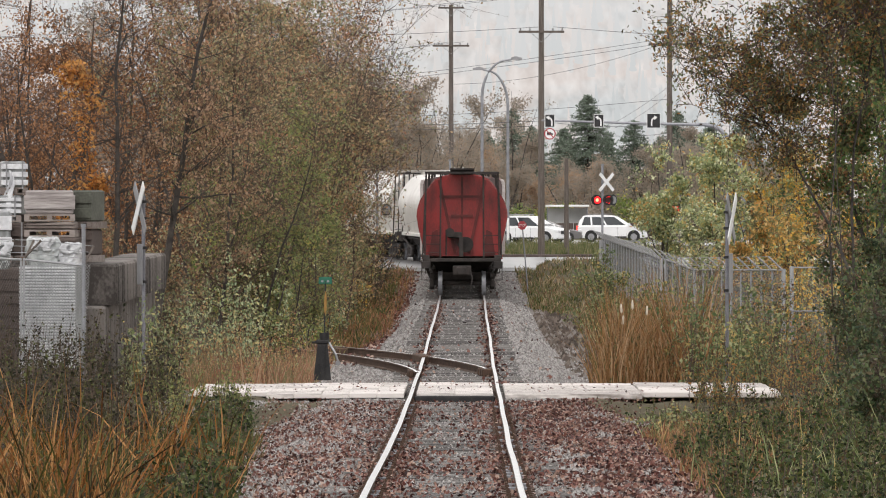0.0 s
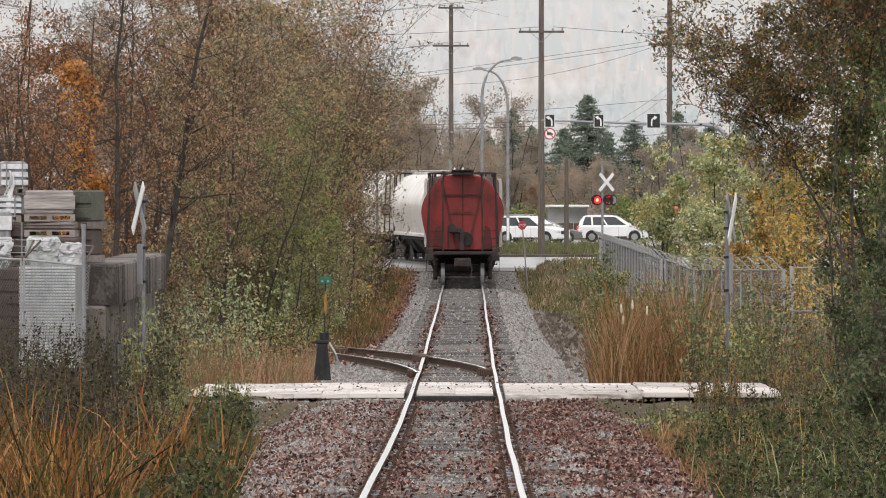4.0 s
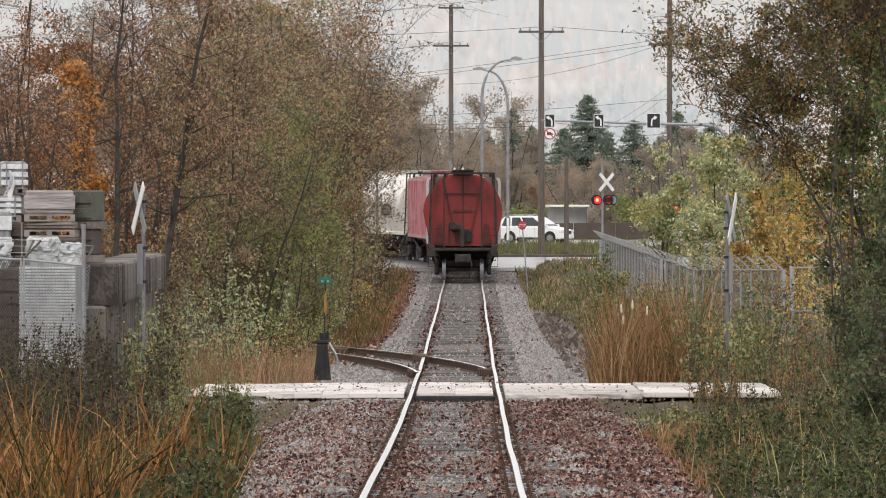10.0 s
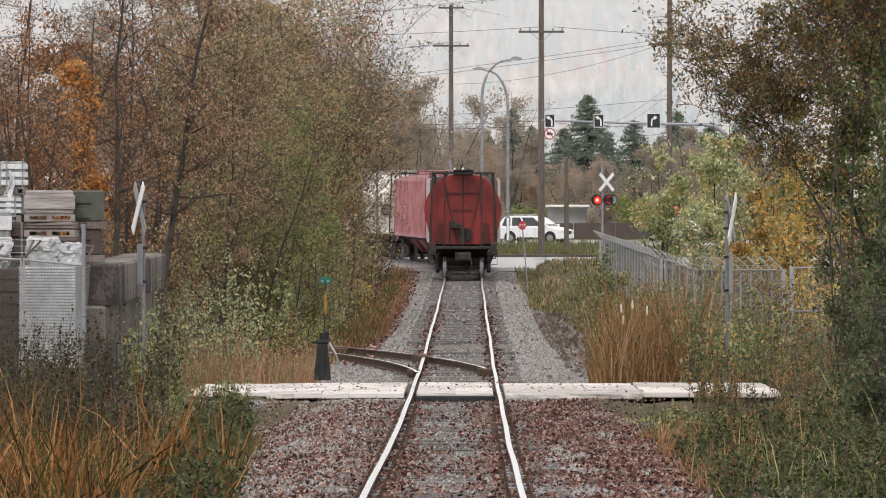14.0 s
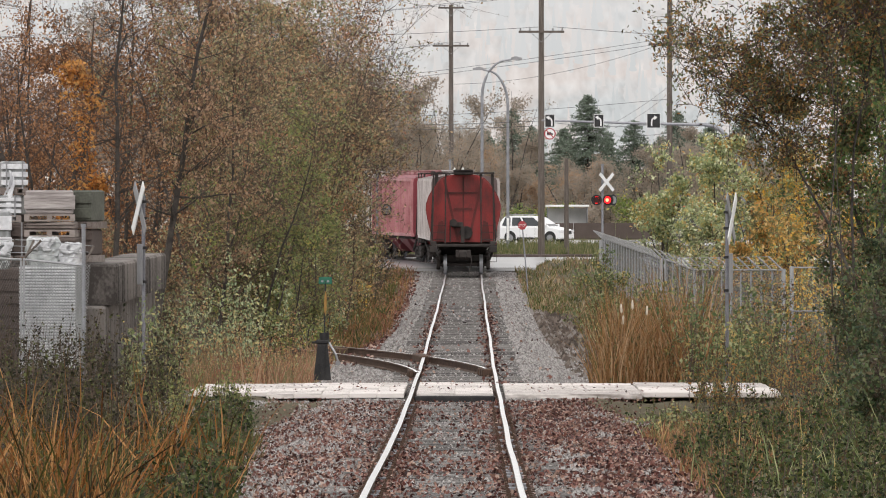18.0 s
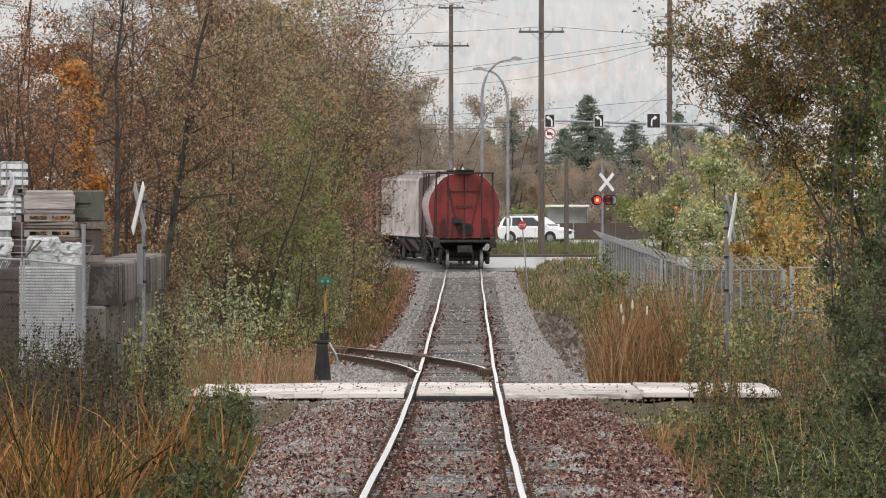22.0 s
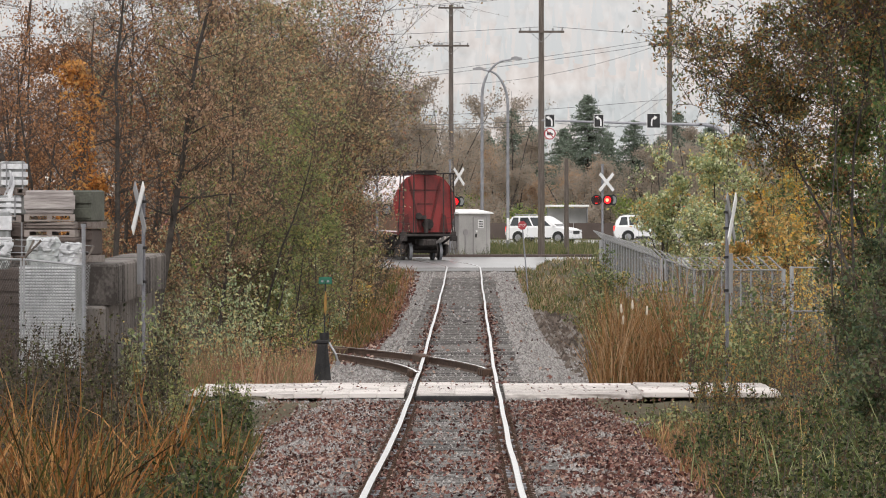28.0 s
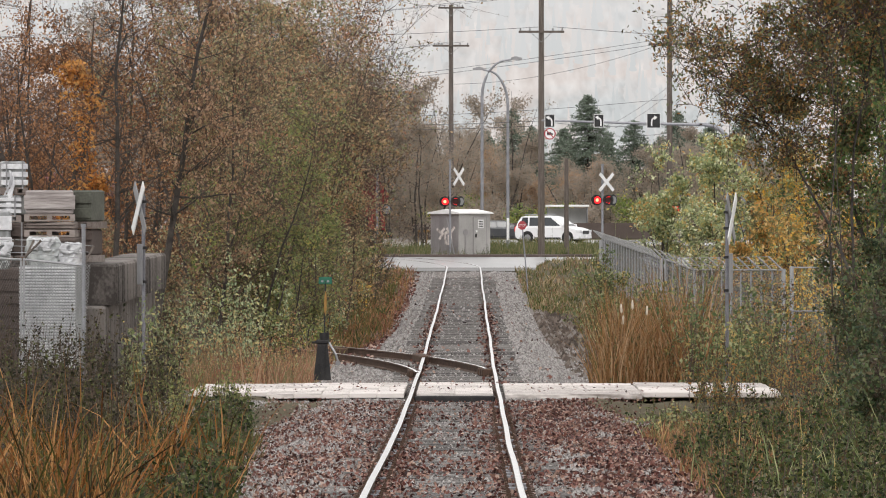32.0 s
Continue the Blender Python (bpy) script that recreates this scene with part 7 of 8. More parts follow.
weeds("tall_weeds", "tall leafy weeds round a sign post", lambda r, y: r.uniform(4.7, 6.3, len(y)), 108, 118, 110, 1.9, G_WEED, 0.1, None, 53, 34)
weeds("brown_weeds", "withered brown weeds beside the slab", lambda r, y: r.uniform(5.9, 7.8, len(y)), 90, 112, 420, 1.0, L_RUST, 0.06, None, 54, 26)
weeds("green_weeds", "dense low green weeds on the bank", lambda r, y: straight_x(y) + 2.75 + r.uniform(0, 1, len(y)) ** 0.7 * 3.6, 44, 72, 1700, 0.44, L_BANK, 0.055, None, 55, 34)
weeds("green_weeds", "sparse low weeds between dry grass", lambda r, y: straight_x(y) + 2.8 + r.uniform(0, 1, len(y)) ** 0.7 * 4.0, 72, 95, 700, 0.26, L_BANK, 0.06, None, 65, 20)
weeds("brown_weeds", "withered purple-brown weeds on the slab's edge", lambda r, y: r.normal(4.75, 0.35, len(y)), 95.5, 98.3, 80, 0.6, L_RUST, 0.06, None, 64, 26)
field("long_grass", "rough green grass on the bank", "grass", lambda r, y: straight_x(y) + 2.35 + r.uniform(0, 1, len(y)) ** 0.8 * 3.8, 44, 97, 8000, 0.3, 0.014, G_DARKGRASS, 56, 0.5, 0.8)
field("straw_grass", "dry brown grass on the bank", "grass", lambda r, y: straight_x(y) + 2.5 + r.uniform(0.2, 3.6, len(y)), 66, 92, 5000, 0.38, 0.014, G_STRAW, 57, 0.5, 0.8)
field("straw_grass", "tufts of pale dry grass at the edge of the stones", "grass", lambda r, y: straight_x(y) + 2.6 + np.abs(r.normal(0.2, 1.3, len(y))), 58, 95, 2800, 0.4, 0.014, G_STRAW, 66, 0.5, 0.7)
weeds("brown_weeds", "withered brown stalks among green weeds", lambda r, y: straight_x(y) + r.uniform(3.0, 5.6, len(y)), 62, 88, 130, 0.5, L_RUST, 0.06, None, 67, 24)
field("long_grass", "bright grass blades rising over the weeds", "grass", lambda r, y: straight_x(y) + 2.6 + r.uniform(0, 1, len(y)) ** 0.7 * 3.4, 44, 78, 1500, 0.62, 0.013, G_WEED, 68, 0.5, 0.9)
weeds("brown_weeds", "dark withered weeds before the slab", lambda r, y: r.uniform(4.2, 6.6, len(y)), 84, 96, 300, 0.5, L_SHADE, 0.055, None, 77, 26)
weeds("pale_weeds", "pale leafy weeds in front of the crossing slab", lambda r, y: r.uniform(2.9, 4.2, len(y)), 80, 93, 110, 0.5, G_WEED, 0.07, None, 58, 24)
field("long_grass", "dry grass on the knoll by the road", "grass", lambda r, y: straight_x(y) + 2.3 + 1.4 * np.clip((205 - y) / 20, 0, 1) + r.uniform(0, 6, len(y)), 150, 252, 15000, 0.34, 0.045, G_DRY, 59, 0.5, 0.8)
field("long_grass", "green grass on the knoll by the road", "grass", lambda r, y: straight_x(y) + 2.3 + 1.2 * np.clip((205 - y) / 20, 0, 1) + r.uniform(0, 5.5, len(y)), 116, 250, 8000, 0.36, 0.035, G_GREEN, 60, 0.5, 0.8)
field("verge_grass", "green grass verge in front of the street", "grass", lambda r, y: r.uniform(2.2, 12, len(y)), 304, 355, 9000, 0.7, 0.03, G_VERGE, 61, 0.4, 0.6)
field("verge_grass", "dry weeds on the verge by the hut", "grass", lambda r, y: r.uniform(-9, 3, len(y)), 294, 340, 7000, 0.6, 0.025, G_VERGE, 62, 0.4, 0.6)

rng_edge = np.random.default_rng(305)
y_edge = rng_edge.uniform(104.5, 150, 8000)
x_edge = straight_x(y_edge) + rng_edge.triangular(1.9, 2.3, 3.2, 8000)
tagged(new("ballast_stones", stone_mesh("ballast_stones", np.stack([x_edge, y_edge, np.maximum(ground_z(x_edge, y_edge), bed_z(x_edge - straight_x(y_edge), y_edge)) + 0.015], 1), 0.07, M_STONE, rng_edge)), "grey stones spilling down beside the gravel", "ballast", kind="stuff")
y_edge = rng_edge.uniform(126, 195, 650)
x_edge = straight_x(y_edge) + np.interp(y_edge, (106, 140), (2.7, 2.5)) + np.abs(rng_edge.normal(0, 0.7, 650))
tagged(new("rubble", stone_mesh("rubble", np.stack([x_edge, y_edge, np.maximum(ground_z(x_edge, y_edge), bed_z(x_edge - straight_x(y_edge), y_edge)) + 0.03], 1), 0.2, M_RUBBLE, rng_edge)), "dark broken earth and stones beside the gravel", "rubble", kind="stuff")
for x, y, ln, wd, turn in ((-1.88, 106.8, 0.42, 0.09, 62), (-2.12, 107.2, 0.38, 0.11, 15), (2.95, 128, 0.9, 0.12, 8), (2.8, 134, 1.1, 0.12, -12), (3.1, 140, 0.8, 0.14, 20)):
    ground_here = max(gz(x, y), float(bed_z(np.array([x - straight_x(y)]), np.array([y]))[0]))
    board = thing("broken_board", pose(x, y, ground_here + 0.02, 4, 7, turn), "weathered broken board lying on the stones", "board", "loose boards")
    part("plank", Shape().prism([(-ln / 2, -wd / 2), (ln / 2 - 0.06, -wd / 2), (ln / 2, -wd * 0.1), (ln / 2 - 0.04, wd / 2), (-ln / 2 + 0.03, wd / 2)], "z", -0.01, 0.03), M_PALEWOOD if x < 0 else M_WOOD, board)

# ---- trees left of the track
LEFT = "trees left of the track"
tree("tree", -4.5, 160, -0.6, 10.8, 3.2, L_OLIVE, 21000, 0.095, 101, "olive-brown deciduous tree leaning over the railway", stems=4, limbs=24, group=LEFT, low=0.06, trunk_r=0.035, dome=0.52, jitter=0.11, bark=M_TWIG)
tree("tree", -5.0, 184, -0.5, 12.2, 3.7, L_OLIVE, 18000, 0.105, 102, "tall deciduous tree with thinning olive leaves", stems=4, limbs=22, group=LEFT, low=0.06, trunk_r=0.04, dome=0.52, jitter=0.13, bark=M_TWIG)
tree("tree", -6.1, 147, -0.4, 12.2, 3.0, L_OLIVE, 18000, 0.09, 103, "deciduous tree with brown and olive leaves", stems=4, limbs=24, group=LEFT, low=0.06, trunk_r=0.05, top=0.3, jitter=0.11)
tree("tree", -3.3, 174, -0.5, 9.6, 2.5, L_UMBER, 13000, 0.09, 119, "rounded brown-olive tree at the edge of the railway", stems=3, limbs=28, group=LEFT, low=0.5, trunk_r=0.035, dome=0.52, jitter=0.11, bark=M_TWIG)
tree("tree", -4.3, 166, -0.5, 11.6, 2.7, L_UMBER, 12000, 0.09, 120, "tall tree with fine brownish leaves and twigs", stems=3, limbs=26, twigs=9, group=LEFT, low=0.3, trunk_r=0.04, dome=0.52, jitter=0.1, bark=M_TWIG)
tree("tree", -5.5, 212, -0.4, 12.5, 2.9, L_BROWN, 12000, 0.105, 104, "brown autumn tree beside the railway", stems=4, limbs=18, group=LEFT, low=0.06, dome=0.52, jitter=0.14, trunk_r=0.06, shoots=3)
tree("tree", -5.2, 236, -0.2, 8.2, 2.2, L_OLIVE, 6500, 0.105, 105, "olive tree beside the far road", stems=3, limbs=14, group=LEFT, low=0.06, dome=0.52, jitter=0.14, trunk_r=0.05, shoots=3)
tree("tree", -8.3, 152, -0.2, 13.0, 3.6, L_BROWN, 14000, 0.085, 106, "twiggy tree with sparse brown leaves", stems=4, limbs=20, twigs=10, group=LEFT, low=0.08, top=0.35, jitter=0.1, trunk_r=0.09)
tree("tree", -11.8, 165, -0.1, 12.0, 3.6, L_BROWN, 8000, 0.08, 107, "nearly bare tree with brown leaves", stems=4, limbs=18, twigs=9, group=LEFT, low=0.08, top=0.5, jitter=0.1, trunk_r=0.11)
tree("tree", -10.0, 132, -0.2, 9.4, 2.8, L_BROWN, 3000, 0.075, 108, "almost leafless tree with thin twigs", stems=3, limbs=16, twigs=10, group=LEFT, low=0.12, top=0.45, jitter=0.1, trunk_r=0.1, twig=M_BARK)
tree("tree", -6.85, 133, -0.2, 11.5, 2.3, L_TAN, 4600, 0.1, 109, "slim tree with pale hanging reddish brown leaves", limbs=44, twigs=8, group=LEFT, low=0.3, top=0.3, jitter=0.09, trunk_r=0.1, hang=0.7, twig=M_BARK, up=0.05)
tree("tree", -7.75, 131.5, -0.2, 10.5, 2.0, L_BROWN, 1500, 0.08, 117, "dark slender tree with only a few leaves", limbs=34, twigs=9, group=LEFT, low=0.3, top=0.3, jitter=0.09, trunk_r=0.09, twig=M_BARK, up=0.1)
tree("tree", -5.7, 137, -0.2, 8.2, 1.9, L_UMBER, 4200, 0.09, 118, "young tree with tan leaves among twigs", stems=2, limbs=26, twigs=8, group=LEFT, low=0.12, top=0.35, jitter=0.1, trunk_r=0.05, hang=0.6)
tree("tree", -4.35, 138, -0.3, 7.0, 1.55, L_MOSS, 6500, 0.085, 121, "young green-leaved tree in front of brown ones", stems=3, limbs=20, twigs=7, group=LEFT, low=0.1, dome=0.5, jitter=0.1, trunk_r=0.04)
tree("tree", -5.2, 141, -0.3, 6.0, 1.4, L_MOSS, 5000, 0.085, 122, "green shrubby tree at the edge of the thicket", stems=3, limbs=18, twigs=7, group=LEFT, low=0.1, dome=0.5, jitter=0.1, trunk_r=0.04)
tree("tree", -3.55, 146, -0.3, 4.6, 1.1, L_MOSS, 3200, 0.085, 123, "small green tree with drooping leaves", stems=3, limbs=14, twigs=6, group=LEFT, low=0.1, dome=0.5, jitter=0.1, trunk_r=0.03)
tree("tree", -7.95, 130, 0.0, 7.0, 0.72, L_ORANGE, 1900, 0.105, 110, "slim young tree with bright orange leaves", limbs=30, twigs=6, jitter=0.09, group=LEFT, low=0.42, trunk_r=0.035, top=0.25, clump=1.0)
tree("tree", -8.55, 130.5, 0.0, 4.5, 0.9, L_ORANGE, 650, 0.1, 111, "small orange-leaved sapling behind the crates", limbs=12, twigs=5, jitter=0.13, group=LEFT, low=0.6, trunk_r=0.03)
tree("tree", -14, 185, 0.0, 12.5, 4.0, L_BROWN, 9000, 0.09, 112, "brown autumn tree in the thicket", stems=4, limbs=16, group=LEFT, low=0.06, top=0.5, jitter=0.15, shoots=2)
tree("tree", -8.0, 195, -0.2, 14.5, 3.4, L_BROWN, 15000, 0.1, 113, "tall brown tree in the thicket", stems=4, limbs=18, group=LEFT, low=0.05, top=0.3, jitter=0.15, shoots=2)
tree("tree", -9.5, 225, 0.0, 13.5, 3.6, L_BROWN, 9000, 0.13, 114, "brown tree deep in the thicket", stems=4, limbs=14, group=LEFT, low=0.03, top=0.35, jitter=0.18, shoots=1)
tree("tree", -5.9, 170, -0.3, 14.0, 2.9, L_TAN, 15000, 0.09, 115, "reddish brown tree between olive ones", stems=4, limbs=22, group=LEFT, low=0.2, top=0.35, jitter=0.12, trunk_r=0.05, shoots=3)
for i, (x, y, h, sp, lf, n, sz_) in enumerate(((-3.7, 148, 2.6, 1.3, L_LIGHT, 3600, 0.075), (-3.5, 163, 3.0, 1.3, L_LIGHT, 3600, 0.08), (-5.2, 139, 3.4, 1.7, L_OLIVE, 4200, 0.075), (-4.8, 152, 4.4, 1.7, L_GREEN, 5200, 0.08),
                                               (-3.9, 176, 3.4, 1.4, L_LIGHT, 3600, 0.085), (-3.8, 194, 3.4, 1.5, L_OLIVE, 3200, 0.09), (-4.0, 220, 3.2, 1.3, L_MOSS, 2600, 0.1), (-4.0, 244, 3.0, 1.3, L_RUST, 2400, 0.1),
                                               (-6.8, 138, 3.6, 1.9, L_OLIVE, 4600, 0.075), (-8.6, 140, 3.6, 2.0, L_BROWN, 4000, 0.08), (-3.2, 205, 1.6, 0.9, L_YELLOW, 1300, 0.09), (-3.3, 235, 1.7, 0.9, L_YELLOW, 1300, 0.09), (-2.75, 226, 3.2, 0.8, L_UMBER, 620, 0.1), (-2.75, 214, 2.8, 0.7, L_UMBER, 560, 0.1), (-2.9, 246, 3.2, 0.8, L_RUST, 560, 0.1), (-11, 150, 4.5, 2.4, L_OLIVE, 4500, 0.08), (-4.9, 140, 5.6, 1.5, L_GREEN, 4200, 0.085), (-3.95, 143, 4.6, 1.2, L_GREEN, 3000, 0.085))):
    tree("bush", x, y, gz(x, y), h, sp, lf, n, sz_, 130 + i, "dense leafy autumn bush at the edge of the trees", stems=5, limbs=9, twigs=5, jitter=0.12, category="bush", group="bushes left of the track", low=0.05, trunk_r=0.03, shoots=2)

# ---- trees right of the track
RIGHT = "trees right of the track"
tree("tree", 7.0, 85, 0.6, 8.8, 2.2, L_RUST, 30000, 0.068, 151, "leafy tree with rust and green leaves over the bank", stems=2, limbs=36, twigs=8, jitter=0.075, leaf_ratio=0.42, clump=0.9, group=RIGHT, low=0.58, trunk_r=0.045, up=0.0, top=0.3, shoots=3)
tree("tree", 6.6, 86, 0.6, 9.6, 1.7, L_RUST, 24000, 0.068, 159, "slender tree with tufts of dark rusty leaves", stems=2, limbs=34, twigs=8, jitter=0.07, leaf_ratio=0.42, clump=0.8, group=RIGHT, low=0.64, trunk_r=0.04, up=0.03, top=0.3, shoots=3)
tree("tree", 6.75, 82, 0.5, 5.0, 1.25, L_DEEP, 12000, 0.085, 152, "dense deep green tree beside the bank", stems=3, limbs=20, twigs=6, jitter=0.1, group=RIGHT, low=0.02, trunk_r=0.06, shoots=2, top=0.35)
for i, (x, y, h, sp, n) in enumerate(((6.05, 78, 3.4, 0.7, 4200), (5.55, 72, 2.5, 0.6, 3200), (5.05, 65, 1.8, 0.5, 2500), (4.65, 59, 1.2, 0.4, 1600), (6.45, 84, 3.2, 0.75, 3600), (6.9, 90, 3.0, 0.8, 3400))):
    tree("bush", x, y, gz(x, y), h, sp, L_IVY, int(n * 1.4), 0.066, 190 + i, "dark green large-leaved shrub at the edge of the bank", stems=4, limbs=11, twigs=5, jitter=0.1, category="bush", group="shrubs on the bank", low=0.04, trunk_r=0.025, shoots=2, top=0.35)
tree("tree", 6.2, 84, 0.5, 8.6, 1.7, L_RUST, 7500, 0.072, 161, "leafy brown-green tree with rusty tufts over the bank", stems=2, limbs=30, twigs=7, jitter=0.085, group=RIGHT, low=0.66, trunk_r=0.018, top=0.4, shoots=2)
tree("tree", 7.6, 93, 0.3, 9.2, 2.2, L_RUST, 20000, 0.08, 153, "tall tree with rusty autumn leaves", stems=3, limbs=30, twigs=6, jitter=0.1, leaf_ratio=0.42, clump=0.9, group=RIGHT, low=0.56, trunk_r=0.05, top=0.35, shoots=3)
tree("tree", 7.2, 88, 0.5, 5.2, 1.8, L_DEEP, 11000, 0.085, 154, "deep green leafy tree on the bank", stems=3, limbs=18, twigs=6, jitter=0.12, group=RIGHT, low=0.05, trunk_r=0.07, shoots=2)
tree("tree", 9.3, 101, 0.0, 9.4, 2.9, L_RUST, 13000, 0.095, 155, "green and brown leafy tree behind the bank", stems=3, limbs=18, twigs=6, jitter=0.12, group=RIGHT, low=0.5, trunk_r=0.07, shoots=2, top=0.3)
# Two extra trees out of view, added so their crowns shade the leaves below.
for i, (x, y) in enumerate(((8.2, 88), (9.0, 97))):
    tree("tree", x, y, 0.5, 14.5, 3.6, L_RUST, 9000, 0.17, 156 + i, "unseen tall autumn tree added to shade the bank", stems=2, limbs=18, twigs=6, jitter=0.2, group=RIGHT, low=0.6, trunk_r=0.1, top=0.35, shoots=1)
for i, (x, y, h, sp, lf, n) in enumerate(((8.7, 214, 6.2, 1.8, L_LIGHT, 11000), (10.3, 206, 7.6, 2.1, L_LIGHT, 12000), (12.6, 210, 7.4, 2.2, L_YELLOW, 12000), (14.9, 198, 6.4, 2.0, L_YELLOW, 10000), (16.4, 205, 7.0, 2.2, L_RUST, 6000),
                                          (9.3, 200, 3.6, 1.7, L_LIGHT, 4500), (11.6, 196, 4.0, 1.8, L_YELLOW, 4500), (13.8, 186, 3.8, 1.8, L_YELLOW, 4200), (11.2, 184, 3.2, 1.5, L_GOLD, 3600), (12.6, 176, 3.4, 1.5, L_TAN, 3600), (10.4, 192, 4.6, 1.6, L_GOLD, 4200), (9.6, 170, 2.2, 1.1, L_GOLD, 2000), (18, 190, 8.5, 2.6, L_DEEP, 6000), (15.8, 172, 4.0, 1.9, L_RUST, 4000), (13.7, 222, 7.2, 2.2, L_RUST, 7000))):
    tree("tree", x, y, gz(x, y), h, sp, lf, int(n * 0.62), 0.15, 160 + i, "yellow and green autumn tree behind the fence", stems=4, limbs=12, twigs=6, jitter=0.12, group=RIGHT, low=0.05, trunk_r=0.05, shoots=2)
for i, (x, y, h, sp, lf, n, sz_) in enumerate(((5.0, 172, 2.9, 1.15, G_WEED, 1900, 0.12), (5.9, 164, 1.7, 0.9, G_WEED, 1000, 0.12), (4.6, 158, 0.8, 0.7, L_LIGHT, 500, 0.12), (7.4, 130, 2.2, 0.8, L_RUST, 1300, 0.08), (9.6, 128, 2.2, 0.9, G_WEED, 1100, 0.1), (8.2, 112, 1.3, 0.9, L_RUST, 1400, 0.06))):
    tree("bush", x, y, gz(x, y), h, sp, lf, n, sz_, 180 + i, "low leafy bush beside the fence", stems=5, limbs=7, twigs=4, jitter=0.14, category="bush", group="bushes right of the track", low=0.05, trunk_r=0.02, shoots=2)


tree("tree", 7.7, 92, 0.4, 11.0, 2.3, L_DEEP, 17000, 0.085, 158, "deep green and rusty tree over the bank", stems=2, limbs=26, twigs=7, jitter=0.09, group=RIGHT, low=0.44, trunk_r=0.06, top=0.3, shoots=2)

# ---- far trees
def conifer(x, y, z, h, r, seed, label):
    rng = np.random.default_rng(seed)
    ob = thing("conifer", pose(x, y, z), label, "conifer", "far conifers")
    tiers = int(h / 0.42)
    f = np.repeat(np.linspace(0.03, 0.985, tiers), 15)
    f = np.clip(f + rng.normal(size=len(f)) * 0.008, 0.02, 0.995)
    n = len(f)
    a = rng.uniform(0, 2 * np.pi, n)
    ln = 1.42 * r * (1 - f) ** 0.7 * rng.uniform(0.7, 1.08, n) + 0.12
    br = limbs_at(rng, np.stack([0 * f, 0 * f, h * f], 1), np.stack([np.cos(a), np.sin(a), 0.05 + 0 * a], 1), ln, 0.04, -0.07, 4)
    part("trunk", tubes_mesh("trunk", [(np.array([[[0, 0, -0.3], [0, 0, h * 0.5], [0, 0, h]]]), 0.22, 0.02, 7)], M_BARK), None, ob)
    tagged(part("branchwork", tubes_mesh("branchwork", [(br, 0.03, 0.01, 3)], M_BARK), None, ob), kind="stuff")
    w = np.repeat(np.arange(n), (8 + ln * 11).astype(int))
    m = len(w)
    g = rng.uniform(0.1, 1, m)
    pts = along(br, w, g) + rng.normal(size=(m, 3)) * np.array([0.13, 0.13, 0.09])
    part("crown", leaf_mesh("crown", pts, 0.3, L_CONIFER, rng, ratio=0.35, hang=0.55), None, ob)


for i, (x, y, h, r) in enumerate(((14.0, 545, 12.5, 4.2), (12.0, 560, 9.4, 3.6), (18.6, 550, 10.1, 3.4), (21.6, 560, 8.6, 2.6), (6.9, 560, 11.4, 3.2), (4.6, 590, 9.5, 2.6), (-3.2, 560, 11.5, 3.0), (-6.8, 575, 11.5, 3.2), (24.5, 570, 8.5, 2.8), (9.6, 600, 9, 2.8), (16.4, 565, 9.0, 2.8), (9.0, 575, 9.8, 3.4), (22.8, 548, 11, 4.0), (26.6, 560, 10, 3.5), (29, 545, 10.5, 3.6))):
    conifer(x, y, 0.2, h, r, 200 + i, "dark green conifer beyond the street")
rng0 = np.random.default_rng(77)
for i in range(26):
    px = -8.5 + 1.55 * i + rng0.uniform(-0.5, 0.5)
    y = rng0.uniform(470, 620)
    h = rng0.uniform(9.5, 13) if i < 12 else rng0.uniform(4.6, 6.4) if i < 18 else rng0.uniform(8.0, 10.0)
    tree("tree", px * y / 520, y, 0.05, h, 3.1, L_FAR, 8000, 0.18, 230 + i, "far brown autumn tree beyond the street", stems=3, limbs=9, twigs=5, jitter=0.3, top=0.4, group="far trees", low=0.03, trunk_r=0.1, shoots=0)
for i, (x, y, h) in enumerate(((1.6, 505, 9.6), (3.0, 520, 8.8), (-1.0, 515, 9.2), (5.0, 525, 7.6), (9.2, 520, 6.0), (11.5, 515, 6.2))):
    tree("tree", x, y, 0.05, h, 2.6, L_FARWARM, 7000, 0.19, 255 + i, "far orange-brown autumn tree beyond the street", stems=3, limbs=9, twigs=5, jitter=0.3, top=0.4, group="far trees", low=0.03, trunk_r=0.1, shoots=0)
for i in range(16):
    px = -12 + 2.6 * i + rng0.uniform(-0.5, 0.5)
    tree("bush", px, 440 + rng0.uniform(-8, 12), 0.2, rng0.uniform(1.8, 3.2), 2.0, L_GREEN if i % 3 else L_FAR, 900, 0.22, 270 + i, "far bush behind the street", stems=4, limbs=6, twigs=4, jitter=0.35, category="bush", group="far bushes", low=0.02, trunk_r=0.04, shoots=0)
for i in range(9):
    x, y = -15 - 3.4 * i + rng0.uniform(-1, 1), 260 + rng0.uniform(-20, 30)
    tree("tree", x, y, 0.0, rng0.uniform(10, 13), 4.2, L_BROWN if i % 2 else L_FAR, 5500, 0.22, 290 + i, "brown autumn tree behind the yard", stems=3, limbs=13, twigs=6, jitter=0.35, group="trees behind the yard", low=0.04, trunk_r=0.1, shoots=1)
tree("tree", -4.3, 203, -0.3, 11.0, 3.9, L_OLIVE, 11000, 0.1, 116, "olive tree with boughs arching over the railway", stems=3, limbs=18, group=LEFT, low=0.35, dome=0.52, jitter=0.13, trunk_r=0.09, shoots=3)
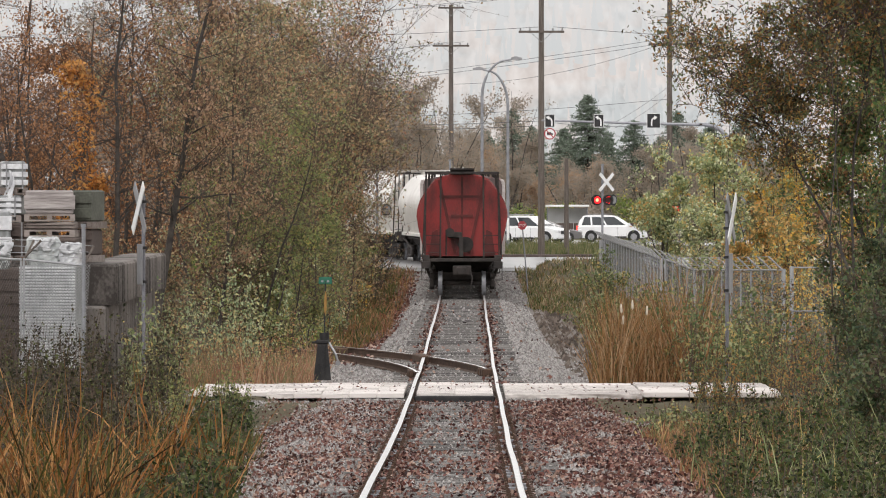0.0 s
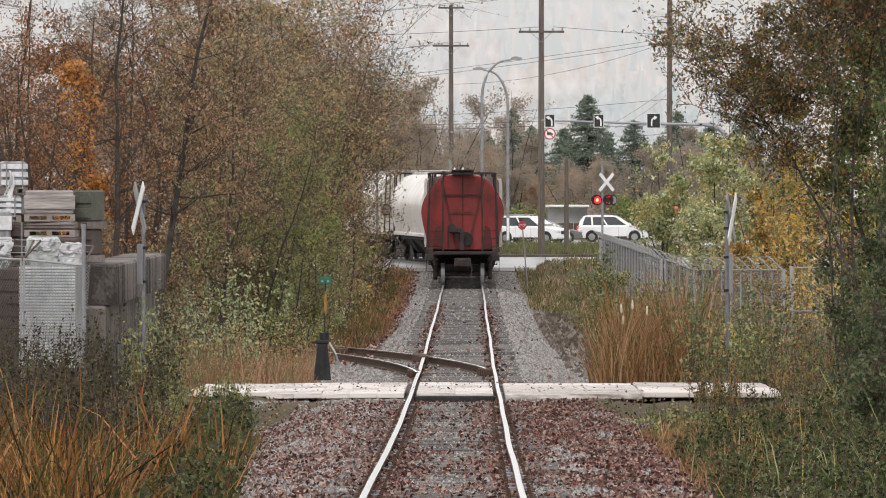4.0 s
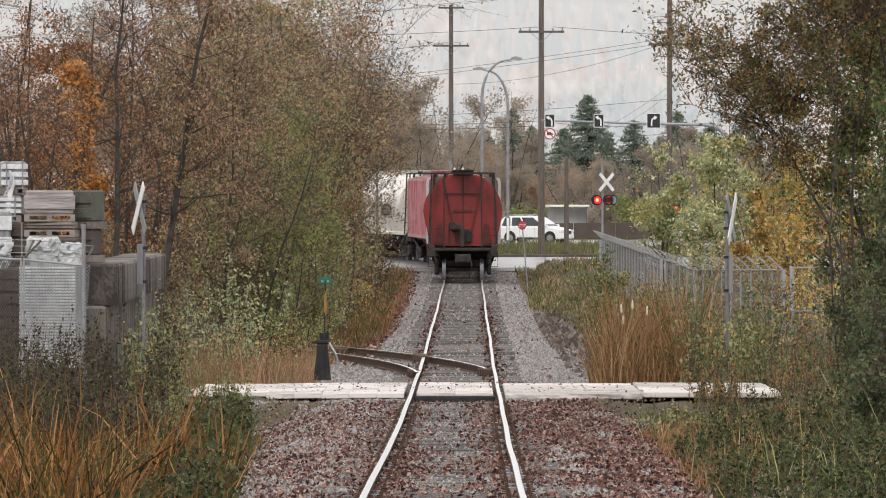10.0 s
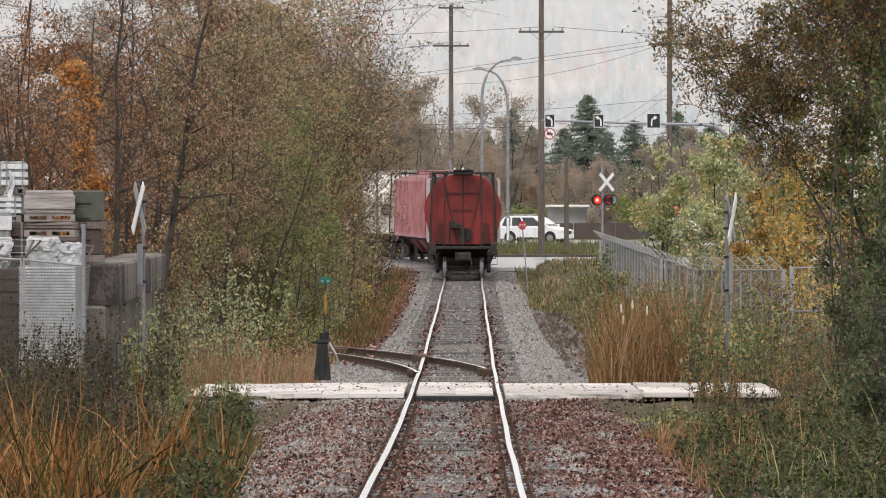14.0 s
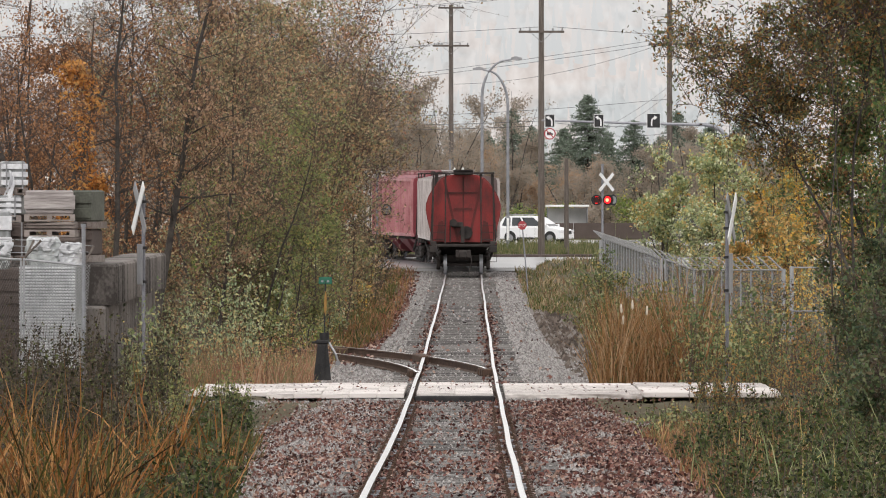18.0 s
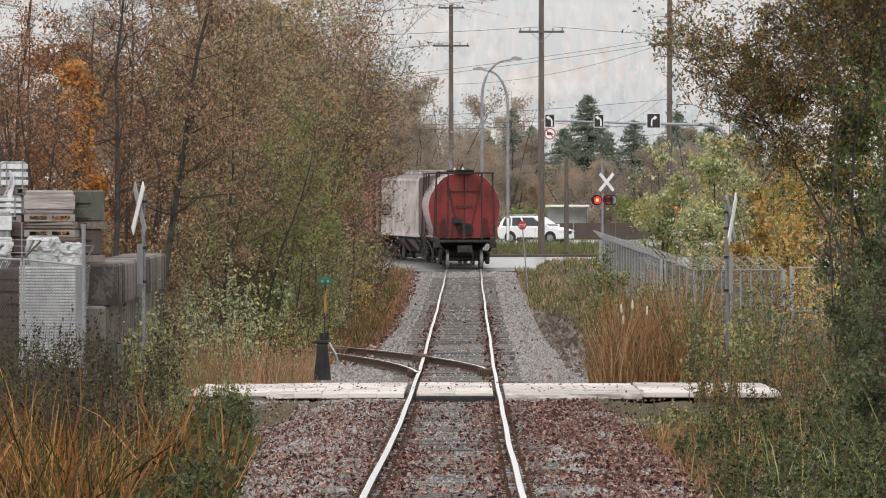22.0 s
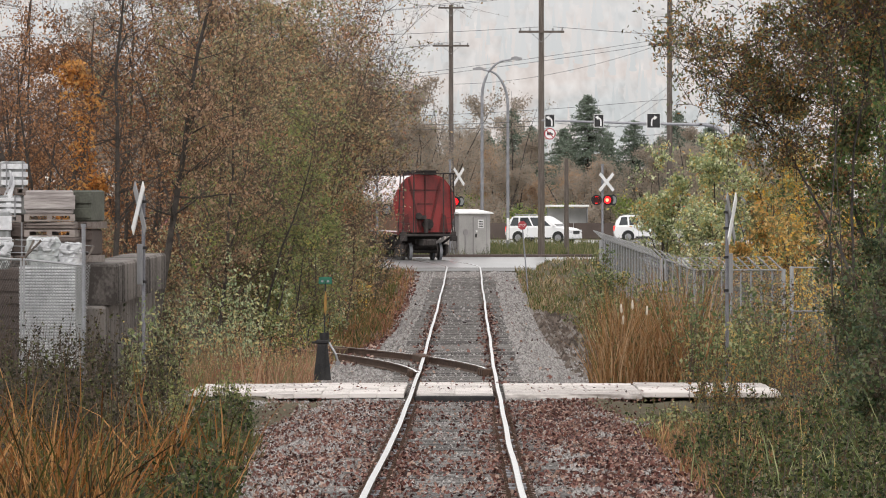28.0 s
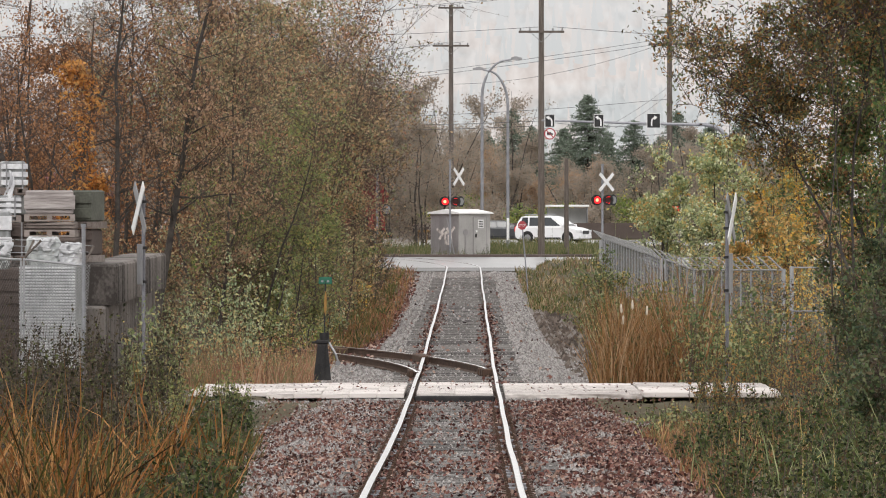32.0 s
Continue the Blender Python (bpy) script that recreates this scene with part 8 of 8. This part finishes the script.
# thicket that closes the view behind the left trees
for i, (x, y, h, sp, lf, n, sz_) in enumerate(((-7.0, 240, 13.5, 3.4, L_BROWN, 9000, 0.14), (-10.5, 205, 13.5, 3.6, L_BROWN, 9000, 0.13), (-12.5, 240, 13.0, 4.0, L_FAR, 9000, 0.16), (-6.6, 205, 14.0, 2.8, L_OLIVE, 9000, 0.12),
                                               (-5.6, 228, 13.0, 2.5, L_BROWN, 8000, 0.12), (-15.5, 215, 11.5, 4.0, L_BROWN, 8000, 0.15))):
    tree("tree", x, y, -0.1, h, sp, lf, n, sz_, 310 + i, "brown autumn tree closing the thicket", stems=4, limbs=15, twigs=6, jitter=0.22, group="thicket behind the left trees", low=0.03, trunk_r=0.06, top=0.3, shoots=1)
for i in range(8):
    x, y = -22 + 2.9 * i + rng0.uniform(-0.6, 0.6), 350 + rng0.uniform(-6, 6)
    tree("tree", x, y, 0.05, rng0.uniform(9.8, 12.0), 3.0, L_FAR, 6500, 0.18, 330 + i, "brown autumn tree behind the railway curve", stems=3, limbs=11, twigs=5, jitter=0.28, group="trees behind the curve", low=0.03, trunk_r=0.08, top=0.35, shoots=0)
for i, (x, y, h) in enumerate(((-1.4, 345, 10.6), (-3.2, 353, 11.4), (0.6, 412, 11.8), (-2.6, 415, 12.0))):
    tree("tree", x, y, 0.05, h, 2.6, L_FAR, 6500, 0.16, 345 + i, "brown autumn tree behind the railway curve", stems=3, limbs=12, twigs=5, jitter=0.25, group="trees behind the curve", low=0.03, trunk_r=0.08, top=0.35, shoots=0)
# heap of dark broken stone beside the bank
rngr = np.random.default_rng(90)
yy = rngr.uniform(128, 192, 2600)
xx = straight_x(yy) + 2.25 + np.abs(rngr.normal(0, 0.4, 2600))
tagged(new("rubble", stone_mesh("rubble", np.stack([xx, yy, ground_z(xx, yy) + 0.05], 1), 0.14, M_RUBBLE, rngr)), "dark broken stone and soil beside the bank", "rubble", kind="stuff")
weeds("tall_weeds", "yellowing leafy weeds behind the gate", lambda r, y: r.uniform(8.9, 16, len(y)), 146, 168, 330, 2.2, L_YELLOW, 0.11, None, 71, 30)
weeds("tall_weeds", "leafy weeds along the fence", lambda r, y: straight_x(y) + r.uniform(4.6, 7.6, len(y)), 118, 140, 70, 1.5, G_WEED, 0.13, None, 72, 24)
weeds("brown_weeds", "withered brown stalks along the fence", lambda r, y: straight_x(y) + r.uniform(4.8, 8.4, len(y)), 116, 140, 190, 1.3, L_RUST, 0.07, None, 78, 26)
field("bank_grass", "dry grass tufts along the bank", "grass", lambda r, y: straight_x(y) - r.uniform(2.1, 4.2, len(y)), 138, 250, 6000, 0.42, 0.03, G_STRAW, 73, 0.5, 0.8)
field("bank_grass", "yellow-green grass at the foot of bushes", "grass", lambda r, y: straight_x(y) - r.uniform(2.6, 4.6, len(y)), 122, 250, 5000, 0.5, 0.03, G_GREEN, 74, 0.5, 0.8)

# ---------------------------------------------------------------- what moves
TRAIN_T = [0, 1, 2, 3, 4, 5.5, 7, 9, 11, 13, 14.5, 16.5, 18, 20, 21, 22, 23, 24, 25, 26.2, 27.5, 28.5, 29, 30, 31, 32, 34]
TRAIN_S = [196.5, 202.3, 207.7, 212.5, 216.4, 219.7, 222.6, 225.2, 227.2, 229.8, 232.0, 234.8, 237.8, 244.8, 249.0, 252.2, 255.6, 259.3, 263.8, 270, 276.6, 281.2, 283.4, 287.6, 291.3, 295.2, 303]


def train_way(t):
    """Way of the train's rear coupler along the line: it creeps, then pulls away."""
    a = np.interp(np.linspace(t - 0.8, t + 0.8, 9), [-6] + TRAIN_T, [160.0] + TRAIN_S)
    return float(np.mean(a))


def car_pose(s_rear):
    a, b = on_line(s_rear + 8.4 - 5.75), on_line(s_rear + 8.4 + 5.75)
    d = b - a
    c = (a + b) / 2
    return Matrix.Translation(c) @ Euler((math.atan2(d.z, math.hypot(d.x, d.y)), 0, -math.atan2(d.x, d.y))).to_matrix().to_4x4()


def flash_rows(swing, at):
    """The flashing unit tips from one lamp to the other and back every 1.1 seconds."""
    period = 1.1105
    rows = [(0.0, pose(*at, 0, 0, swing))]
    k = 0
    while True:
        t = 0.09 + k * period / 2
        if t > 31.8:
            break
        side = -swing if k % 2 == 0 else swing
        rows.append((round(t - 0.034, 3), pose(*at, 0, 0, -side)))
        rows.append((round(t + 0.034, 3), pose(*at, 0, 0, side)))
        k += 1
    rows.append((32.0, pose(*at, 0, 0, swing)))
    return rows


def motions():
    for i, (car, sets) in enumerate(TRAIN):
        walk(car, [(t, car_pose(train_way(t) + i * CAR)) for t in np.arange(0, 32.01, 0.5)])
        if i < 2:
            for ws in sets:
                y = ws.matrix_basis.translation.y
                walk(ws, [(t, pose(0, y, 0.42, -math.degrees((train_way(t) - 190) / 0.42))) for t in np.arange(0, 32.01, 0.1)])
    for unit_ob in FLASHERS:
        walk(unit_ob, flash_rows(12, tuple(unit_ob.matrix_basis.translation)))
    for vehicle_ob, y, z, turn, rows in TRAFFIC:
        walk(vehicle_ob, [(t, pose(x, y, z, 0, 0, turn)) for t, x in rows])


motions()
